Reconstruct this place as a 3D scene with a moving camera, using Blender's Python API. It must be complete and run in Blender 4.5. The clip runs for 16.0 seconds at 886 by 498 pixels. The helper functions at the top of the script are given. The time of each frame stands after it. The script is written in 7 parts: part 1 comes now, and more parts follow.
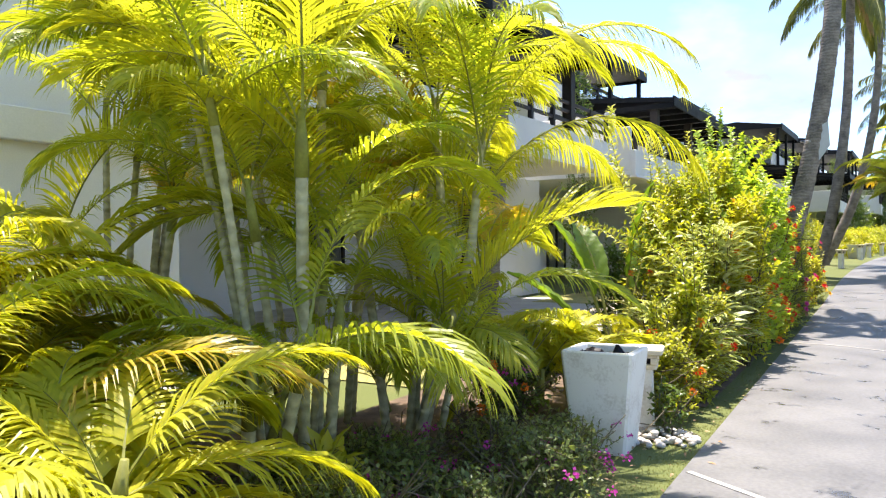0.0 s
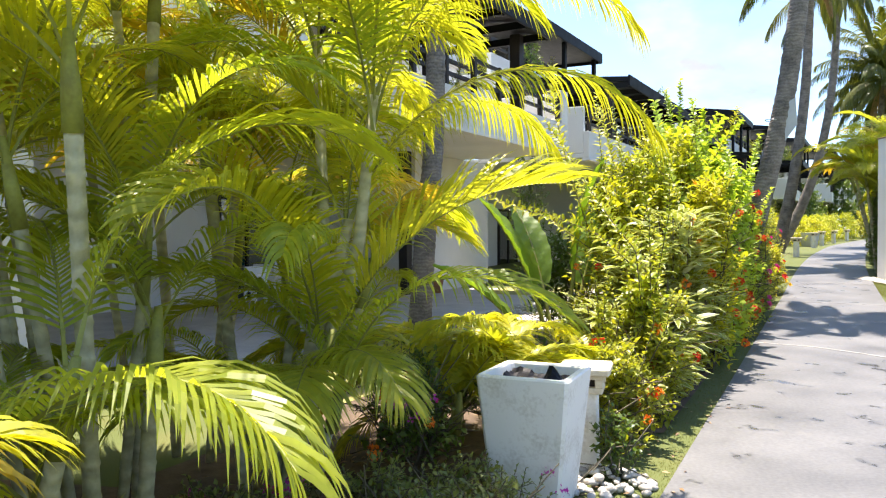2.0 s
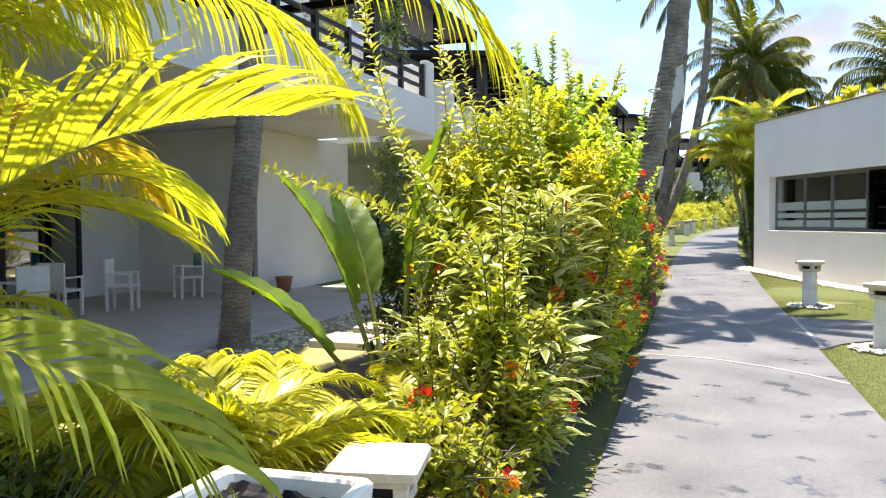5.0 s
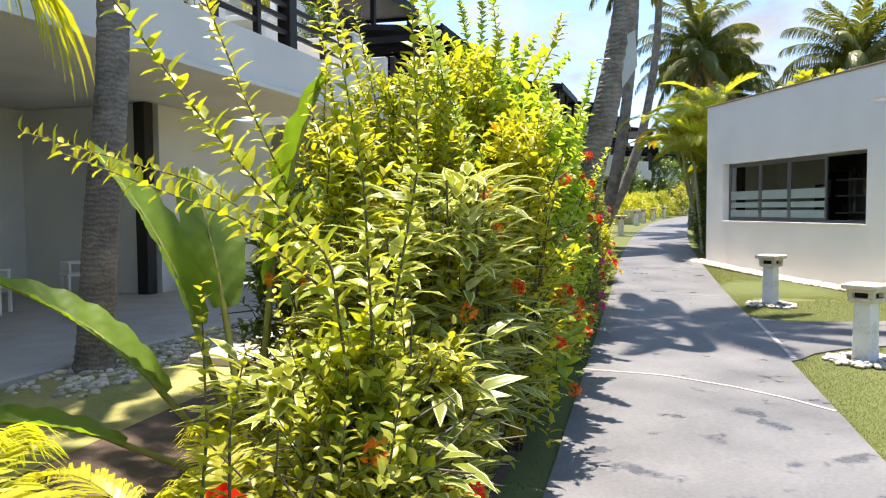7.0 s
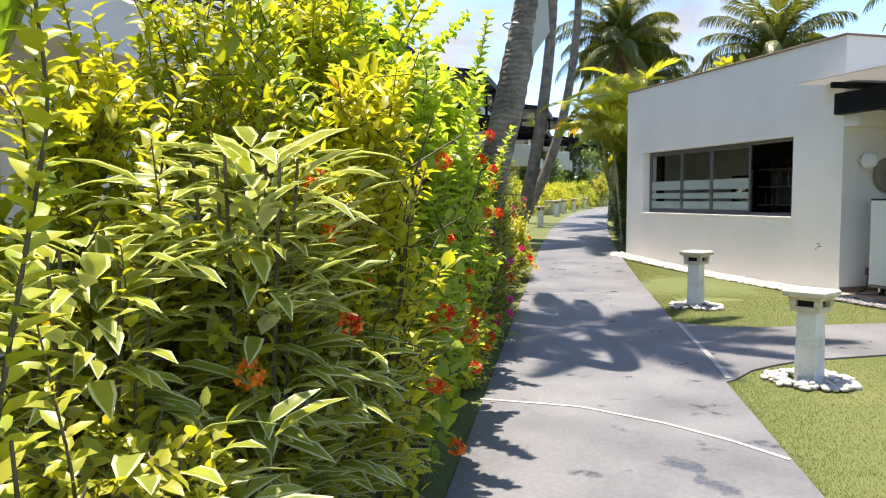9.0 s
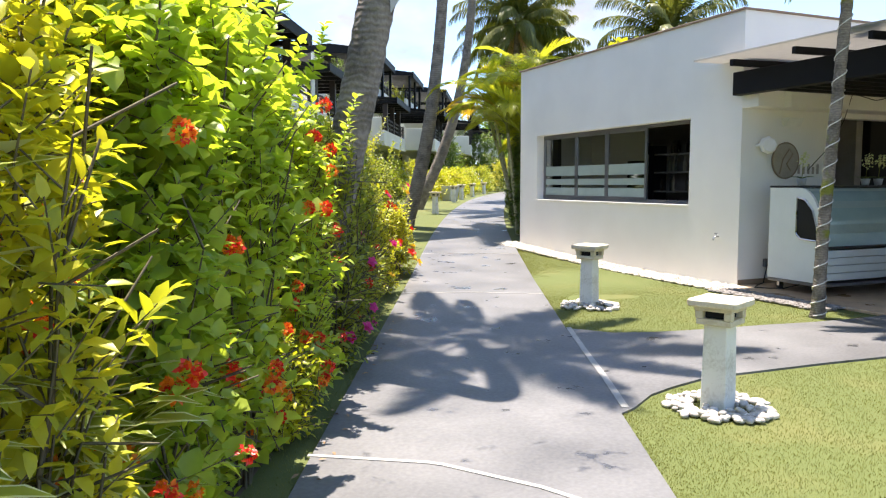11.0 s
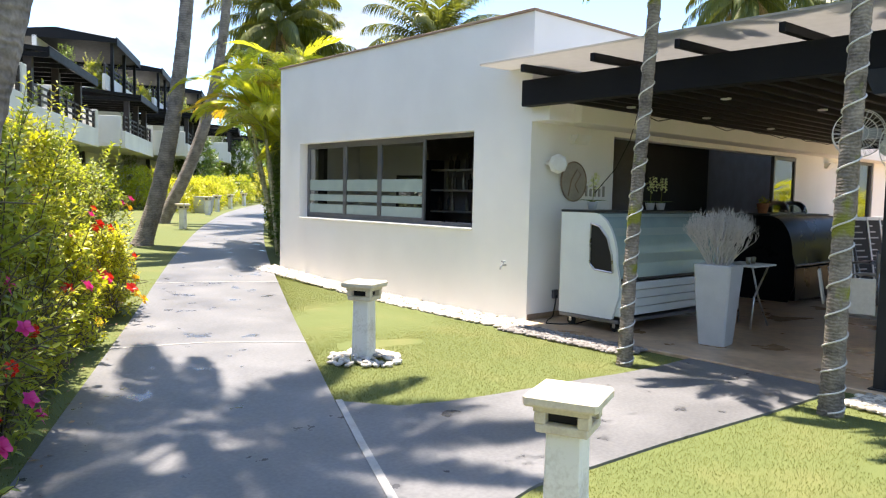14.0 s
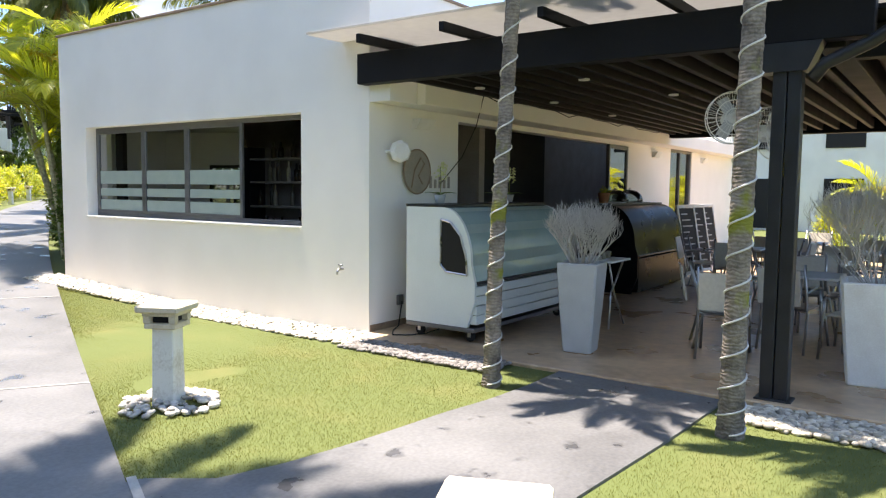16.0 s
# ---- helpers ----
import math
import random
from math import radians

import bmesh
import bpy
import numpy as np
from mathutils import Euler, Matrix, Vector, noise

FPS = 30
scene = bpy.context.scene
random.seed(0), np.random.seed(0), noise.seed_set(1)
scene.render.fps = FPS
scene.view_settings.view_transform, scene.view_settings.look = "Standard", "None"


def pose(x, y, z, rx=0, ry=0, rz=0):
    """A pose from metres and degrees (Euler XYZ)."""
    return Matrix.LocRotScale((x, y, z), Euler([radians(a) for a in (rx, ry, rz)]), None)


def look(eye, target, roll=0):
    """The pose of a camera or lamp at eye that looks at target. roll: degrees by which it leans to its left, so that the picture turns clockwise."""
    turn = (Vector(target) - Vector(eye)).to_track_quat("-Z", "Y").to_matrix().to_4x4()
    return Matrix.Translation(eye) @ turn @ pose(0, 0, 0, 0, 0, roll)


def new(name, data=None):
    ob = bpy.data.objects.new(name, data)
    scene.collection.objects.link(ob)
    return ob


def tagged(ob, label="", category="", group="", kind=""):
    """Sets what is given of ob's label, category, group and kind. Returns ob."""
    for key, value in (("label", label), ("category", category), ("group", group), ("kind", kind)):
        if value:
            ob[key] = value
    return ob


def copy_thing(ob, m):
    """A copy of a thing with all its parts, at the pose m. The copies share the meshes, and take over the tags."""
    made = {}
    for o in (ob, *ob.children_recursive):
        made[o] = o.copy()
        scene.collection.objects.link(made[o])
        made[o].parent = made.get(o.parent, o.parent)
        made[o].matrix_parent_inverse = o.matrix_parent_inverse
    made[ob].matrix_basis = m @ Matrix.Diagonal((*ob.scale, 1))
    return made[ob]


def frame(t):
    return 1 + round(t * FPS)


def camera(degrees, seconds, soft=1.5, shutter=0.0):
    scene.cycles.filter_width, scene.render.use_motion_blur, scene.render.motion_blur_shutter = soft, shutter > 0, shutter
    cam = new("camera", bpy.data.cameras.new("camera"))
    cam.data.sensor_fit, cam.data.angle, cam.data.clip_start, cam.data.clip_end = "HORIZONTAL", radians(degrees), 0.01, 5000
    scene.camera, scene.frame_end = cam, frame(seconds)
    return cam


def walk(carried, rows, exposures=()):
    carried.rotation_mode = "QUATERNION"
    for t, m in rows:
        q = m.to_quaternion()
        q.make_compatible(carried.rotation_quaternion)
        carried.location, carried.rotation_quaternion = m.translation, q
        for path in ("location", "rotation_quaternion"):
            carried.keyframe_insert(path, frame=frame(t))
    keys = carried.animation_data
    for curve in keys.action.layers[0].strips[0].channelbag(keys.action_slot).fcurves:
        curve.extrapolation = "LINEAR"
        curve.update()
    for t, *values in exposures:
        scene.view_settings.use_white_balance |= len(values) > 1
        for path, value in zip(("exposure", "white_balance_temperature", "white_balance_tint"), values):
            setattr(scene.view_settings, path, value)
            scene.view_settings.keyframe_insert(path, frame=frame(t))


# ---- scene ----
cam = camera(61.9, 16.0, soft=1.2)
METRES, EYE, TILT, LEAN, TURN = 12.0, 1.5, 0.0, 0.0, 0.0
ROWS = [
    (0.0, 0.0, 0.0, 0.0, -0.0, -0.19, 0.41),
    (0.5, 0.0063, 0.0332, 0.0016, -0.58, -0.5, 0.45),
    (1.0, 0.017, 0.0617, 0.0015, -1.34, -0.76, 0.43),
    (1.5, 0.03, 0.0895, 0.0012, -2.28, -0.92, 0.39),
    (2.0, 0.0402, 0.1217, 0.0016, -3.21, -1.27, 0.24),
    (2.5, 0.0503, 0.1512, 0.0007, -4.44, -1.43, 0.08),
    (3.0, 0.0643, 0.1837, 0.0016, -5.86, -1.49, -0.01),
    (3.5, 0.0739, 0.2163, 0.0031, -7.45, -1.62, 0.01),
    (4.0, 0.0852, 0.2454, 0.0009, -9.28, -1.71, 0.11),
    (6.5, 0.1645, 0.389, 0.003, -14.72, -2.92, 0.53),
    (7.0, 0.1778, 0.4166, 0.0022, -15.73, -3.05, 0.37),
    (7.5, 0.1949, 0.443, 0.0028, -17.12, -3.4, 0.38),
    (8.0, 0.2121, 0.4699, 0.0032, -18.61, -3.67, 0.31),
    (8.5, 0.2299, 0.4983, 0.0037, -20.04, -3.72, 0.22),
    (9.0, 0.25, 0.5225, 0.0032, -21.48, -3.88, 0.17),
    (11.5, 0.3533, 0.6377, 0.0059, -31.5, -5.27, -0.13),
    (12.0, 0.3713, 0.6608, 0.0054, -34.53, -5.27, -0.5),
    (12.5, 0.3917, 0.6844, 0.0078, -37.52, -5.07, -0.79),
    (13.0, 0.4088, 0.7098, 0.01, -40.4, -4.66, -1.03),
    (13.5, 0.4236, 0.734, 0.0126, -43.49, -4.21, -1.21),
    (14.0, 0.4423, 0.7545, 0.0127, -46.8, -4.05, -1.21),
    (14.5, 0.4624, 0.7737, 0.0126, -50.4, -4.0, -1.13),
    (15.0, 0.4799, 0.7969, 0.0161, -54.06, -4.25, -1.11),
    (15.5, 0.5001, 0.8164, 0.0148, -57.56, -4.41, -0.85),
    (16.0, 0.5217, 0.8351, 0.016, -60.58, -4.65, -0.6),
]
walk(cam, [(t, pose(0, 0, EYE, TILT, LEAN, TURN) @ pose(METRES * x, METRES * y, METRES * z, 90 + pitch, roll, yaw)) for t, x, y, z, yaw, pitch, roll in ROWS], [(0.0, 1.64), (3.0, 1.62), (6.5, 1.48), (9.0, 1.40), (11.5, 1.72), (12.5, 1.82), (14.0, 1.82), (16.0, 1.82)])

# ---- light ----
SUN_AZ, SUN_EL = radians(1.0), radians(78.0)        # azimuth from +y towards +x
world = bpy.data.worlds.new("World")
scene.world = world
world.use_nodes = True
wt = world.node_tree
wt.nodes.clear()
w_out = wt.nodes.new("ShaderNodeOutputWorld")
w_bg = wt.nodes.new("ShaderNodeBackground")
w_sky = wt.nodes.new("ShaderNodeTexSky")
w_sky.sky_type = "NISHITA"
w_sky.sun_disc = False
w_sky.sun_elevation, w_sky.sun_rotation = SUN_EL, SUN_AZ
w_sky.air_density, w_sky.dust_density, w_sky.ozone_density = 0.8, 0.3, 3.0
w_co = wt.nodes.new("ShaderNodeTexCoord")
w_sep = wt.nodes.new("ShaderNodeSeparateXYZ")
w_add = wt.nodes.new("ShaderNodeMath")
w_add.operation, w_add.inputs[1].default_value = "ADD", 0.35
w_div = wt.nodes.new("ShaderNodeVectorMath")
w_div.operation = "DIVIDE"
w_n1 = wt.nodes.new("ShaderNodeTexNoise")
w_n1.inputs["Scale"].default_value, w_n1.inputs["Detail"].default_value = 2.1, 9.0
w_n1.inputs["Roughness"].default_value = 0.55
w_ramp = wt.nodes.new("ShaderNodeValToRGB")
w_ramp.color_ramp.elements[0].position, w_ramp.color_ramp.elements[1].position = 0.50, 0.64
w_n2 = wt.nodes.new("ShaderNodeTexNoise")
w_n2.inputs["Scale"].default_value, w_n2.inputs["Detail"].default_value = 4.0, 5.0
w_cr = wt.nodes.new("ShaderNodeValToRGB")
w_cr.color_ramp.elements[0].position, w_cr.color_ramp.elements[0].color = 0.35, (1.6, 1.75, 2.1, 1)
w_cr.color_ramp.elements[1].position, w_cr.color_ramp.elements[1].color = 0.6, (2.6, 2.6, 2.7, 1)
w_mix = wt.nodes.new("ShaderNodeMix")
w_mix.data_type = "RGBA"
L = wt.links.new
L(w_co.outputs["Generated"], w_sep.inputs[0])
L(w_sep.outputs["Z"], w_add.inputs[0])
L(w_co.outputs["Generated"], w_div.inputs[0])
L(w_add.outputs[0], w_div.inputs[1])
L(w_div.outputs[0], w_n1.inputs["Vector"])
L(w_div.outputs[0], w_n2.inputs["Vector"])
L(w_n1.outputs["Fac"], w_ramp.inputs[0])
L(w_n2.outputs["Fac"], w_cr.inputs[0])
L(w_ramp.outputs["Color"], w_mix.inputs["Factor"])
L(w_sky.outputs["Color"], w_mix.inputs["A"])
L(w_cr.outputs["Color"], w_mix.inputs["B"])
L(w_mix.outputs["Result"], w_bg.inputs["Color"])
w_bg.inputs["Strength"].default_value = 0.13
L(w_bg.outputs[0], w_out.inputs["Surface"])

sun = new("sun", bpy.data.lights.new("sun", "SUN"))
sun.data.energy, sun.data.angle, sun.data.color = 4.5, radians(0.6), (1.0, 0.885, 0.785)
SUN_DIR = Vector((math.sin(SUN_AZ) * math.cos(SUN_EL), math.cos(SUN_AZ) * math.cos(SUN_EL), math.sin(SUN_EL)))
sun.matrix_world = look(SUN_DIR * 60, (0, 0, 0))


# ---- materials ----
def material(name, col, col2=None, rough=0.7, metal=0.0, scale=6.0, fine=60.0, bump=0.15, spec=0.4, spread=(0.35, 0.65),
             random_tint=0.0, island=False, coat=0.0):
    """A surface of two colours mixed by coarse and fine noise, with relief."""
    m = bpy.data.materials.new(name)
    m.use_nodes = True
    nt = m.node_tree
    bs = nt.nodes["Principled BSDF"]
    bs.inputs["Metallic"].default_value = metal
    bs.inputs["Specular IOR Level"].default_value = spec
    bs.inputs["Coat Weight"].default_value = coat
    co = nt.nodes.new("ShaderNodeTexCoord")
    n1 = nt.nodes.new("ShaderNodeTexNoise")
    n1.inputs["Scale"].default_value, n1.inputs["Detail"].default_value = scale, 6.0
    n2 = nt.nodes.new("ShaderNodeTexNoise")
    n2.inputs["Scale"].default_value, n2.inputs["Detail"].default_value = fine, 4.0
    nt.links.new(co.outputs["Object"], n1.inputs["Vector"])
    nt.links.new(co.outputs["Object"], n2.inputs["Vector"])
    mixn = nt.nodes.new("ShaderNodeMath")
    mixn.operation, mixn.inputs[1].default_value = "MULTIPLY_ADD", 0.35
    nt.links.new(n2.outputs["Fac"], mixn.inputs[0])
    sc = nt.nodes.new("ShaderNodeMath")
    sc.operation, sc.inputs[1].default_value = "MULTIPLY", 0.65
    nt.links.new(n1.outputs["Fac"], sc.inputs[0])
    nt.links.new(sc.outputs[0], mixn.inputs[2])
    ramp = nt.nodes.new("ShaderNodeValToRGB")
    c2 = col2 or tuple(c * 0.75 for c in col)
    ramp.color_ramp.elements[0].position, ramp.color_ramp.elements[1].position = spread
    ramp.color_ramp.elements[0].color, ramp.color_ramp.elements[1].color = (*c2, 1), (*col, 1)
    nt.links.new(mixn.outputs[0], ramp.inputs[0])
    last = ramp.outputs["Color"]
    if random_tint:
        rnd = nt.nodes.new("ShaderNodeNewGeometry" if island else "ShaderNodeObjectInfo")
        mr = nt.nodes.new("ShaderNodeMapRange")
        mr.inputs["To Min"].default_value, mr.inputs["To Max"].default_value = 1 - random_tint, 1 + random_tint
        nt.links.new(rnd.outputs["Random Per Island" if island else "Random"], mr.inputs["Value"])
        hs = nt.nodes.new("ShaderNodeHueSaturation")
        nt.links.new(mr.outputs[0], hs.inputs["Value"])
        nt.links.new(last, hs.inputs["Color"])
        last = hs.outputs["Color"]
    nt.links.new(last, bs.inputs["Base Color"])
    rr = nt.nodes.new("ShaderNodeMapRange")
    rr.inputs["To Min"].default_value, rr.inputs["To Max"].default_value = max(0.02, rough - 0.12), min(1.0, rough + 0.12)
    nt.links.new(n1.outputs["Fac"], rr.inputs["Value"])
    nt.links.new(rr.outputs[0], bs.inputs["Roughness"])
    if bump:
        b = nt.nodes.new("ShaderNodeBump")
        b.inputs["Strength"].default_value, b.inputs["Distance"].default_value = bump, 0.01
        nt.links.new(mixn.outputs[0], b.inputs["Height"])
        nt.links.new(b.outputs[0], bs.inputs["Normal"])
    return m


def leaf_material(name, col, col2, trans=0.45, rough=0.38, through_col=None, vary=0.35):
    """Leaves: light passes through them; each leaf has its own tone between two colours."""
    m = bpy.data.materials.new(name)
    m.use_nodes = True
    nt = m.node_tree
    bs = nt.nodes["Principled BSDF"]
    geo = nt.nodes.new("ShaderNodeNewGeometry")
    info = nt.nodes.new("ShaderNodeObjectInfo")
    mixf = nt.nodes.new("ShaderNodeMath")
    mixf.operation, mixf.inputs[1].default_value = "MULTIPLY_ADD", 0.6
    sc = nt.nodes.new("ShaderNodeMath")
    sc.operation, sc.inputs[1].default_value = "MULTIPLY", 0.4
    nt.links.new(info.outputs["Random"], sc.inputs[0])
    nt.links.new(geo.outputs["Random Per Island"], mixf.inputs[0])
    nt.links.new(sc.outputs[0], mixf.inputs[2])
    mc = nt.nodes.new("ShaderNodeMix")
    mc.data_type = "RGBA"
    mc.inputs["A"].default_value, mc.inputs["B"].default_value = (*col, 1), (*col2, 1)
    nt.links.new(mixf.outputs[0], mc.inputs["Factor"])
    co = nt.nodes.new("ShaderNodeTexCoord")
    nz = nt.nodes.new("ShaderNodeTexNoise")
    nz.inputs["Scale"].default_value, nz.inputs["Detail"].default_value = 9.0, 4.0
    nt.links.new(co.outputs["Object"], nz.inputs["Vector"])
    mr = nt.nodes.new("ShaderNodeMapRange")
    mr.inputs["To Min"].default_value, mr.inputs["To Max"].default_value = 1 - vary, 1 + vary
    nt.links.new(nz.outputs["Fac"], mr.inputs["Value"])
    hs = nt.nodes.new("ShaderNodeHueSaturation")
    nt.links.new(mc.outputs["Result"], hs.inputs["Color"])
    nt.links.new(mr.outputs[0], hs.inputs["Value"])
    nt.links.new(hs.outputs["Color"], bs.inputs["Base Color"])
    bs.inputs["Roughness"].default_value = rough
    bs.inputs["Specular IOR Level"].default_value = 0.45
    tr = nt.nodes.new("ShaderNodeBsdfTranslucent")
    tint = nt.nodes.new("ShaderNodeMix")
    tint.data_type, tint.blend_type = "RGBA", "MULTIPLY"
    tint.inputs["Factor"].default_value = 1.0
    tint.inputs["B"].default_value = (*(through_col or (2.6, 2.3, 0.7)), 1)
    nt.links.new(hs.outputs["Color"], tint.inputs["A"])
    nt.links.new(tint.outputs["Result"], tr.inputs["Color"])
    mx = nt.nodes.new("ShaderNodeMixShader")
    mx.inputs["Fac"].default_value = trans
    nt.links.new(bs.outputs[0], mx.inputs[1])
    nt.links.new(tr.outputs[0], mx.inputs[2])
    nt.links.new(mx.outputs[0], nt.nodes["Material Output"].inputs["Surface"])
    return m


def glass_material(name, col=(0.9, 0.95, 0.95), rough=0.0, alpha=0.75, mirror=0.03):
    """A thin pane: mostly clear, mirroring at a slant."""
    m = bpy.data.materials.new(name)
    m.use_nodes = True
    nt = m.node_tree
    nt.nodes.clear()
    out = nt.nodes.new("ShaderNodeOutputMaterial")
    tr = nt.nodes.new("ShaderNodeBsdfTransparent")
    tr.inputs["Color"].default_value = (*[c * alpha + (1 - alpha) * c * 0.4 for c in col], 1)
    gl = nt.nodes.new("ShaderNodeBsdfGlossy")
    gl.inputs["Roughness"].default_value = rough
    fr = nt.nodes.new("ShaderNodeFresnel")
    fr.inputs["IOR"].default_value = 1.6
    mx = nt.nodes.new("ShaderNodeMixShader")
    mi = nt.nodes.new("ShaderNodeMapRange")
    mi.inputs["To Min"].default_value, mi.inputs["To Max"].default_value = mirror, 1.0
    nt.links.new(fr.outputs[0], mi.inputs["Value"])
    nt.links.new(mi.outputs[0], mx.inputs["Fac"])
    nt.links.new(tr.outputs[0], mx.inputs[1])
    nt.links.new(gl.outputs[0], mx.inputs[2])
    nt.links.new(mx.outputs[0], out.inputs["Surface"])
    return m


M = {}
M["white_wall"] = material("white_wall", (0.86, 0.84, 0.80), (0.80, 0.78, 0.74), 0.85, scale=1.3, fine=90, bump=0.12)
M["villa_wall"] = material("villa_wall", (0.78, 0.77, 0.74), (0.66, 0.65, 0.62), 0.85, scale=0.8, fine=60, bump=0.1)
M["white_paint"] = material("white_paint", (0.82, 0.82, 0.80), (0.70, 0.69, 0.66), 0.6, scale=5, fine=80, bump=0.1)
M["worn_white"] = material("worn_white", (0.80, 0.79, 0.75), (0.55, 0.52, 0.46), 0.75, scale=4, fine=50, bump=0.3, spread=(0.3, 0.5))
M["cap_stone"] = material("cap_stone", (0.72, 0.66, 0.52), (0.55, 0.47, 0.34), 0.8, scale=9, fine=70, bump=0.3)
M["black_wood"] = material("black_wood", (0.009, 0.009, 0.0105), (0.005, 0.005, 0.006), 0.6, scale=4, fine=60, bump=0.15, spec=0.2)
M["dark_wood"] = material("dark_wood", (0.035, 0.026, 0.022), (0.016, 0.013, 0.012), 0.6, scale=4, fine=40, bump=0.25)
M["black_metal"] = material("black_metal", (0.022, 0.024, 0.028), (0.014, 0.015, 0.018), 0.4, scale=6, fine=90, bump=0.05)
M["alu"] = material("alu", (0.20, 0.20, 0.21), (0.15, 0.15, 0.16), 0.4, metal=0.6, scale=8, fine=90, bump=0.03)
M["steel"] = material("steel", (0.55, 0.55, 0.56), (0.42, 0.42, 0.43), 0.3, metal=1.0, scale=9, fine=120, bump=0.04)
M["grey_planter"] = material("grey_planter", (0.52, 0.53, 0.54), (0.44, 0.45, 0.46), 0.5, scale=5, fine=90, bump=0.05)
# interior tones raised to make up for the missing light inside the bar
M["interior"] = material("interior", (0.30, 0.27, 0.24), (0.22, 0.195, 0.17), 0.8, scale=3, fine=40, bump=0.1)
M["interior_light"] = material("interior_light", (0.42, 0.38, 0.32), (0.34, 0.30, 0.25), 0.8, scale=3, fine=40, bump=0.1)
# near-black that paints in the shade of unlit rooms and recesses
M["shade_black"] = material("shade_black", (0.012, 0.011, 0.012), (0.008, 0.008, 0.008), 0.7, scale=3, fine=40, bump=0.05)
M["frost"] = material("frost", (0.36, 0.43, 0.39), (0.30, 0.37, 0.34), 0.6, scale=5, fine=60, bump=0.02)
M["case_white"] = material("case_white", (0.74, 0.78, 0.77), (0.68, 0.72, 0.71), 0.35, scale=3, fine=60, bump=0.02, coat=0.2)
M["case_black"] = material("case_black", (0.006, 0.0065, 0.008), (0.004, 0.004, 0.005), 0.3, scale=3, fine=60, bump=0.0, spec=0.06)
M["rubber"] = material("rubber", (0.02, 0.02, 0.02), (0.012, 0.012, 0.012), 0.8, scale=20, fine=90, bump=0.1)
M["sling"] = material("sling", (0.74, 0.69, 0.60), (0.65, 0.60, 0.51), 0.85, scale=30, fine=200, bump=0.15)
M["pebble"] = material("pebble", (0.60, 0.57, 0.51), (0.40, 0.37, 0.33), 0.7, scale=9, fine=70, bump=0.15, random_tint=0.28)
M["pebble_lot"] = material("pebble_lot", (0.60, 0.55, 0.46), (0.40, 0.36, 0.29), 0.7, scale=9, fine=70, bump=0.15, random_tint=0.42, island=True)
# darker grey copy of the pebbles, with pergola and palm shade in its colour
M["pebble_shaded"] = material("pebble_shaded", (0.27, 0.25, 0.235), (0.15, 0.14, 0.13), 0.75, scale=9, fine=70, bump=0.15, random_tint=0.35, island=True)
M["soil"] = material("soil", (0.17, 0.12, 0.08), (0.07, 0.05, 0.036), 0.95, scale=7, fine=80, bump=0.8)
M["litter"] = material("litter", (0.36, 0.24, 0.13), (0.20, 0.12, 0.07), 0.9, scale=9, fine=60, bump=0.2, random_tint=0.4, island=True)
M["patio"] = material("patio", (0.60, 0.43, 0.27), (0.30, 0.19, 0.105), 0.30, scale=1.3, fine=9, bump=0.03, spread=(0.36, 0.62))
M["terrace"] = material("terrace", (0.50, 0.48, 0.44), (0.36, 0.34, 0.31), 0.7, scale=2, fine=30, bump=0.1)
M["terracotta"] = material("terracotta", (0.45, 0.20, 0.10), (0.30, 0.13, 0.07), 0.8, scale=9, fine=60, bump=0.2)
M["coral"] = material("coral", (0.70, 0.67, 0.63), (0.54, 0.51, 0.48), 0.8, scale=20, fine=90, bump=0.2)
M["bark_green"] = material("bark_green", (0.20, 0.19, 0.10), (0.11, 0.10, 0.05), 0.7, scale=6, fine=40, bump=0.3)
M["twig"] = material("twig", (0.16, 0.14, 0.09), (0.08, 0.065, 0.04), 0.85, scale=12, fine=60, bump=0.3)
M["stem_green"] = material("stem_green", (0.28, 0.30, 0.07), (0.18, 0.18, 0.04), 0.55, scale=8, fine=50, bump=0.15)
M["cable"] = material("cable", (0.72, 0.71, 0.68), (0.62, 0.60, 0.56), 0.5, scale=9, fine=60, bump=0.0)
M["chalkboard"] = material("chalkboard", (0.035, 0.035, 0.035), (0.02, 0.02, 0.02), 0.8, scale=4, fine=60, bump=0.05)
M["chalk"] = material("chalk", (0.55, 0.55, 0.53), (0.45, 0.45, 0.43), 0.9, scale=20, fine=90, bump=0.0)
M["bottle_dark"] = material("bottle_dark", (0.05, 0.03, 0.02), (0.02, 0.015, 0.01), 0.12, scale=6, fine=60, bump=0.0, random_tint=0.7)
M["bottle_clear"] = material("bottle_clear", (0.30, 0.28, 0.22), (0.18, 0.15, 0.10), 0.12, scale=6, fine=60, bump=0.0, random_tint=0.7)
M["brown_tile"] = material("brown_tile", (0.30, 0.22, 0.15), (0.2, 0.14, 0.1), 0.6, scale=6, fine=50, bump=0.1)
M["lawn"] = material("lawn", (0.165, 0.155, 0.054), (0.102, 0.125, 0.034), 0.95, scale=1.1, fine=130, bump=0.6, spread=(0.50, 0.74))
M["dry_lawn"] = material("dry_lawn", (0.42, 0.34, 0.13), (0.20, 0.22, 0.06), 0.95, scale=1.2, fine=22, bump=0.6)
M["glass"] = glass_material("glass", (0.75, 0.82, 0.80))
M["glass_dark"] = glass_material("glass_dark", (0.5, 0.58, 0.56), mirror=0.38)
M["sign_metal"] = material("sign_metal", (0.36, 0.33, 0.29), (0.26, 0.24, 0.21), 0.45, metal=0.3, scale=5, fine=60, bump=0.1)
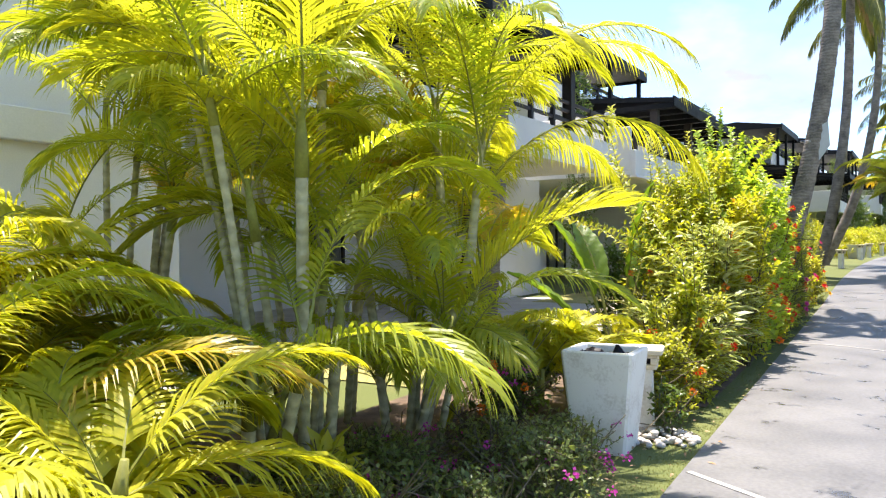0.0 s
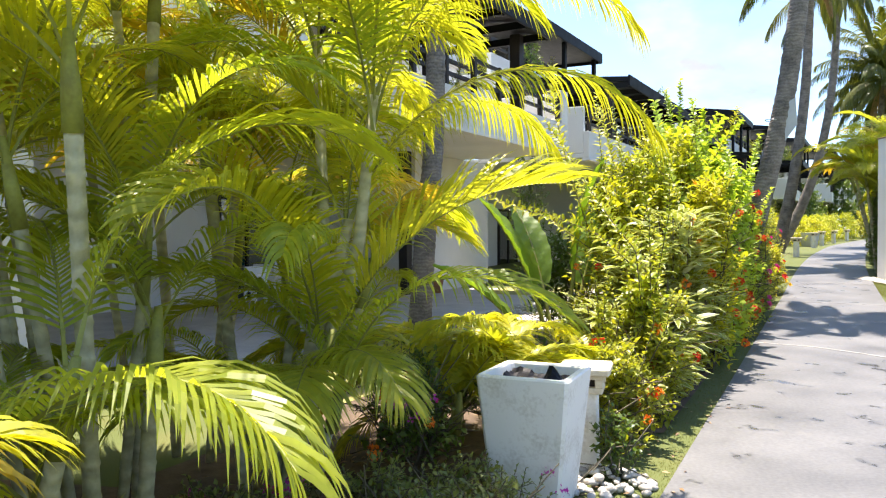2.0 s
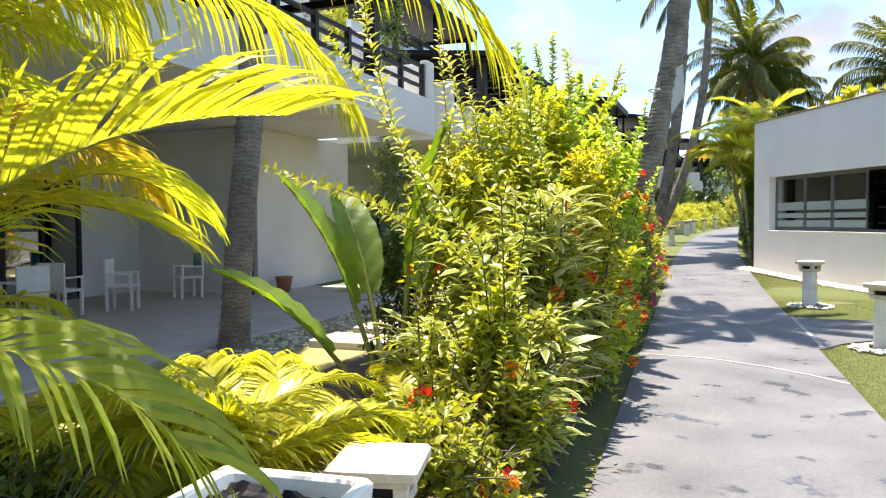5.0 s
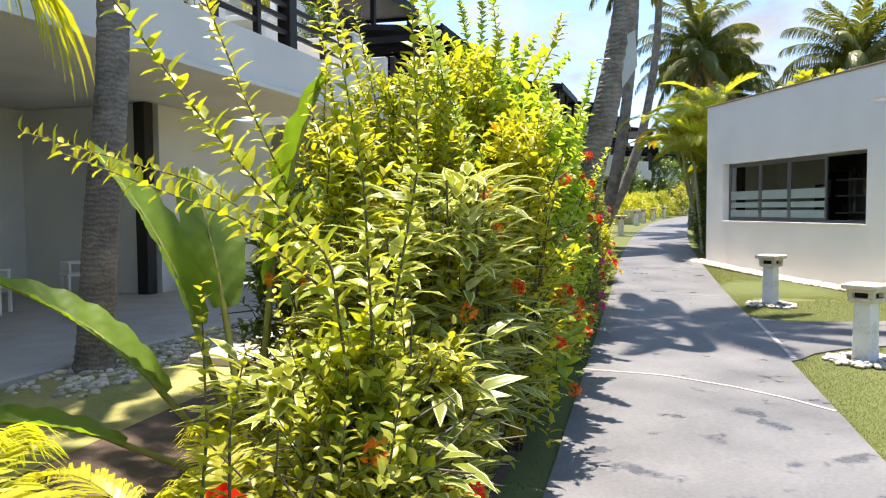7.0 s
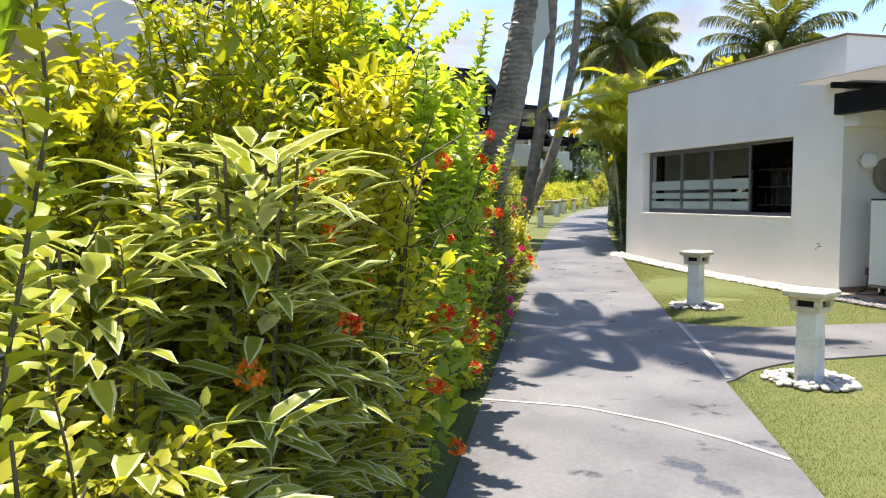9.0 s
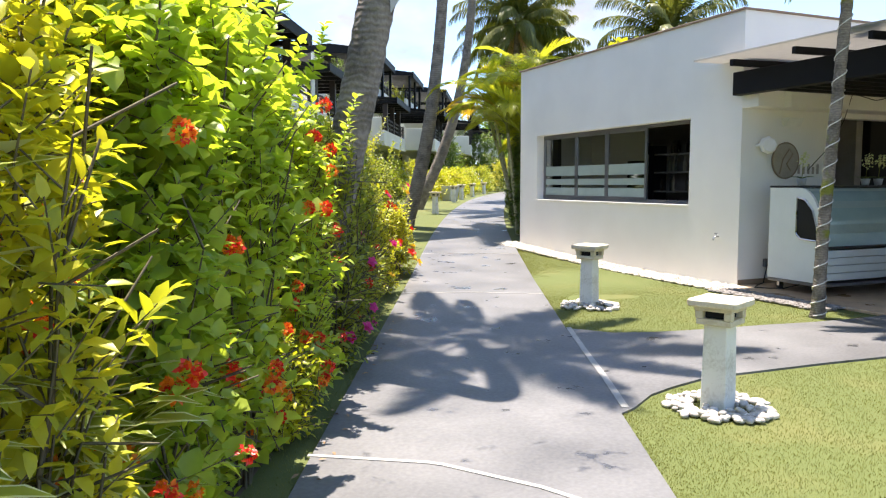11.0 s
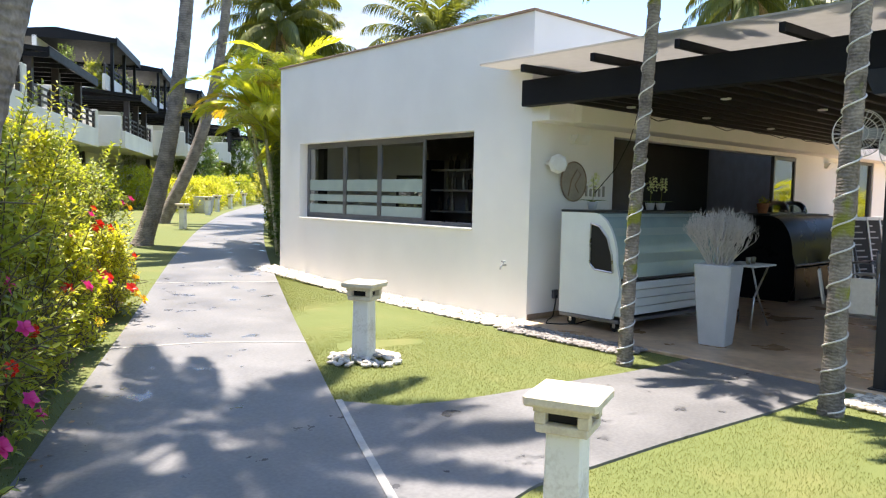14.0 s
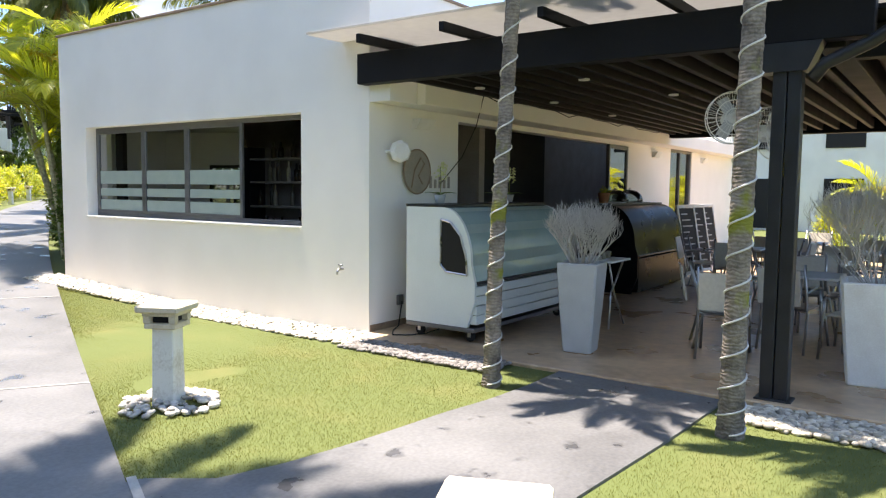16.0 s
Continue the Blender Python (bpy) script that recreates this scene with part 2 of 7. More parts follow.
M["case_glass"] = material("case_glass", (0.36, 0.46, 0.44), (0.30, 0.40, 0.38), 0.12, scale=3, fine=60, bump=0.0, coat=0.4)
M["yellow"] = material("yellow", (0.75, 0.55, 0.05), (0.6, 0.42, 0.04), 0.6, scale=9, fine=60, bump=0.1)
M["cloth"] = material("cloth", (0.010, 0.011, 0.016), (0.006, 0.006, 0.009), 0.5, scale=9, fine=80, bump=0.3, spec=0.15)
M["blue"] = material("blue", (0.12, 0.35, 0.42), (0.08, 0.25, 0.32), 0.7, scale=9, fine=60, bump=0.1)

# leaves
M["areca"] = leaf_material("areca", (0.235, 0.29, 0.038), (0.45, 0.45, 0.055), 0.55, through_col=(1.9, 1.75, 0.5))
M["areca_yellow"] = leaf_material("areca_yellow", (0.46, 0.40, 0.05), (0.54, 0.37, 0.05), 0.5, through_col=(1.4, 1.3, 0.5))
M["areca_bright"] = leaf_material("areca_bright", (0.33, 0.38, 0.035), (0.56, 0.52, 0.05), 0.5, through_col=(1.6, 1.55, 0.5))
M["areca_dark"] = leaf_material("areca_dark", (0.20, 0.28, 0.04), (0.40, 0.43, 0.058), 0.58, through_col=(1.9, 1.75, 0.5))
M["coco"] = leaf_material("coco", (0.075, 0.11, 0.03), (0.20, 0.20, 0.05), 0.4, through_col=(1.8, 1.7, 0.6))
M["coco_dry"] = leaf_material("coco_dry", (0.30, 0.20, 0.09), (0.4, 0.27, 0.12), 0.3, through_col=(1.5, 1.3, 0.8))
M["lime"] = leaf_material("lime", (0.23, 0.31, 0.03), (0.58, 0.54, 0.045), 0.45, through_col=(1.6, 1.5, 0.5))
M["green"] = leaf_material("green", (0.225, 0.26, 0.03), (0.48, 0.465, 0.06), 0.42, through_col=(1.8, 1.7, 0.5))
M["mid"] = leaf_material("mid", (0.15, 0.205, 0.035), (0.38, 0.40, 0.07), 0.45, through_col=(1.8, 1.7, 0.5))
M["lantana"] = leaf_material("lantana", (0.23, 0.33, 0.05), (0.48, 0.54, 0.10), 0.52, through_col=(1.7, 1.7, 0.5))
M["deep"] = leaf_material("deep", (0.06, 0.115, 0.026), (0.14, 0.20, 0.04), 0.38, through_col=(1.8, 1.7, 0.6))
M["banana"] = leaf_material("banana", (0.12, 0.22, 0.03), (0.2, 0.30, 0.04), 0.5, through_col=(1.6, 1.6, 0.4))
M["cream"] = leaf_material("cream", (0.60, 0.64, 0.34), (0.72, 0.74, 0.46), 0.35, through_col=(1.3, 1.3, 0.8))
M["cover"] = leaf_material("cover", (0.10, 0.155, 0.05), (0.24, 0.27, 0.09), 0.35, through_col=(1.6, 1.5, 0.6))
M["grass"] = leaf_material("grass", (0.105, 0.135, 0.034), (0.20, 0.205, 0.06), 0.35, rough=0.6, through_col=(1.4, 1.3, 0.7))
M["roof_film"] = leaf_material("roof_film", (0.46, 0.45, 0.43), (0.54, 0.53, 0.50), 0.6, 0.5, (1.0, 1.0, 1.0), 0.1)
M["red"] = leaf_material("red", (0.62, 0.02, 0.015), (0.75, 0.05, 0.02), 0.3, through_col=(1.3, 1, 1))
M["orange"] = leaf_material("orange", (0.75, 0.16, 0.01), (0.85, 0.30, 0.02), 0.3, through_col=(1.2, 1, 1))
M["pink"] = leaf_material("pink", (0.60, 0.03, 0.20), (0.70, 0.06, 0.30), 0.35, through_col=(1.3, 1, 1.2))
M["magenta"] = leaf_material("magenta", (0.45, 0.03, 0.32), (0.60, 0.08, 0.45), 0.4, through_col=(1.3, 1, 1.2))
M["bloom_yellow"] = leaf_material("bloom_yellow", (0.80, 0.50, 0.02), (0.85, 0.60, 0.04), 0.3, through_col=(1.2, 1.1, 1))


def concrete_material():
    """Power-trowelled grey path: pale sheen, darker damp patches that are smoother, hairline wear."""
    m = material("path_concrete", (0.190, 0.190, 0.190), (0.088, 0.089, 0.091), 0.55, scale=1.1, fine=35, bump=0.06, spread=(0.3, 0.68))
    nt = m.node_tree
    bs = nt.nodes["Principled BSDF"]
    co = nt.nodes.new("ShaderNodeTexCoord")
    n = nt.nodes.new("ShaderNodeTexNoise")
    n.inputs["Scale"].default_value, n.inputs["Detail"].default_value = 2.6, 5.0
    n.inputs["Roughness"].default_value = 0.62
    nt.links.new(co.outputs["Object"], n.inputs["Vector"])
    r = nt.nodes.new("ShaderNodeValToRGB")
    r.color_ramp.elements[0].position, r.color_ramp.elements[1].position = 0.60, 0.66
    nt.links.new(n.outputs["Fac"], r.inputs[0])
    old = bs.inputs["Base Color"].links[0].from_socket
    mx = nt.nodes.new("ShaderNodeMix")
    mx.data_type, mx.blend_type = "RGBA", "MULTIPLY"
    mx.inputs["B"].default_value = (0.55, 0.55, 0.57, 1)
    nt.links.new(r.outputs["Color"], mx.inputs["Factor"])
    nt.links.new(old, mx.inputs["A"])
    nt.links.new(mx.outputs["Result"], bs.inputs["Base Color"])
    oldr = bs.inputs["Roughness"].links[0].from_socket
    mr = nt.nodes.new("ShaderNodeMix")
    nt.links.new(r.outputs["Color"], mr.inputs[0])
    nt.links.new(oldr, mr.inputs[2])
    mr.inputs[3].default_value = 0.22
    nt.links.new(mr.outputs[0], bs.inputs["Roughness"])
    return m


def trunk_material(name, col, col2, ring=14.0):
    """Palm trunk: rings across it, pale and dark blotches."""
    m = material(name, col, col2, 0.85, scale=5, fine=38, bump=0.5, spread=(0.3, 0.6))
    nt = m.node_tree
    bs = nt.nodes["Principled BSDF"]
    co = nt.nodes.new("ShaderNodeTexCoord")
    w = nt.nodes.new("ShaderNodeTexWave")
    w.bands_direction = "Z"
    w.inputs["Scale"].default_value, w.inputs["Distortion"].default_value = ring, 7.0
    w.inputs["Detail"].default_value, w.inputs["Detail Scale"].default_value = 3.0, 1.5
    nt.links.new(co.outputs["Object"], w.inputs["Vector"])
    old = bs.inputs["Base Color"].links[0].from_socket
    mp = nt.nodes.new("ShaderNodeMapRange")
    mp.inputs["To Min"].default_value, mp.inputs["To Max"].default_value = 0.82, 1.08
    nt.links.new(w.outputs["Fac"], mp.inputs["Value"])
    hs = nt.nodes.new("ShaderNodeHueSaturation")
    nt.links.new(mp.outputs[0], hs.inputs["Value"])
    nt.links.new(old, hs.inputs["Color"])
    nt.links.new(hs.outputs["Color"], bs.inputs["Base Color"])
    b = nt.nodes.new("ShaderNodeBump")
    b.inputs["Strength"].default_value, b.inputs["Distance"].default_value = 0.35, 0.02
    nt.links.new(w.outputs["Fac"], b.inputs["Height"])
    nt.links.new(bs.inputs["Normal"].links[0].from_socket, b.inputs["Normal"])
    nt.links.new(b.outputs[0], bs.inputs["Normal"])
    return m


M["path"] = concrete_material()
M["joint"] = material("joint", (0.42, 0.41, 0.38), (0.32, 0.31, 0.29), 0.8, scale=5, fine=50, bump=0.2)
M["trunk"] = trunk_material("trunk", (0.27, 0.235, 0.20), (0.075, 0.064, 0.055), 5.5)
M["trunk_small"] = trunk_material("trunk_small", (0.30, 0.26, 0.215), (0.045, 0.037, 0.03), 11.0)
def add_moss(m):
    """Yellow-green moss in patches on a trunk."""
    nt = m.node_tree
    bs = nt.nodes["Principled BSDF"]
    co = nt.nodes.new("ShaderNodeTexCoord")
    n = nt.nodes.new("ShaderNodeTexNoise")
    n.inputs["Scale"].default_value, n.inputs["Detail"].default_value = 2.3, 5.0
    nt.links.new(co.outputs["Object"], n.inputs["Vector"])
    r = nt.nodes.new("ShaderNodeValToRGB")
    r.color_ramp.elements[0].position, r.color_ramp.elements[1].position = 0.55, 0.61
    nt.links.new(n.outputs["Fac"], r.inputs[0])
    mx = nt.nodes.new("ShaderNodeMix")
    mx.data_type = "RGBA"
    mx.inputs["B"].default_value = (0.20, 0.21, 0.03, 1)
    nt.links.new(r.outputs["Color"], mx.inputs["Factor"])
    nt.links.new(bs.inputs["Base Color"].links[0].from_socket, mx.inputs["A"])
    nt.links.new(mx.outputs["Result"], bs.inputs["Base Color"])


add_moss(M["trunk_small"])
M["cane"] = trunk_material("cane", (0.50, 0.47, 0.31), (0.33, 0.31, 0.17), 3.2)


# ---- mesh helpers ----
class Build:
    """Collects vertices and faces of one mesh."""

    def __init__(self):
        self.v, self.f = [], []

    def add(self, verts, faces):
        k = len(self.v)
        self.v.extend([tuple(p) for p in verts])
        self.f.extend([tuple(i + k for i in fc) for fc in faces])
        return self

    def box(self, x0, x1, y0, y1, z0, z1, c=0.008, m=None):
        """A box with chamfered edges."""
        lo, hi = (min(x0, x1), min(y0, y1), min(z0, z1)), (max(x0, x1), max(y0, y1), max(z0, z1))
        mid = [(a + b) / 2 for a, b in zip(lo, hi)]
        half = [(b - a) / 2 for a, b in zip(lo, hi)]
        c = min(c, *[h * 0.45 for h in half])
        if c <= 0:
            vs = [Vector([mid[i] + s[i] * half[i] for i in range(3)]) for s in
                  [(-1, -1, -1), (1, -1, -1), (1, 1, -1), (-1, 1, -1), (-1, -1, 1), (1, -1, 1), (1, 1, 1), (-1, 1, 1)]]
            fs = [(3, 2, 1, 0), (4, 5, 6, 7), (0, 1, 5, 4), (1, 2, 6, 5), (2, 3, 7, 6), (3, 0, 4, 7)]
        else:
            idx, vs = {}, []
            signs = [(a, b, d) for a in (-1, 1) for b in (-1, 1) for d in (-1, 1)]
            for s in signs:
                for ax in range(3):
                    idx[s, ax] = len(vs)
                    vs.append(Vector([mid[i] + s[i] * (half[i] - (0 if i == ax else c)) for i in range(3)]))
            fs = []
            for ax in range(3):
                o1, o2 = [i for i in range(3) if i != ax]
                for sg in (-1, 1):
                    ring = []
                    for a, b in ((-1, -1), (1, -1), (1, 1), (-1, 1)):
                        s = [0, 0, 0]
                        s[ax], s[o1], s[o2] = sg, a, b
                        ring.append(idx[tuple(s), ax])
                    fs.append(ring)
                    for oth in (o1, o2):
                        if oth > ax:
                            for sg2 in (-1, 1):
                                third = 3 - ax - oth
                                s1, s2 = [0, 0, 0], [0, 0, 0]
                                s1[ax] = s2[ax] = sg
                                s1[oth] = s2[oth] = sg2
                                s1[third], s2[third] = -1, 1
                                s1, s2 = tuple(s1), tuple(s2)
                                fs.append([idx[s1, ax], idx[s2, ax], idx[s2, oth], idx[s1, oth]])
            for s in signs:
                fs.append([idx[s, 0], idx[s, 1], idx[s, 2]])
            cen = Vector(mid)
            for fc in fs:
                a, b, d = vs[fc[0]], vs[fc[1]], vs[fc[2]]
                mp = sum((vs[i] for i in fc), Vector()) / len(fc)
                if (b - a).cross(d - a).dot(mp - cen) < 0:
                    fc.reverse()
        if m is not None:
            vs = [m @ p for p in vs]
        return self.add(vs, fs)

    def tube(self, pts, radii, sides=8, cap=True):
        """A tube along points with a radius at each."""
        pts = [Vector(p) for p in pts]
        if not isinstance(radii, (list, tuple)):
            radii = [radii] * len(pts)
        vs, fs = [], []
        ref = None
        for i, p in enumerate(pts):
            d = (pts[min(i + 1, len(pts) - 1)] - pts[max(i - 1, 0)]).normalized()
            if ref is None:
                ref = Vector((1, 0, 0)) if abs(d.x) < 0.9 else Vector((0, 1, 0))
            a = (ref - d * ref.dot(d)).normalized()
            ref = a
            b = d.cross(a)
            for k in range(sides):
                an = 2 * math.pi * k / sides
                vs.append(p + (a * math.cos(an) + b * math.sin(an)) * radii[i])
        for i in range(len(pts) - 1):
            for k in range(sides):
                k2 = (k + 1) % sides
                fs.append((i * sides + k, i * sides + k2, (i + 1) * sides + k2, (i + 1) * sides + k))
        if cap:
            fs.append(tuple(reversed(range(sides))))
            fs.append(tuple((len(pts) - 1) * sides + k for k in range(sides)))
        return self.add(vs, fs)

    def lathe(self, profile, sides=16, m=None):
        """Turns a profile of (radius, height) about z."""
        vs, fs = [], []
        for r, z in profile:
            for k in range(sides):
                an = 2 * math.pi * k / sides
                p = Vector((r * math.cos(an), r * math.sin(an), z))
                vs.append(m @ p if m is not None else p)
        for i in range(len(profile) - 1):
            for k in range(sides):
                k2 = (k + 1) % sides
                fs.append((i * sides + k, i * sides + k2, (i + 1) * sides + k2, (i + 1) * sides + k))
        fs.append(tuple(reversed(range(sides))))
        fs.append(tuple((len(profile) - 1) * sides + k for k in range(sides)))
        return self.add(vs, fs)

    def prism(self, outline, x0, x1, axis="x"):
        """An outline of two coordinates drawn out along an axis."""
        def put(a, b, d):
            return {"x": (d, a, b), "y": (a, d, b), "z": (a, b, d)}[axis]
        n = len(outline)
        vs = [put(a, b, x0) for a, b in outline] + [put(a, b, x1) for a, b in outline]
        fs = [tuple(range(n)), tuple(reversed(range(n, 2 * n)))]
        fs += [(i, i + n, (i + 1) % n + n, (i + 1) % n) for i in range(n)]
        return self.add(vs, fs)

    def mesh(self, name, mat, smooth=False):
        me = bpy.data.meshes.new(name)
        me.from_pydata(self.v, [], self.f)
        if smooth:
            me.polygons.foreach_set("use_smooth", [True] * len(me.polygons))
        me.materials.append(mat)
        me.update()
        return me


def tri_mesh(name, verts, tris, mat, smooth=True):
    """A mesh of triangles from arrays."""
    me = bpy.data.meshes.new(name)
    verts, tris = np.asarray(verts, "f"), np.asarray(tris, "i")
    me.vertices.add(len(verts))
    me.vertices.foreach_set("co", verts.ravel())
    me.loops.add(tris.size)
    me.loops.foreach_set("vertex_index", tris.ravel())
    me.polygons.add(len(tris))
    me.polygons.foreach_set("loop_start", np.arange(0, tris.size, 3, dtype="i"))
    me.polygons.foreach_set("use_smooth", np.full(len(tris), smooth))
    me.materials.append(mat)
    me.update(calc_edges=True)
    return me


def part(name, mesh_or_build, mat, parent, label="", m=None, smooth=False, kind=""):
    me = mesh_or_build.mesh(name, mat, smooth) if isinstance(mesh_or_build, Build) else mesh_or_build
    ob = new(name, me)
    ob.parent = parent
    if m is not None:
        ob.matrix_basis = m
    return tagged(ob, label, kind=kind)


def thing(name, label, category, m=None, group="", kind=""):
    ob = new(name)
    ob.empty_display_size = 0.1
    if m is not None:
        ob.matrix_basis = m
    return tagged(ob, label, category, group, kind)


def structure(name, build, mat, label, category, m=None, smooth=False):
    me = build.mesh(name, mat, smooth) if isinstance(build, Build) else build
    ob = new(name, me)
    if m is not None:
        ob.matrix_basis = m
    return tagged(ob, label, category, kind="structure")


# the line of the path: s along it, d to its right
UX, UY = 0.51, 0.86


def along(x, y):
    return UX * x + UY * y


def bend(s):
    """How far the path swings to its right beyond the bar."""
    return 0.0 if s < 24 else 0.0022 * (s - 24) ** 2


def at(s, d):
    d = d + bend(s)
    return UX * s + UY * d, UY * s - UX * d


LEVELS_S = [-300, -10, 0, 15, 20, 26, 35, 45, 70, 400]
LEVELS_Z = [-0.3, -0.25, -0.18, -0.02, 0.02, 0.18, 0.45, 0.68, 0.95, 1.2]


def gz(x, y):
    """Height of the ground, which rises gently along the path and stays level round the bar."""
    z = float(np.interp(along(x, y), LEVELS_S, LEVELS_Z))
    d = UY * x - UX * y - bend(along(x, y))
    w = min(1.0, max(0.0, (d - 0.85) / 2.2))
    return z if z < 0 else z * (1 - w)


def gzs(xy):
    return np.array([gz(x, y) for x, y in xy])


def on_ground(x, y, lift=0.0, rz=0.0):
    return pose(x, y, gz(x, y) + lift, 0, 0, rz)


# ---- ground, path ----
def sheet(pts_fn, ns, nd, lift, thick=0.0):
    """A strip that lies on the ground: rows along it, columns across it."""
    b = Build()
    vs = []
    for i in range(ns + 1):
        for j in range(nd + 1):
            x, y = pts_fn(i / ns, j / nd)
            vs.append((x, y, gz(x, y) + lift))
    fs = [(i * (nd + 1) + j, i * (nd + 1) + j + 1, (i + 1) * (nd + 1) + j + 1, (i + 1) * (nd + 1) + j) for i in range(ns) for j in range(nd)]
    b.add(vs, fs)
    if thick:
        rim = [j for j in range(nd + 1)] + [i * (nd + 1) + nd for i in range(1, ns + 1)] + \
              [ns * (nd + 1) + j for j in range(nd - 1, -1, -1)] + [i * (nd + 1) for i in range(ns - 1, 0, -1)]
        k = len(b.v)
        low = [(b.v[i][0], b.v[i][1], b.v[i][2] - thick) for i in rim]
        b.v.extend(low)
        n = len(rim)
        b.f.extend([(rim[i], rim[(i + 1) % n], k + (i + 1) % n, k + i) for i in range(n)])
    return b


def lerp(a, b, t):
    return a + (b - a) * t


GX = [-1500, -400, -120, -60] + list(range(-30, 61, 3)) + [80, 120, 200, 500, 1500]
GY = [-1500, -400, -120, -60] + list(range(-30, 91, 3)) + [120, 200, 500, 1500]
b = Build()
b.add([(x, y, gz(x, y)) for y in GY for x in GX],
      [(j * len(GX) + i, j * len(GX) + i + 1, (j + 1) * len(GX) + i + 1, (j + 1) * len(GX) + i) for j in range(len(GY) - 1) for i in range(len(GX) - 1)])
structure("ground", b, M["lawn"], "wide mown lawn with paler dry patches", "ground")

PL, PR = -1.22, 0.76
b = sheet(lambda u, w: at(lerp(-12, 75, u), lerp(PL, PR, w)), 120, 4, 0.022, 0.05)
structure("path", b, M["path"], "smooth grey concrete footpath with damp patches", "path")

# the branch that leads to the patio: near edge and far edge as curves of the plan
FAR = [(8.85, 13.62), (9.03, 13.56), (9.24, 13.20), (9.62, 13.02), (10.07, 12.89), (10.6, 12.77), (11.04, 12.68), (11.5, 12.55), (12.1, 12.44), (12.74, 12.38)]
NEAR = [(7.40, 11.12), (7.66, 11.20), (8.0, 11.38), (8.30, 11.45), (8.75, 11.51), (9.29, 11.43), (9.99, 11.33), (10.7, 11.2), (11.4, 11.07), (12.52, 10.90)]


def curve(pts, t):
    k = min(int(t * (len(pts) - 1)), len(pts) - 2)
    f = t * (len(pts) - 1) - k
    return lerp(pts[k][0], pts[k + 1][0], f), lerp(pts[k][1], pts[k + 1][1], f)


def branch(u, w):
    a, c = curve(NEAR, u), curve(FAR, u)
    return lerp(a[0], c[0], w), lerp(a[1], c[1], w)


structure("path_branch", sheet(branch, 40, 4, 0.018, 0.05), M["path"], "smooth grey concrete branch path leading to the patio", "path")


def joint_strip(name, pts, wide, lift=0.027):
    """A narrow pale mortar line lying on the path."""
    n = len(pts)
    def fn(u, w):
        x, y = curve(pts, u)
        x2, y2 = curve(pts, min(1, u + 0.01))
        x1, y1 = curve(pts, max(0, u - 0.01))
        dx, dy = x2 - x1, y2 - y1
        q = math.hypot(dx, dy) or 1
        k = (w - 0.5) * wide
        return x - dy / q * k, y + dx / q * k
    structure(name, sheet(fn, n * 6, 1, lift, 0.004), M["joint"], "pale worn mortar joint across the concrete", "joint")


joint_strip("trim_joint_edge", [(7.60, 11.22), (7.97, 11.84), (8.46, 12.70), (9.00, 13.62)], 0.055, 0.0245)
joint_strip("trim_joint_cross", [(5.35, 11.45), (5.95, 10.98), (6.28, 10.42), (6.45, 9.95), (6.53, 9.55)], 0.035)
joint_strip("trim_joint_start", [(1.72, 5.2), (1.86, 4.92), (2.05, 4.55), (2.4, 4.1), (2.95, 3.6)], 0.05)
joint_strip("trim_joint_far", [at(18.6, PL), at(18.75, -0.3), at(18.6, PR)], 0.03)
joint_strip("trim_joint_farther", [at(23.4, PL), at(23.5, -0.3), at(23.4, PR)], 0.03)

# planting bed under the hedge and the palms
b = sheet(lambda u, w: at(lerp(-6, 22, u), lerp(-4.4 if u > 0.38 else -6.0, -1.48 if u > 0.47 else -2.15, w)), 60, 6, 0.012)
structure("planting_bed", b, M["soil"], "dark soil planting bed with leaf litter", "soil")
b = sheet(lambda u, w: at(lerp(7, 22, u), lerp(-8.0, -4.35, w)), 24, 6, 0.016)
structure("garden_lawn", b, M["dry_lawn"], "sunlit dry yellowish lawn behind the hedge", "lawn")


# ---- bar building ----
BAR = pose(13.2, 14.9, 0, 0, 0, -5.71)
WIN = (1.09, 5.93, 1.18, 2.60)
b = Build()
T = 0.22
b.box(0, T, 0, 6.68, -0.3, WIN[2], 0, None)
b.box(0, T, 0, 6.68, WIN[3], 4.08, 0, None)
b.box(0, T, 0, WIN[0], WIN[2], WIN[3], 0, None)
b.box(0, T, WIN[1], 6.68, WIN[2], WIN[3], 0, None)
structure("wall_bar_front", b, M["white_wall"], "white rendered wall of the bar with a long window", "wall", BAR)
b = Build()
OP = (1.80, 7.85, 0.95, 2.58)
DR = (10.5, 12.1, 0.02, 2.68)
b.box(T, OP[0], 0, T, -0.3, 4.08, 0)
b.box(OP[0], OP[1], 0, T, -0.3, OP[2], 0)
b.box(OP[0], OP[1], 0, T, OP[3], 4.08, 0)
b.box(OP[1], DR[0], 0, T, -0.3, 4.08, 0)
b.box(DR[0], DR[1], 0, T, DR[3], 3.3, 0)
b.box(DR[1], 16.0, 0, T, -0.3, 3.3, 0)
structure("wall_bar_patio", b, M["white_wall"], "white rendered wall of the bar facing the patio", "wall", BAR)
b = Build()
b.box(T, 16.0, 6.46, 6.68, -0.3, 4.08, 0)
b.box(15.8, 16.0, T, 6.46, -0.3, 4.08, 0)
structure("wall_bar_rear", b, M["white_wall"], "white rendered rear walls of the bar", "wall", BAR)
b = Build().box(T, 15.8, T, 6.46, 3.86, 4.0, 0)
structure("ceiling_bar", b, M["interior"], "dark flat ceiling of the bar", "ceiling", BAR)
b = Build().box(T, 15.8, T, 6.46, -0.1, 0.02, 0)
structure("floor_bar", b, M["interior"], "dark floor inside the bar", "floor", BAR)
b = Build()
b.box(-0.03, 0.25, -0.02, 6.71, 4.08, 4.115, 0.005)
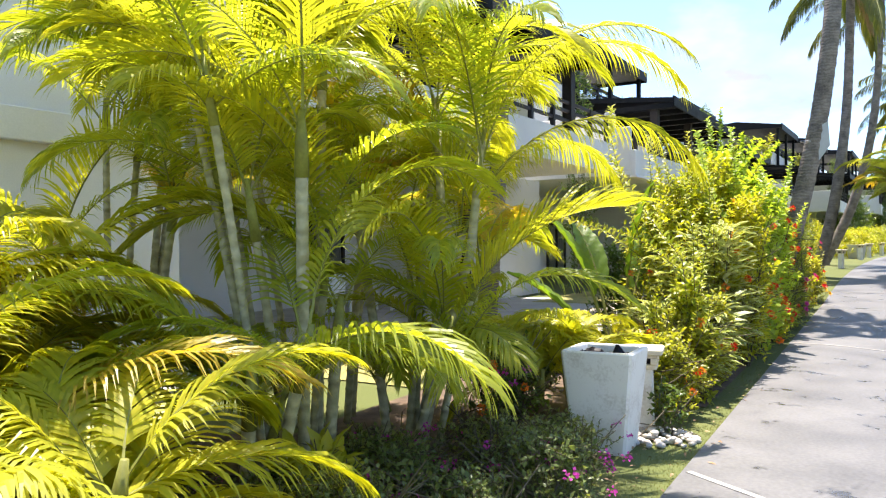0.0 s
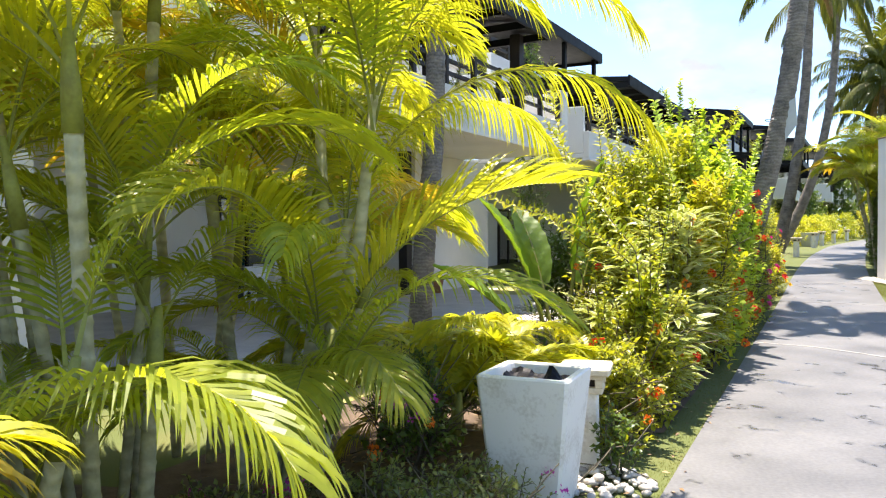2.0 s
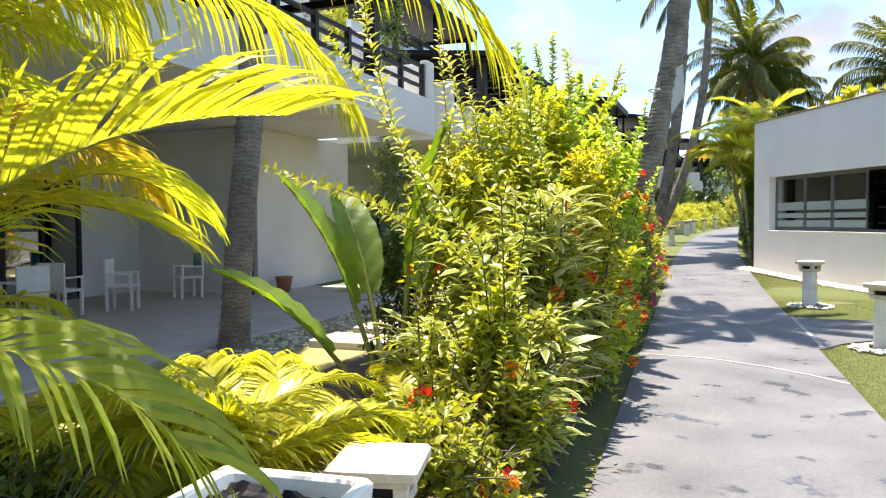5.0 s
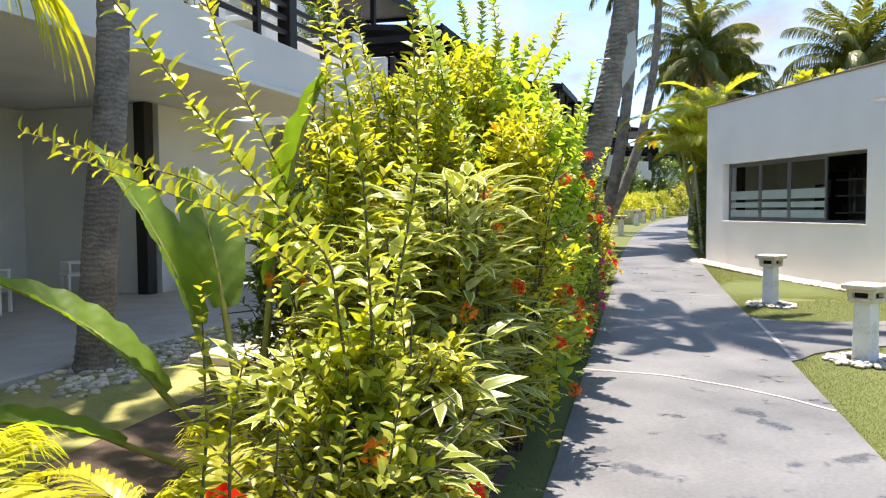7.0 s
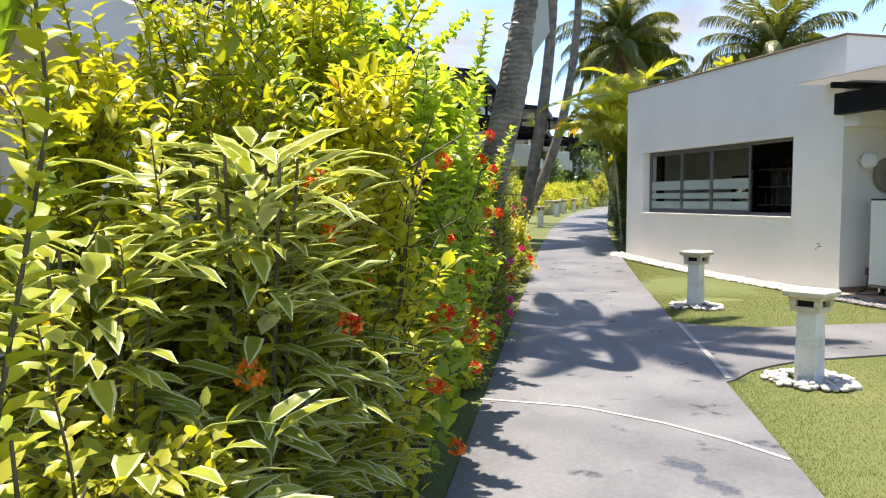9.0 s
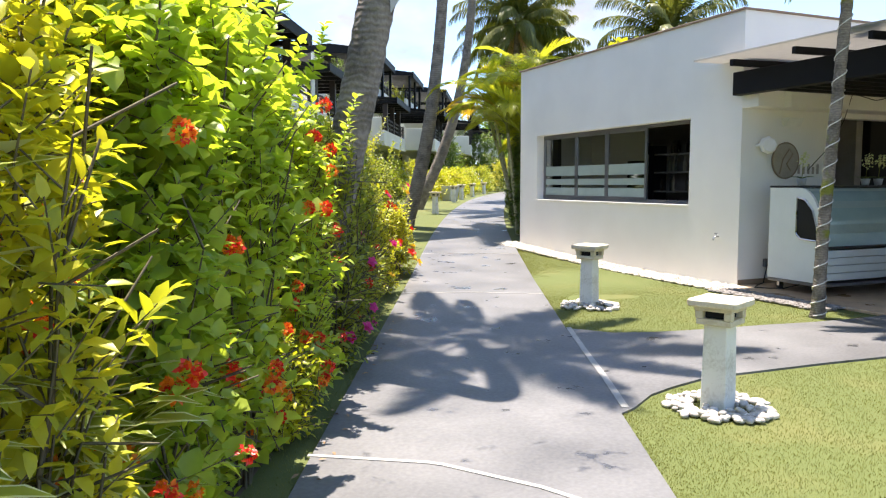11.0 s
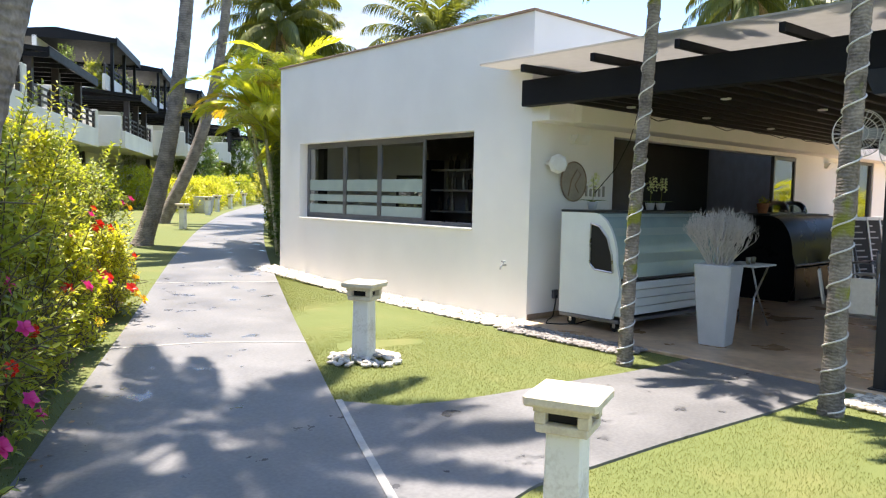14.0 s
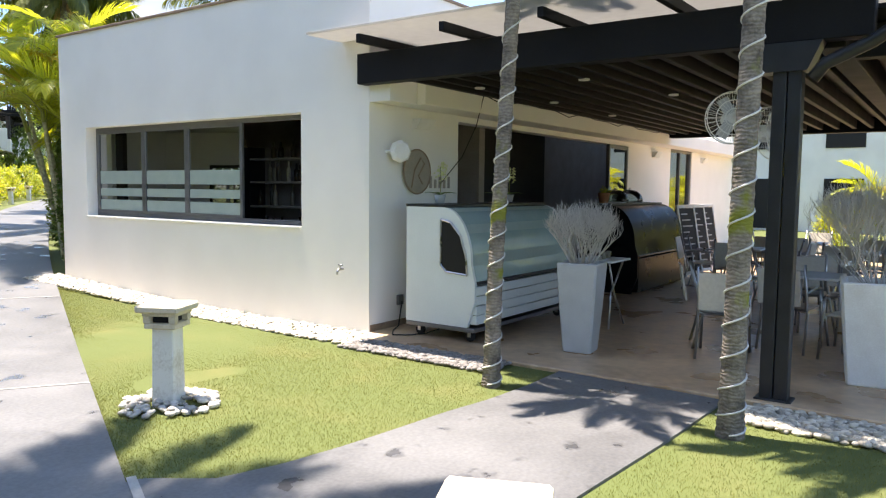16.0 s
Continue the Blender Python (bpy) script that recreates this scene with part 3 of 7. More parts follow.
b.box(0.25, 10.5, -0.03, 0.25, 4.08, 4.115, 0.005)
structure("trim_roof_edge", b, M["brown_tile"], "thin brown coping along the top of the wall", "coping", BAR)
b = Build().box(0.012, 6.0, -0.012, -0.002, 0.0, 0.11, 0.002)
structure("baseboard", b, M["brown_tile"], "brown tile skirting along the white wall", "skirting", BAR)
# lintel band and stepped soffit
b = Build()
b.box(0.0, 0.50, -0.30, 0.0, 2.66, 2.94, 0.004)
b.box(0.50, 15.9, -0.42, -0.002, 2.66, 2.95, 0.01)
structure("trim_lintel", b, M["white_wall"], "white projecting lintel band below the patio roof", "lintel", BAR)
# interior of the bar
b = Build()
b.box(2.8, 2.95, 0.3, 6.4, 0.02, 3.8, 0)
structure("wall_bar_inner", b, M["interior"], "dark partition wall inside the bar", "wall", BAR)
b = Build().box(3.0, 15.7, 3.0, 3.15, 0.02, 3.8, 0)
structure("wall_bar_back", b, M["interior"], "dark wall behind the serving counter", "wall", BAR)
# added black block that stands in for the unlit depth of the opening
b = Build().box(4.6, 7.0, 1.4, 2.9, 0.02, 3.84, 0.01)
structure("wall_bar_dark_block", b, M["shade_black"], "added black block for the unlit depth behind the counter", "wall", BAR)

win = thing("window_1", "long dark aluminium sliding window with frosted stripes, one bay open", "window", BAR, kind="structure")
b = Build()
y0, y1, z0, z1 = WIN
b.box(0.17, 0.215, y0, y1, z1 - 0.06, z1, 0.004).box(0.17, 0.215, y0, y1, z0 + 0.03, z0 + 0.09, 0.004)
b.box(0.17, 0.215, y0, y0 + 0.05, z0 + 0.09, z1 - 0.06, 0.004).box(0.17, 0.215, y1 - 0.05, y1, z0 + 0.09, z1 - 0.06, 0.004)
part("window_frame", b, M["alu"], win)
part("window_sill", Build().box(-0.025, 0.2, y0, y1, z0, z0 + 0.03, 0.004), M["worn_white"], win, "thin white painted sill")
for ya, yb in ((y0 + 1.28, 3.57), (3.57, 4.62), (4.62, y1 - 0.05)):
    p = part("sash", Build().box(0.155, 0.195, ya, ya + 0.05, z0 + 0.09, z1 - 0.06, 0.003).box(0.155, 0.195, yb - 0.05, yb, z0 + 0.09, z1 - 0.06, 0.003)
             .box(0.155, 0.195, ya + 0.05, yb - 0.05, z0 + 0.09, z0 + 0.13, 0.003).box(0.155, 0.195, ya + 0.05, yb - 0.05, z1 - 0.1, z1 - 0.06, 0.003), M["alu"], win)
    g = part("pane", Build().box(0.173, 0.177, ya + 0.05, yb - 0.05, z0 + 0.13, z1 - 0.1, 0), M["glass_dark"], p)
    g.visible_shadow = False
    for za, zb in ((1.72, 1.92), (1.53, 1.65), (1.31, 1.47)):
        part("frosted_stripe", Build().box(0.167, 0.170, ya + 0.06, yb - 0.06, za, zb, 0), M["frost"], p, "pale frosted film stripe")

# shelves with bottles behind the window
rng = random.Random(5)
bottle_meshes = []
for k in range(4):
    hh, rr = ((0.30, 0.037), (0.27, 0.042), (0.33, 0.035), (0.24, 0.045))[k]
    bb = Build().lathe([(rr * 0.9, 0), (rr, 0.01), (rr, hh * 0.6), (rr * 0.4, hh * 0.72), (rr * 0.36, hh * 0.95), (rr * 0.42, hh)], 10)
    bottle_meshes.append(bb.mesh("bottle", M["bottle_dark" if k % 2 else "bottle_clear"], True))
for y in (1.3, 3.6):
    sh = thing("bottle_shelf", "dark open wall shelf half full of liquor bottles", "shelf", BAR @ pose(1.22, y, 0), group="bar shelves")
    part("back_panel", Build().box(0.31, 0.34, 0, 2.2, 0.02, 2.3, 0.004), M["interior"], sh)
    # paler shelf boards carry the light that does not reach in here
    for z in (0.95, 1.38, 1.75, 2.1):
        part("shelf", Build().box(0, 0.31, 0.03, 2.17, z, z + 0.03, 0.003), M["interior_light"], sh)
    for yy in (0, 2.17):
        part("side_panel", Build().box(0, 0.31, yy, yy + 0.03, 0.02, 2.3, 0.004), M["black_wood"], sh)
    for z in (0.98, 1.41, 1.78, 2.13):
        yy = 0.12
        while yy < 2.1:
            if rng.random() < 0.75:
                bt = new("bottle", bottle_meshes[rng.randrange(4)])
                bt.matrix_basis = BAR @ pose(1.22 + rng.uniform(0.08, 0.22), y + yy, z)
                tagged(bt, "dark glass liquor bottle on the bar shelf", "bottle", "bottles on the bar shelves")
            yy += rng.uniform(0.1, 0.2)
b = Build().box(0.6, 1.15, 0.6, 6.2, 0.95, 1.0, 0.01).box(0.68, 1.1, 0.65, 6.15, 0.02, 0.95, 0.01)
ct = thing("bar_counter", "dark bar counter below the window", "counter", BAR)
part("worktop", b, M["black_wood"], ct)

# ---- patio ----
b = Build().box(-0.26, 16.0, -14.0, -0.002, -0.25, 0.032, 0.01)
patio = structure("floor_patio", b, M["patio"], "tan stone patio floor under the pergola, slightly polished", "floor", BAR)
# ---- pergola ----
perg = thing("pergola", "black painted timber pergola with a pale sheet roof over the patio", "pergola", BAR)
part("front_beam", Build().box(-0.17, -0.004, -4.95, 0.04, 2.84, 3.17, 0.008), M["black_wood"], perg)
part("cross_beam", Build().box(-0.004, 9.0, -4.75, -4.55, 2.80, 3.13, 0.008), M["black_wood"], perg)
part("rear_beam", Build().box(9.0, 9.2, -9.5, -0.45, 2.80, 3.13, 0.008), M["black_wood"], perg)
for k in range(15):
    y = -0.55 - k * 0.275
    part("joist", Build().box(0.0, 9.0, y - 0.035, y + 0.035, 2.86, 3.02, 0.005), M["black_wood"], perg)
for k in range(16):
    y = -4.95 - k * 0.28
    part("joist", Build().box(0.6, 9.0, y - 0.035, y + 0.035, 2.80, 2.94, 0.005), M["black_wood"], perg)
part("side_beam", Build().box(0.45, 0.6, -9.4, -4.76, 2.78, 3.05, 0.008), M["black_wood"], perg)
for k in range(5):
    y = -0.35 - k * 1.05
    part("rafter_end", Build().box(-0.52, 9.0, y - 0.03, y + 0.03, 3.20, 3.29, 0.005, Matrix.Rotation(radians(-1.2), 4, "Y")), M["black_wood"], perg)
part("roof_sheet", Build().box(-0.50, 9.2, -5.15, 0.42, 3.36, 3.385, 0.003, Matrix.Rotation(radians(-1.2), 4, "Y")), M["roof_film"], perg, "pale translucent roof sheet")
part("ceiling_board", Build().box(0.02, 9.0, -9.3, -0.62, 3.06, 3.10, 0.004), M["black_wood"], perg, "black boards above the joists")
for (x, y) in ((0.9, -0.9), (0.9, -2.2), (2.6, -1.0), (2.6, -2.6), (4.6, -1.0), (4.6, -3.2)):
    part("downlight", Build().lathe([(0.05, 0), (0.06, 0.004), (0.06, 0.02)], 12, pose(x, y, 2.845)), M["white_paint"], perg, "small white recessed downlight")
# post: two flat bars on a foot plate with brackets
for yy in (-4.435, -4.325):
    part("post", Build().box(-0.16, -0.02, yy - 0.05, yy + 0.05, 0.02, 2.84, 0.006), M["black_metal"], perg)
part("foot_plate", Build().box(-0.19, 0.01, -4.52, -4.24, 0.0, 0.045, 0.006), M["black_metal"], perg)
part("bracket", Build().prism([(-4.62, 2.84), (-4.05, 2.84), (-4.15, 2.62), (-4.52, 2.62)], -0.19, 0.0), M["black_metal"], perg)
part("downpipe", Build().tube([(-0.3, -5.2, 3.05), (-0.3, -5.15, 2.9), (-0.25, -4.95, 2.78), (-0.2, -4.65, 2.66), (-0.19, -4.56, 2.55)], 0.05, 10), M["black_metal"], perg, smooth=True)
for (x, y) in ((8.9, -4.6), (8.9, -9.2), (0.5, -9.3)):
    part("post", Build().box(x - 0.06, x + 0.06, y - 0.06, y + 0.06, 0.01, 2.82, 0.006), M["black_metal"], perg)
# tile ends below the roof along the lintel
tl = thing("roof_tile_row", "row of white painted barrel tile ends above the lintel", "roof tiles", BAR)
tile_me = None
for k in range(30):
    if tile_me is None:
        bb = Build()
        prof = [(0.10 * math.cos(a), 0.055 * math.sin(a)) for a in np.linspace(0, math.pi, 8)] + [(0.085 * math.cos(a), 0.04 * math.sin(a)) for a in np.linspace(math.pi, 0, 8)]
        vs = [(x, yy, z) for yy in (-0.10, 0.08) for x, z in prof]
        n = len(prof)
        bb.add(vs, [(i, (i + 1) % n, (i + 1) % n + n, i + n) for i in range(n)] + [tuple((i, i + 1, n - 2 - i, n - 1 - i)) for i in range(7)])
        tile_me = bb.mesh("tile", M["white_paint"])
    part("tile", tile_me, None, tl, m=pose(0.65 + k * 0.24, -0.36, 2.952))


# ---- villas ----
VILLA = Matrix.Translation((4.7, 20.0, 0)) @ pose(0, 0, 0, 0, 0, 56.63)
"""Local x runs along the row of villas, y goes back from the balcony front."""


def railing(parent, x0, x1, y, z0, z1):
    n = max(1, round((x1 - x0) / 1.15))
    for k in range(n + 1):
        x = lerp(x0, x1, k / n)
        part("rail_post", Build().box(x - 0.05, x + 0.05, y - 0.05, y + 0.05, z0, z1 + 0.03, 0.006), M["dark_wood"], parent)
    for z in (z0 + 0.2, z0 + 0.43, z1 - 0.06):
        part("rail", Build().box(x0, x1, y - 0.03, y + 0.03, z, z + 0.075, 0.006), M["dark_wood"], parent)


def villa(x0, x1, y, z, low, top, top_y, window_xs):
    """One villa of the row from x0 to x1: ground floor, balcony under a low dark roof, roof terrace under a higher one."""
    v = thing("villa", "white two storey villa with dark timber balcony rails and roof", "house", VILLA @ pose(0, y, z), group="row of villas")
    b = Build()
    b.box(x0, x1, 0, 0.16, 3.5, 4.22, 0.01)
    b.box(x0, x1, 0.161, 8.0, 3.5, 3.62, 0)
    part("balcony_parapet", b, M["villa_wall"], v, "white rendered balcony parapet")
    part("coping", Build().box(x0, x1, -0.03, 0.19, 3.42, 3.498, 0.006), M["villa_wall"], v, "thin white lip under the parapet")
    part("end_wall", Build().box(x1 - 0.42, x1, 0.0, 0.16, 4.222, 5.04, 0.01).box(x1 - 0.16, x1, 0.165, 3.2, 3.625, 5.04, 0.01), M["villa_wall"], v)
    part("end_wall", Build().box(x0, x0 + 0.16, 0.165, 3.2, 3.625, 4.9, 0.01), M["villa_wall"], v)
    railing(v, x0 + 0.3, x1 - 0.47, 0.1, 4.22, 4.92)
    for xc in (low[1] - 0.25, low[0] + 0.25, (low[0] + low[1]) / 2):
        part("column", Build().box(xc - 0.12, xc + 0.12, 0.02, 0.26, 4.225, 5.86, 0.008), M["dark_wood"], v)
    part("column", Build().box(x1 - 2.86, x1 - 2.62, 3.02, 3.26, 0.0, 3.49, 0.008), M["dark_wood"], v)
    # ground floor
    part("ground_floor_wall", Build().box(x1 - 2.5, x1 + 1.45, 3.0, 3.2, 0, 3.49, 0), M["villa_wall"], v)
    part("ground_floor_wall", Build().box(x0, x1 - 2.5, 6.0, 6.2, 0, 3.49, 0), M["villa_wall"], v)
    part("ground_floor_wall", Build().box(x1 - 2.7, x1 - 2.5, 3.21, 6.0, 0, 3.49, 0), M["villa_wall"], v)
    xd = x1 - 6.0
    d = part("door", Build().box(xd, xd + 1.6, 5.94, 5.99, 0.02, 2.3, 0.01), M["glass_dark"], v, "dark glazed terrace door")
    part("door_frame", Build().box(xd - 0.08, xd, 5.9, 5.995, 0.02, 2.38, 0.006).box(xd + 1.6, xd + 1.68, 5.9, 5.995, 0.02, 2.38, 0.006)
         .box(xd, xd + 1.6, 5.9, 5.995, 2.3, 2.38, 0.006).box(xd + 0.77, xd + 0.83, 5.9, 5.935, 0.02, 2.3, 0.004), M["dark_wood"], d)
    # the unlit room is a black sheet
    part("room", Build().box(xd, xd + 1.6, 6.24, 6.28, 0.02, 2.3, 0), M["shade_black"], d, "black sheet standing in for the unlit room behind the glass")
    # upper storey
    part("upper_wall", Build().box(x0, x1 - 0.2, 3.2, 3.4, 3.63, 6.0, 0), M["villa_wall"], v)
    part("upper_wall", Build().box(x1 - 0.2, x1, 3.21, 8.0, 3.63, 6.0, 0), M["villa_wall"], v)
    part("terrace_slab", Build().box(x0, x1, 3.1, 9.0, 6.0, 6.14, 0.01), M["villa_wall"], v)
    for xa in window_xs:
        # opaque black panel paints the unlit room into the window
        w = part("window", Build().box(xa, xa + 1.7, 3.14, 3.19, 3.66, 5.7, 0.01), M["shade_black"], v, "balcony window as a black panel for the unlit room")
        part("window_frame", Build().box(xa - 0.06, xa, 3.12, 3.19, 3.64, 5.76, 0.005).box(xa + 1.7, xa + 1.76, 3.12, 3.19, 3.64, 5.76, 0.005)
             .box(xa, xa + 1.7, 3.12, 3.19, 5.7, 5.76, 0.005).box(xa + 0.82, xa + 0.88, 3.11, 3.135, 3.66, 5.7, 0.004), M["dark_wood"], w)
    # low roof over the balcony, on beams
    part("balcony_roof", Build().prism([(-0.5, 5.86), (-0.5, 6.0), (3.05, 6.34), (3.05, 6.18)], low[0], low[1]), M["black_wood"], v, "dark stained timber roof")
    part("fascia", Build().box(low[0] - 0.05, low[1] + 0.05, -0.56, -0.505, 5.72, 6.04, 0.006), M["black_wood"], v)
    n = max(3, round((low[1] - low[0]) / 1.2))
    for k in range(n + 1):
        x = lerp(low[0] + 0.1, low[1] - 0.1, k / n)
        part("roof_beam", Build().box(x - 0.06, x + 0.06, -0.5, 3.12, 5.70, 5.855, 0.006), M["black_wood"], v)
    # roof terrace
    part("terrace_parapet", Build().box(x0 + 0.5, x1, top_y + 0.3, top_y + 0.45, 6.15, 6.85, 0.006), M["villa_wall"], v)
    railing(v, x0 + 0.6, x1 - 0.1, top_y + 0.37, 6.85, 7.3)
    part("terrace_wall", Build().box(top[0], top[1] - 0.8, top_y + 3.4, top_y + 3.6, 6.15, 8.55, 0), M["villa_wall"], v)
    part("top_roof", Build().prism([(top_y, 8.42), (top_y, 8.62), (top_y + 2.6, 8.98), (top_y + 5.4, 8.7), (top_y + 5.4, 8.5)], top[0], top[1]), M["black_wood"], v, "dark stained timber roof")
    part("fascia", Build().box(top[0], top[1], top_y - 0.06, top_y - 0.005, 8.3, 8.68, 0.006), M["black_wood"], v)
    part("fascia", Build().prism([(top_y, 8.3), (top_y, 8.66), (top_y + 2.6, 9.02), (top_y + 5.4, 8.74), (top_y + 5.4, 8.4)], top[1] + 0.002, top[1] + 0.06), M["black_wood"], v)
    for xa in (top[0] + 0.3, (top[0] + top[1]) / 2, top[1] - 0.25):
        part("column", Build().box(xa - 0.09, xa + 0.09, top_y + 0.15, top_y + 0.29, 6.15, 8.41, 0.006), M["black_wood"], v)
    xa = (top[0] + top[1]) / 2 - 1.6
    # black panel again in place of an unlit room
    part("window", Build().box(xa, xa + 1.6, top_y + 3.34, top_y + 3.39, 6.2, 8.0, 0.01), M["shade_black"], v, "terrace window as a black panel for the unlit room")
    return v


# from, to, set back, level, low roof, top roof, front of the top roof
ROW = ((-13.0, 0.0, 0.0, 0.0, (-10.4, -2.55), (-11.5, -5.2), 2.9),
       (1.6, 14.3, 0.0, 0.05, (3.6, 11.8), (4.4, 11.5), 2.9),
       (15.9, 26.8, 0.7, 0.1, (17.2, 24.1), (17.6, 24.4), 2.4),
       (28.0, 36.6, -0.2, 0.15, (29.0, 34.6), (29.3, 36.0), 0.6),
       (36.75, 46.0, -2.1, 0.2, (37.0, 43.0), (38.0, 44.5), 1.6),
       (46.6, 57.5, -4.0, 0.3, (47.0, 52.0), (48.0, 55.5), 2.1),
       (58.6, 70.0, -6.0, 0.5, (59.5, 68.0), (60.0, 67.0), 2.4))
for x0, x1, y, z, low, top, ty in ROW:
    n = int((x1 - x0 - 1.2) / 3.1)
    villa(x0, x1, y, z, low, top, ty, [x0 + 1.0 + 3.1 * k for k in range(n)])
# plain end block of the row
blk = thing("villa_end_block", "plain white rendered end block of the villa row", "house", VILLA @ pose(-13.2, 0, -0.1))
b = Build()
b.box(-14.0, 0.0, 1.0, 9.0, -0.2, 7.2, 0.01)
part("wall", b, M["villa_wall"], blk)
part("ledge", Build().box(-14.0, 0.0, 0.86, 0.998, 2.75, 3.1, 0.01).box(-14.0, 0.0, 0.9, 0.998, 4.35, 4.5, 0.01), M["villa_wall"], blk)
part("roof", Build().box(-14.2, 0.2, 0.6, 9.2, 7.2, 7.45, 0.02), M["black_wood"], blk)

b = Build().box(-27.0, 80.0, -0.35, 9.0, -0.4, 0.02, 0.02)
structure("floor_terrace", b, M["terrace"], "pale stone terrace along the villas", "floor", VILLA)


# ---- planting: leaf and frond makers ----
def norm(a):
    return a / np.maximum(np.linalg.norm(a, axis=-1, keepdims=True), 1e-9)


def leaves(P, D, N, length, width, fine=True, cup=0.25, curl=0.2):
    """Folded leaves from their bases P along D, with upper side N. Returns vertices and triangles."""
    n = len(P)
    D = norm(D)
    S = norm(np.cross(D, N))
    U = np.cross(S, D)
    length, width = np.broadcast_to(length, n)[:, None], np.broadcast_to(width, n)[:, None]
    if fine:
        rows = [(0, 0), (0.3, -1), (0.3, 0), (0.3, 1), (0.68, -0.85), (0.68, 0), (0.68, 0.85), (1, 0)]
        tr = [(0, 2, 1), (0, 3, 2), (1, 2, 5), (1, 5, 4), (2, 3, 6), (2, 6, 5), (4, 5, 7), (5, 6, 7)]
    else:
        rows = [(0, 0), (0.45, -1), (0.45, 0), (0.45, 1), (1, 0)]
        tr = [(0, 2, 1), (0, 3, 2), (1, 2, 4), (2, 3, 4)]
    V = np.empty((n, len(rows), 3))
    for k, (t, w) in enumerate(rows):
        V[:, k] = P + D * length * t + S * width * 0.5 * w + U * (abs(w) * width * cup - length * curl * t * t)
    T = (np.arange(n)[:, None, None] * len(rows) + np.array(tr)[None]).reshape(-1, 3)
    return V.reshape(-1, 3), T


def join(parts_list):
    vs, ts, k = [], [], 0
    for v, t in parts_list:
        vs.append(v)
        ts.append(t + k)
        k += len(v)
    return np.concatenate(vs), np.concatenate(ts)


def tubes(segs):
    """Thin three-sided twigs: rows of start, end, radius."""
    A = np.array([s[0] for s in segs], float)
    B = np.array([s[1] for s in segs], float)
    R = np.array([s[2] for s in segs], float)[:, None]
    D = norm(B - A)
    X = norm(np.cross(D, np.where(np.abs(D[:, 2:3]) > 0.9, [[1.0, 0, 0]], [[0, 0, 1.0]])))
    Y = np.cross(D, X)
    V = np.empty((len(A), 6, 3))
    for k in range(3):
        an = 2 * math.pi * k / 3
        o = X * math.cos(an) + Y * math.sin(an)
        V[:, k] = A + o * R
        V[:, 3 + k] = B + o * R * 0.7
    tr = []
    for k in range(3):
        j = (k + 1) % 3
        tr += [(k, j, 3 + j), (k, 3 + j, 3 + k)]
    T = (np.arange(len(A))[:, None, None] * 6 + np.array(tr)[None]).reshape(-1, 3)
    return V.reshape(-1, 3), T


def frond_mesh(name, mat, length, pairs, leaf, width, start, arch, seed, vee=0.35, droop=0.5, bare=0.16, stem=None, rach=0.014):
    """One pinnate palm leaf: a tapering arched rachis with two rows of narrow leaflets."""
    rg = np.random.RandomState(seed)
    steps = 26
    pos, tang = [np.zeros(3)], []
    side_bow = rg.uniform(-0.25, 0.25)
    for i in range(steps + 1):
        t = i / steps
        th = start + arch * t ** 1.4
        ph = side_bow * t * t
        T = np.array([math.sin(th) * math.cos(ph), math.sin(th) * math.sin(ph), math.cos(th)])
        tang.append(T)
        if i < steps:
            pos.append(pos[-1] + T * length / steps)
    pos = np.array(pos)
    vs, ts, mi = [], [], []
    k0 = 0
    for i in range(0, steps, 2):                                    # rachis
        j = min(i + 2, steps)
        r1, r2 = rach * (1 - 0.8 * i / steps), rach * (1 - 0.8 * j / steps)
        v, t = tubes([(pos[i], pos[j], r1)])
        vs.append(v)
        ts.append(t + k0)
        mi += [1] * len(t)
        k0 += len(v)
    for q in range(pairs):
        t = bare + (1 - bare) * (q + 0.5) / pairs
        f = t * steps
        i = min(int(f), steps - 1)
        p = pos[i] * (1 - (f - i)) + pos[i + 1] * (f - i)
        T = tang[i]
        S = np.array([-T[1], T[0], 0.0])
        S = S / max(np.linalg.norm(S), 1e-6)
        N = np.cross(T, S)
        if N[2] < 0 and abs(T[2]) < 0.98:
            N = -N
        ln = leaf * (0.35 + 0.65 * math.sin(math.pi * min(1, 0.15 + 0.80 * (t - bare) / (1 - bare))) ** 0.7)
        an = radians(28 + 42 * t)
        for sd in (-1, 1):
            if rg.rand() < 0.03:
                continue
            l2 = ln * rg.uniform(0.88, 1.08)
            d = S * sd * math.cos(an) + T * math.sin(an) + N * (vee + rg.uniform(-0.1, 0.1))
            d = d / np.linalg.norm(d) + rg.normal(0, 0.035, 3)
            W = T - d * np.dot(T, d)
            W = W / max(np.linalg.norm(W), 1e-6)
            c = p.copy()
            ring = []
            for k, wf in enumerate((0.55, 1.0, 0.9, 0.6)):
                ring += [c - W * width * 0.5 * wf, c + W * width * 0.5 * wf]
                d = d + np.array([0, 0, -1.0]) * droop * 0.30 * (k + 0.5)
                d = d / np.linalg.norm(d)
                c = c + d * l2 / 4
            ring.append(c)
            vs.append(np.array(ring))
            tr = []
            for k in range(3):
                a = 2 * k
                tr += [(a, a + 1, a + 3), (a, a + 3, a + 2)]
            tr.append((6, 7, 8))
            ts.append(np.array(tr) + k0)
            mi += [0] * 7
            k0 += 9
    me = tri_mesh(name, np.concatenate(vs), np.concatenate(ts), mat, False)
    me.materials.append(stem or M["stem_green"])
    me.polygons.foreach_set("material_index", np.array(mi, "i"))
    return me


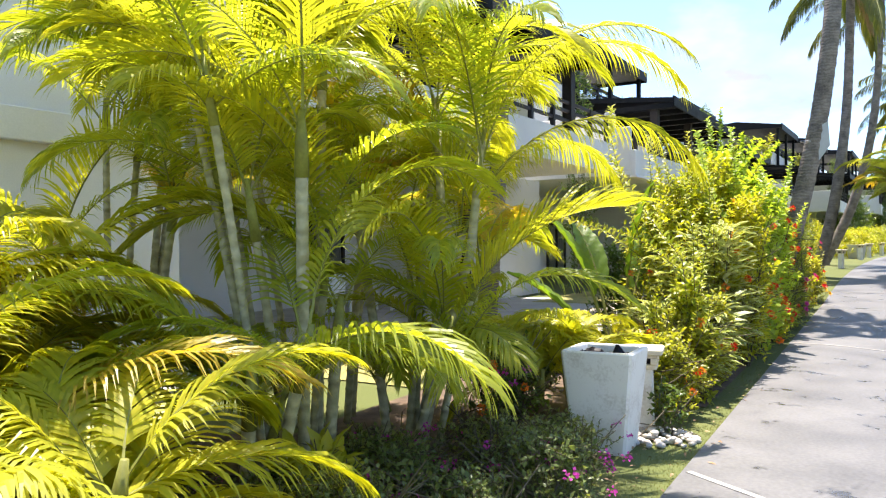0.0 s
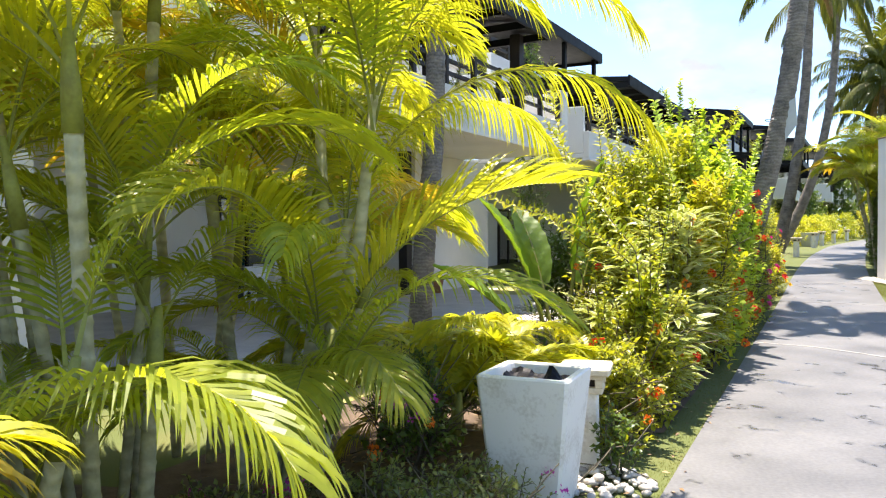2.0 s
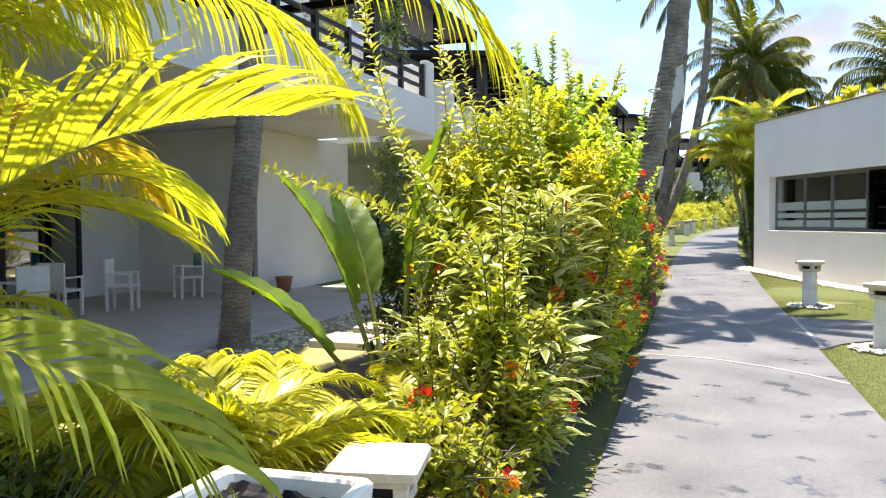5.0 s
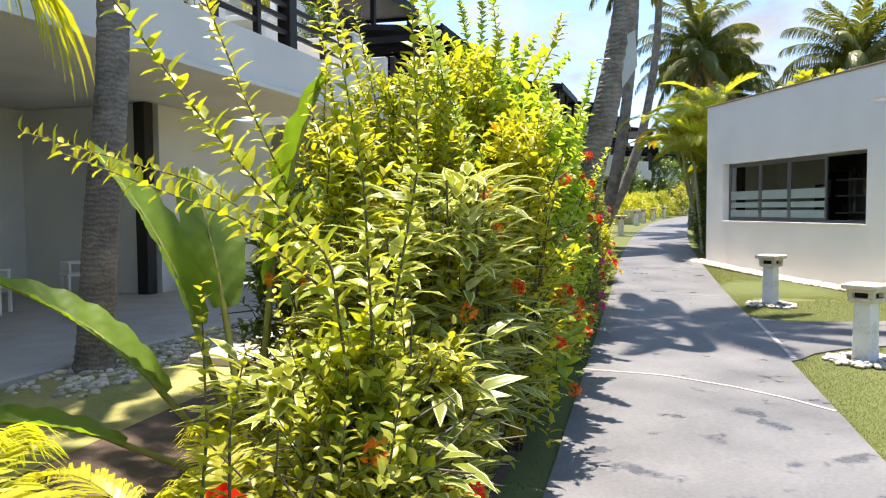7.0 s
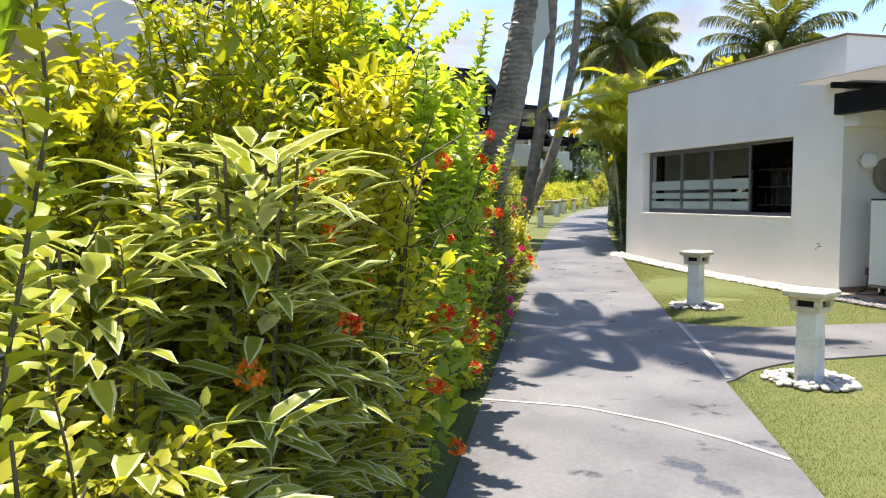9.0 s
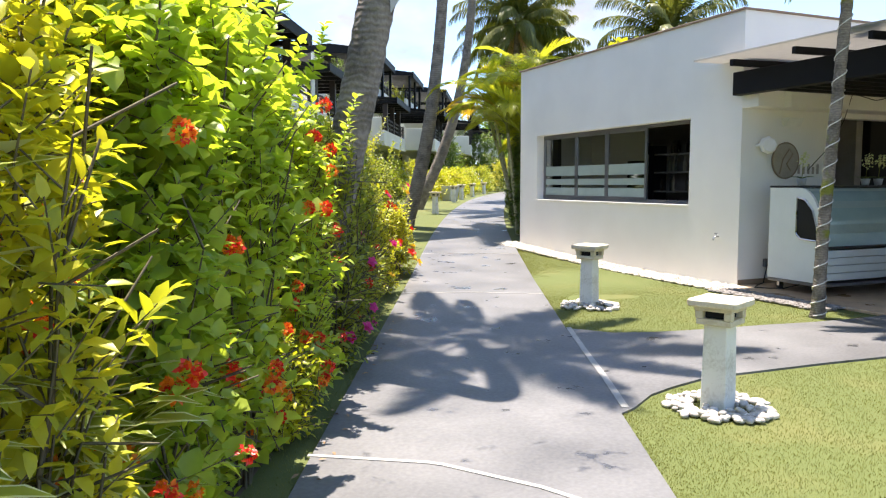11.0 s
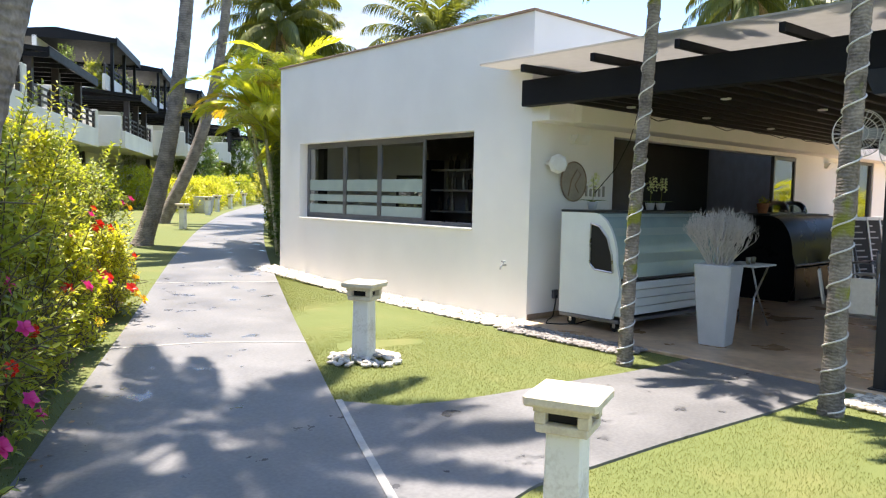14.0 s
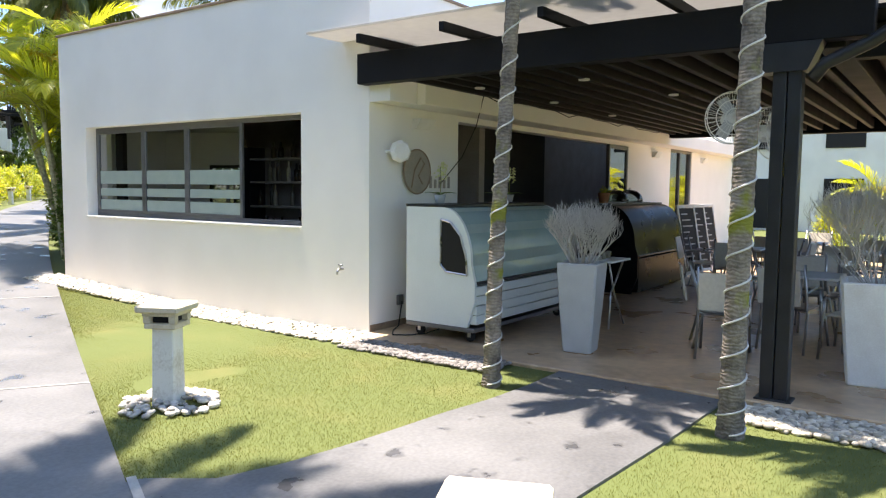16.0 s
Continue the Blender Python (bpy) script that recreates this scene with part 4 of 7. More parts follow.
ARECA = [frond_mesh("frond", M["areca"], ln, 62, 0.52, 0.021, radians(st), radians(ar), sd, vee=ve, droop=dr)
         for ln, st, ar, sd, ve, dr in ((1.9, 16, 72, 1, 0.5, 0.3), (2.1, 26, 100, 2, 0.4, 0.4), (1.7, 40, 100, 3, 0.35, 0.5),
                                        (2.2, 10, 95, 4, 0.4, 0.5), (1.5, 50, 80, 5, 0.3, 0.5), (2.0, 30, 110, 6, 0.25, 0.6))]
ARECA_Y = [frond_mesh("frond", M["areca_yellow"], 1.8, 58, 0.5, 0.022, radians(st), radians(ar), sd, vee=0.3, droop=0.5)
           for st, ar, sd in ((30, 85, 11), (48, 90, 12))]
ARECA_D = [frond_mesh("frond", M["areca_dark"], ln, 58, 0.5, 0.022, radians(st), radians(ar), sd, vee=0.3, droop=0.6)
           for ln, st, ar, sd in ((1.7, 45, 85, 21), (1.5, 60, 70, 22), (1.9, 25, 100, 23), (2.2, 20, 110, 24))]
ARECA_MIX = ARECA + ARECA_D
ARECA_LOW = [frond_mesh("frond", M["areca_bright"], ln, 66, 0.5, 0.030, radians(st), radians(ar), sd, vee=0.25, droop=0.55)
             for ln, st, ar, sd in ((1.7, 40, 80, 61), (1.5, 55, 75, 62), (1.8, 48, 95, 63), (1.6, 28, 100, 64))]
COCO = [frond_mesh("frond", M["coco"], 3.6, 84, 0.9, 0.042, radians(st), radians(ar), sd, vee=0.05, droop=dr, bare=0.2, rach=0.03)
        for st, ar, sd, dr in ((20, 60, 31, 0.7), (45, 80, 32, 1.0), (70, 80, 33, 1.3), (95, 60, 34, 1.6), (118, 40, 35, 1.8))]
COCO_FAR = [frond_mesh("frond", M["coco"], 3.4, 62, 0.95, 0.062, radians(st), radians(ar), sd, vee=0.0, droop=dr, bare=0.14, rach=0.03)
            for st, ar, sd, dr in ((12, 60, 36, 0.8), (35, 80, 37, 1.2), (60, 85, 38, 1.6), (90, 65, 39, 1.9), (118, 45, 40, 2.1))]
COCO_DRY = frond_mesh("frond", M["coco_dry"], 3.0, 40, 0.7, 0.04, radians(130), radians(40), 41, vee=0.0, droop=1.4, bare=0.2, rach=0.03)
LITTLE = [frond_mesh("frond", M["coco"], 1.9, 44, 0.5, 0.035, radians(st), radians(ar), sd, vee=0.1, droop=0.8, bare=0.18, rach=0.018)
          for st, ar, sd in ((25, 70, 51), (50, 80, 52), (80, 65, 53))]


def areca(label, x, y, canes, seed, spread=0.35, lean=0.12, fronds=(5, 7), pool=None, yellow=0.1, avoid=None, scale=1.0):
    """A clump of ringed canes, each with its crownshaft and arching leaves. canes: heights in metres."""
    rg = random.Random(seed)
    pool = pool or ARECA
    p = thing("areca_palm", label, "palm", on_ground(x, y, -0.02), group="areca palms in the garden")
    for h in canes:
        a = rg.uniform(0, 2 * math.pi)
        r = spread * math.sqrt(rg.random())
        ox, oy = r * math.cos(a), r * math.sin(a)
        lx, ly = lean * math.cos(a) + rg.uniform(-0.06, 0.06), lean * math.sin(a) + rg.uniform(-0.06, 0.06)
        pts = [(ox + lx * h * t + lx * h * 0.3 * t * t, oy + ly * h * t + ly * h * 0.3 * t * t, h * t) for t in (0, 0.2, 0.4, 0.6, 0.8, 1.0)]
        rad = rg.uniform(0.026, 0.042)
        if h > 0.5:
            bb = Build()
            m = max(3, int(h / 0.16))
            rp, rr = [], []
            for i in range(m + 1):
                t = i / m
                q = [lerp(pts[min(4, int(t * 5))][k], pts[min(4, int(t * 5)) + 1][k], t * 5 - min(4, int(t * 5))) for k in range(3)]
                rp += [(q[0], q[1], q[2] - 0.012), tuple(q), (q[0], q[1], q[2] + 0.012)] if 0 < i < m else [tuple(q)]
                rr += [rad, rad * 1.14, rad] if 0 < i < m else [rad]
            bb.tube(rp, rr, 8)
            part("cane", bb, M["cane"], p, smooth=True)
        top = Vector(pts[-1])
        axis = (top - Vector(pts[-2])).normalized()
        part("crownshaft", Build().tube([top, top + axis * 0.2 * scale, top + axis * 0.42 * scale], [rad * 1.2, rad * 1.05, rad * 0.5], 8), M["stem_green"], p, smooth=True)
        n = rg.randint(*fronds)
        az0 = rg.uniform(0, 360)
        for k in range(n):
            az = az0 + k * 360 / n * 1.618 + rg.uniform(-15, 15)
            if avoid is not None:
                dlt = (az - avoid[0] + 180) % 360 - 180
                if abs(dlt) < avoid[1]:
                    continue
            me = rg.choice(ARECA_Y) if rg.random() < yellow else rg.choice(pool)
            sc = scale * rg.uniform(0.72, 1.08)
            part("frond", me, None, p, m=Matrix.Translation(top + axis * rg.uniform(0.1, 0.36) * scale) @ pose(0, 0, 0, rg.uniform(-10, 10), rg.uniform(-12, 12), az) @ Matrix.Scale(sc, 4))
    return p


def coconut(label, base, pts, r0, r1, crown=17, seed=1, pool=None, scale=1.0, dry=2, cable=False, group="coconut palms"):
    """A tall palm: curved ringed trunk through points (offsets from its foot) and a crown of leaves."""
    rg = random.Random(seed)
    pool = pool or COCO
    p = thing("coconut_palm", label, "palm", on_ground(base[0], base[1], -0.03), group=group)
    fine = []
    n = max(30, int(pts[-1][2] / (0.045 if r0 < 0.13 else 0.09)))
    for i in range(n + 1):                                          # smooth curve through the points
        t = i / n * (len(pts) - 1)
        k = min(int(t), len(pts) - 2)
        f = t - k
        P = [Vector(pts[min(max(k + j, 0), len(pts) - 1)]) for j in (-1, 0, 1, 2)]
        fine.append(0.5 * ((2 * P[1]) + (P[2] - P[0]) * f + (2 * P[0] - 5 * P[1] + 4 * P[2] - P[3]) * f * f + (3 * P[1] - P[0] - 3 * P[2] + P[3]) * f ** 3))
    rad = [lerp(r0, r1, i / n) * (1 + 0.35 * math.exp(-i / n * fine[-1].z / 0.35)) * (1 + rg.uniform(-0.02, 0.02) + (0.035 if i % 2 else -0.02)) for i in range(n + 1)]
    part("trunk", Build().tube(fine, rad, 14), M["trunk" if r0 > 0.13 else "trunk_small"], p, smooth=True)
    top = fine[-1]
    for k in range(crown):
        az = k * 137.5 + rg.uniform(-12, 12)
        q = k / crown
        me = pool[min(len(pool) - 1, int(q * len(pool)))]
        part("frond", me, None, p, m=Matrix.Translation(top + Vector((0, 0, 0.12 - 0.2 * q))) @ pose(0, 0, 0, rg.uniform(-8, 8), rg.uniform(-6, 6), az) @ Matrix.Scale(scale * rg.uniform(0.85, 1.1), 4))
    for k in range(dry):
        part("frond", COCO_DRY, None, p, "dry brown hanging leaf", m=Matrix.Translation(top - Vector((0, 0, 0.15))) @ pose(0, 0, 0, 0, 0, rg.uniform(0, 360)) @ Matrix.Scale(scale * 0.8, 4))
    if r0 > 0.13:
        for k in range(5):
            a = rg.uniform(0, 6.28)
            part("coconut", Build().lathe([(0.02, -0.13), (0.08, -0.1), (0.11, 0.0), (0.08, 0.1), (0.02, 0.13)], 10, Matrix.Translation(top + Vector((0.2 * math.cos(a), 0.2 * math.sin(a), -0.2)))), M["stem_green"], p, smooth=True)
    if cable:
        hp = []
        for i in range(260):
            z = 0.12 + i / 260 * (top.z - 0.5)
            t = z / top.z * n
            k = min(int(t), n - 1)
            c = fine[k].lerp(fine[k + 1], t - k)
            a = z / 0.235 * 2 * math.pi
            rr = lerp(rad[k], rad[k + 1], t - k) + 0.006
            hp.append(c + Vector((math.cos(a) * rr, math.sin(a) * rr, 0)))
        part("light_cable", Build().tube(hp, 0.0075, 5), M["cable"], p, "white cable of fairy lights wound round the trunk", smooth=True)
    return p


def flower_mesh(name, mat, petals, size, cup, layers=1, seed=0):
    rg = np.random.RandomState(seed)
    lst = []
    for l in range(layers):
        a = np.arange(petals) * 2 * math.pi / petals + rg.uniform(0, 6)
        D = np.stack([np.cos(a), np.sin(a), np.full(petals, cup + 0.6 * l)], 1)
        P = np.tile([[0, 0, 0.01 * l]], (petals, 1)) + rg.normal(0, size * 0.06, (petals, 3))
        lst.append(leaves(P, D, np.tile([[0, 0, 1.0]], (petals, 1)), size * (1 - 0.2 * l), size * 0.75, True, 0.1, 0.25))
    v, t = join(lst)
    return tri_mesh(name, v, t, mat)


def cluster_mesh(name, mat, n, size, seed):
    """A round head of many tiny florets."""
    rg = np.random.RandomState(seed)
    D = norm(rg.normal(0, 1, (n, 3)) + [0, 0, 0.5])
    v, t = leaves(D * size * 0.5, D + rg.normal(0, 0.8, (n, 3)), D, size * 0.45, size * 0.4, False, 0.1, 0.1)
    return tri_mesh(name, v, t, mat)


FL_RED = flower_mesh("flower", M["red"], 5, 0.065, 0.45, 2, 3)
FL_PINK = flower_mesh("flower", M["pink"], 5, 0.07, 0.4, 2, 4)
FL_YELLOW = flower_mesh("flower", M["bloom_yellow"], 5, 0.075, 0.4, 2, 5)
FL_ORANGE = cluster_mesh("flower", M["orange"], 36, 0.056, 6)
FL_CRIMSON = cluster_mesh("flower", M["red"], 36, 0.056, 7)
FL_MAGENTA = cluster_mesh("flower", M["magenta"], 12, 0.05, 8)


def shrub(name, label, category, x, y, height, rx, ry, rz, twigs, mat, leaf=0.07, wide=0.45, twig=0.24, per=9, seed=1, low=0.08, stems=9,
          blooms=(), fine=True, top=0.75, shoots=(), upright=0.55, twig_mat=None, hole=0.3, lift=0.0, curl=0.25, group="", sprigs=0):
    """A bush: stems from the ground, twigs through an uneven volume, leaves in pairs along the twigs."""
    rg = np.random.RandomState(seed)
    s = thing(name, label, category, on_ground(x, y, lift, rz), group=group)
    lobes = rg.uniform(0.62, 1.18, 12)
    n = int(twigs * 0.72)
    leaf = leaf * 1.15
    az = rg.uniform(0, 2 * math.pi, n)
    z = low + (1 - low) * rg.beta(1.25, 1.15, n)
    prof = np.sin(np.pi * np.clip(0.32 + 0.63 * (z - low) / (1 - low) * (1 - 0.25 * (1 - top)), 0, 1)) ** 0.6
    lob = lobes[(az / (2 * math.pi) * 12).astype(int) % 12] * (0.85 + 0.15 * np.sin(z * 9 + az * 3))
    rad = np.sqrt(rg.uniform(hole * hole, 1.0, n)) * prof * lob
    P = np.stack([rad * rx * np.cos(az), rad * ry * np.sin(az), z * height], 1)
    out = np.stack([np.cos(az), np.sin(az), np.zeros(n)], 1)
    D = norm(out * rg.uniform(0.2, 0.9, (n, 1)) + [0, 0, upright] + rg.normal(0, 0.42, (n, 3)))
    ln = twig * rg.uniform(0.6, 1.35, n)
    P = P - D * ln[:, None] * 0.6
    P[:, 2] = np.maximum(P[:, 2], 0.02)
    segs = [(P[i], P[i] + D[i] * ln[i], 0.0035) for i in range(n)]
    pts, dirs, nor, size = [], [], [], []
    X = norm(np.cross(D, rg.normal(0, 1, (n, 3))))
    Y = np.cross(D, X)
    for j in range(per):
        a = j * 2.4 + rg.uniform(0, 0.6, n)
        side = X * np.cos(a)[:, None] + Y * np.sin(a)[:, None]
        f = (j + 0.6) / per
        pts.append(P + D * (ln * f)[:, None])
        dd = side * (0.9 - 0.45 * f) + D * (0.35 + 0.5 * f) + rg.normal(0, 0.12, (n, 3))
        dirs.append(dd)
        nor.append(norm(np.array([[0, 0, 1.0]]) + D * 0.5 + rg.normal(0, 0.25, (n, 3))))
        size.append(leaf * rg.uniform(0.65, 1.25, n) * (1.05 - 0.35 * f))
    shoots = list(shoots)
    for k in range(sprigs):                                         # ragged new growth above the crown
        a, r0 = rg.uniform(0, 2 * math.pi), rg.uniform(0.1, 0.75)
        b0 = np.array([r0 * rx * math.cos(a), r0 * ry * math.sin(a), height * rg.uniform(0.62, 0.9)])
        e = b0 + [0.3 * rg.uniform(0.2, 1.2) * math.cos(a), 0.3 * rg.uniform(0.2, 1.2) * math.sin(a), rg.uniform(0.4, 0.8)]
        shoots.append([tuple(b0), tuple((b0 + e) / 2 + rg.normal(0, 0.04, 3)), tuple(e)])
    for sh in shoots:                                               # long leafy shoots
        sp = [Vector(q) for q in sh]
        tot = sum((sp[i + 1] - sp[i]).length for i in range(len(sp) - 1))
        m = int(tot / 0.018)
        line = []
        for i in range(m):
            t = i / m * (len(sp) - 1)
            k = min(int(t), len(sp) - 2)
            c = sp[k].lerp(sp[k + 1], t - k)
            line.append((np.array(c), np.array((sp[k + 1] - sp[k]).normalized())))
        for i in range(0, m - 4, 4):
            segs.append((line[i][0], line[i + 4][0], 0.008 * (1 - 0.7 * i / m)))
        q0 = np.array([c for c, d in line])
        qd = np.array([d for c, d in line])
        sx = norm(np.cross(qd, [[0.3, 0.2, 0.9]]))
        sy = np.cross(qd, sx)
        a = np.arange(m) * 2.4
        side = sx * np.cos(a)[:, None] + sy * np.sin(a)[:, None]
        pts.append(q0)
        dirs.append(side + qd * 0.55 + [0, 0, 0.2] + rg.normal(0, 0.15, (m, 3)))
        nor.append(norm(qd + [0, 0, 0.6] + rg.normal(0, 0.2, (m, 3))))
        size.append(leaf * rg.uniform(0.7, 1.25, m) * (1.1 - 0.5 * np.arange(m) / m))
    pts, dirs, nor, size = np.concatenate(pts), np.concatenate(dirs), np.concatenate(nor), np.concatenate(size)
    v, t = leaves(pts, dirs, nor, size, size * wide, fine, 0.2, curl)
    part("foliage", tri_mesh("foliage", v, t, mat), None, s, kind="stuff")
    for k in range(stems):
        a = rg.uniform(0, 2 * math.pi)
        e = np.array([0.6 * rx * math.cos(a), 0.6 * ry * math.sin(a), height * rg.uniform(0.45, 0.8)])
        b0 = np.array([0.12 * rx * math.cos(a), 0.12 * ry * math.sin(a), -0.02])
        prev = b0
        for i in range(1, 6):
            f = i / 5
            q = b0 + (e - b0) * np.array([f ** 1.3, f ** 1.3, f]) + rg.normal(0, 0.02, 3)
            segs.append((prev, q, 0.013 * (1.15 - 0.75 * f)))
            if i > 1:
                w = q + norm((q * [1, 1, 0.3] + rg.normal(0, 0.25, 3))[None])[0] * 0.3
                segs.append((q, w, 0.006))
            prev = q
    v, t = tubes(segs)
    part("branchwork", tri_mesh("branchwork", v, t, twig_mat or M["twig"]), None, s, kind="stuff")
    for me, count in blooms:
        outer = np.where(rad > 0.75)[0]
        for i in rg.choice(outer, min(count, len(outer)), replace=False):
            q = Vector(P[i] + D[i] * ln[i] * 1.05 + out[i] * 0.03)
            m = Vector((out[i][0], out[i][1], 0.6)).to_track_quat("Z", "Y").to_matrix().to_4x4()
            part("flower", me, None, s, m=Matrix.Translation(q) @ m @ Matrix.Scale(rg.uniform(0.8, 1.25), 4))
    return s


# ---- garden beside the path ----
areca("tall areca palm clump with ringed pale canes and arching yellow-green leaves", -0.95, 5.15, [2.9, 2.5, 2.1, 1.7, 2.4, 1.3, 0.9, 1.9, 2.7], 3, 0.38, 0.11, (5, 6), pool=ARECA_MIX, yellow=0.06, avoid=(-60, 22))
lean = areca("leaning areca palm clump with pale canes over the soil bed", -0.30, 5.75, [1.6, 2.2, 1.2, 0.7, 1.0, 1.9], 8, 0.28, 0.2, (5, 7), pool=ARECA_MIX, yellow=0.05, avoid=(-50, 28))
ARCH = [frond_mesh("frond", M[mt], ln, 84, 0.50, 0.019, radians(st), radians(ar), sd, vee=ve, droop=dr, bare=0.12)
        for mt, ln, st, ar, sd, ve, dr in (("areca", 2.7, 24, 130, 81, 0.1, 0.9), ("areca", 2.4, 16, 125, 82, 0.15, 0.8), ("areca", 1.6, 62, 60, 83, 0.1, 0.35))]
part("cane", Build().tube([(0.1, 0.05, 0), (0.2, 0.12, 0.7), (0.36, 0.24, 1.35), (0.46, 0.32, 1.75)], [0.045, 0.042, 0.04, 0.03], 9), M["cane"], lean, smooth=True)
for k, z, az, sc in ((0, 1.7, 8, 1.0), (0, 1.66, 36, 0.92), (1, 1.72, 75, 1.0), (1, 1.6, 150, 0.9), (0, 1.55, 100, 0.85), (2, 0.85, -62, 0.8), (2, 0.75, -85, 0.95), (2, 0.7, 200, 0.9)):
    part("frond", ARCH[k], None, lean, m=pose(0.44 if z > 1 else 0.25, 0.3 if z > 1 else 0.1, z, 0, 0, az) @ Matrix.Scale(sc, 4))
for (x, y, h, az0) in ((0.62, 0.22, 2.5, 10), (0.25, 0.5, 2.9, 40)):
    part("cane", Build().tube([(0.1, 0.08, 0), (0.18 + 0.15 * x, 0.1, 0.8), (0.15 + 0.6 * x, 0.1 + 0.5 * y, 1.6), (x, y, h)], [0.045, 0.042, 0.04, 0.03], 9), M["cane"], lean, smooth=True)
    for k in range(8):
        part("frond", (ARECA_MIX + ARCH[:2])[(k * 5 + int(az0)) % 12], None, lean, m=pose(x, y, h - 0.04 * k, 6 * (k % 3 - 1), 0, az0 + k * 137.5) @ Matrix.Scale(0.85 + 0.05 * (k % 4), 4))
areca("low bright areca palm with broad arching leaves near the path", -2.3, 3.62, [0.35, 0.25, 0.6, 0.2, 0.45, 0.75], 15, 0.25, 0.12, (7, 9), pool=ARECA_LOW, yellow=0.04, avoid=(-35, 40))
areca("low bright palm tuft with leaves spreading over the bed", -1.62, 3.15, [0.25, 0.45, 0.2, 0.35], 19, 0.18, 0.1, (6, 7), pool=ARECA_LOW, yellow=0.0, avoid=(-35, 45), scale=0.85)
areca("low arching areca palm at the edge of the bed", -2.7, 4.5, [0.6, 0.45, 0.9, 1.1], 17, 0.2, 0.12, (7, 9), pool=ARECA_LOW, yellow=0.06, avoid=(-38, 18))
areca("tall areca palm clump beside the white house wall", -2.9, 6.3, [2.4, 3.0, 1.8, 2.1, 1.2, 2.7], 22, 0.4, 0.1, (5, 6), pool=ARECA_MIX, yellow=0.08)
areca("tall areca palm clump with orange-yellow ageing leaves", -1.0, 6.75, [3.0, 2.4, 2.0, 2.7, 1.4], 27, 0.4, 0.1, (5, 7), pool=ARECA_MIX, yellow=0.14)
areca("low green palm under the taller clumps", -1.3, 4.6, [0.4, 0.6, 0.8], 31, 0.3, 0.2, (4, 5), pool=ARECA_D, yellow=0.03, avoid=(-60, 20))
areca("dark green low palm beside the leaning canes", -0.15, 6.1, [0.3, 0.5], 35, 0.3, 0.2, (5, 6), pool=ARECA_D, yellow=0.0, scale=0.8)
areca("small areca palm with upright lime leaves behind the white planter", 1.32, 6.95, [0.25, 0.35, 0.2, 0.3], 41, 0.14, 0.08, (5, 6), pool=ARECA_LOW, yellow=0.05, scale=0.74, avoid=(-70, 60))
areca("low dark palm tuft behind the white planter", 0.72, 6.7, [0.2, 0.35, 0.25], 43, 0.15, 0.1, (6, 7), pool=ARECA_LOW, yellow=0.05, scale=0.68, avoid=(-60, 45))
areca("small yellow-green palm among the hedge shrubs", 1.95, 7.7, [0.2, 0.3, 0.25], 47, 0.16, 0.1, (5, 6), pool=ARECA_LOW, yellow=0.1, scale=0.55, avoid=(-60, 40))

# low flowering ground cover round the palms
rng = random.Random(12)
for k, (x, y) in enumerate(((-1.2, 3.3), (-0.55, 3.9), (0.1, 4.3), (-0.3, 4.75), (0.65, 4.75), (0.35, 5.3), (-1.0, 4.2), (0.85, 5.5), (-2.0, 3.0), (-0.5, 5.2), (-1.9, 4.6), (-2.8, 4.2), (-2.4, 5.3))):
    shrub("ground_cover_bush", "low straggling bougainvillea with sparse green leaves and magenta blooms", "bush", x, y, rng.uniform(0.3, 0.5), 0.52, 0.48, rng.uniform(0, 360),
          300, M["cover"], 0.045, 0.6, 0.16, 7, 100 + k, 0.05, 6, ((FL_MAGENTA, 9 if k % 2 else 6),), False, group="ground cover bushes")
for k, (x, y, h) in enumerate(((0.52, 6.3, 0.85), (0.85, 7.45, 0.7))):
    shrub("dark_bush", "dark leaved open bush with bare stems by the planter", "bush", x, y, h, 0.4, 0.38, 40 * k, 330, M["deep"], 0.055, 0.6, 0.2, 8, 130 + k, 0.25, 9,
          ((FL_MAGENTA, 3), (FL_ORANGE, 5)), False, group="dark bushes")
shrub("broad_leaf_plant", "bright green low plant at the foot of the palm canes", "plant", -0.75, 4.45, 0.4, 0.28, 0.28, 0, 40, M["green"], 0.2, 0.36, 0.2, 5, 140, 0.05, 4, (), True)

# ---- the flowering hedge along the path ----
HEDGE = "hedge along the path"
spec = []
# s, d, height, half length, half depth, material, leaf, width, twigs, blooms
spec += [(7.0, -1.80, 0.75, 0.5, 0.42, "green", 0.06, 0.55, 420, ((FL_ORANGE, 7), (FL_RED, 4))),
         (7.8, -1.72, 0.85, 0.55, 0.42, "green", 0.065, 0.5, 460, ((FL_ORANGE, 6), (FL_RED, 5), (FL_CRIMSON, 4))),
         (8.6, -1.70, 1.0, 0.55, 0.40, "green", 0.07, 0.5, 440, ((FL_ORANGE, 7), (FL_CRIMSON, 5))),
         (9.4, -1.95, 1.5, 0.65, 0.55, "green", 0.085, 0.48, 560, ((FL_ORANGE, 5), (FL_CRIMSON, 6))),
         (9.55, -2.45, 2.1, 0.55, 0.5, "lime", 0.09, 0.45, 300, ((FL_ORANGE, 3), (FL_YELLOW, 2)))]
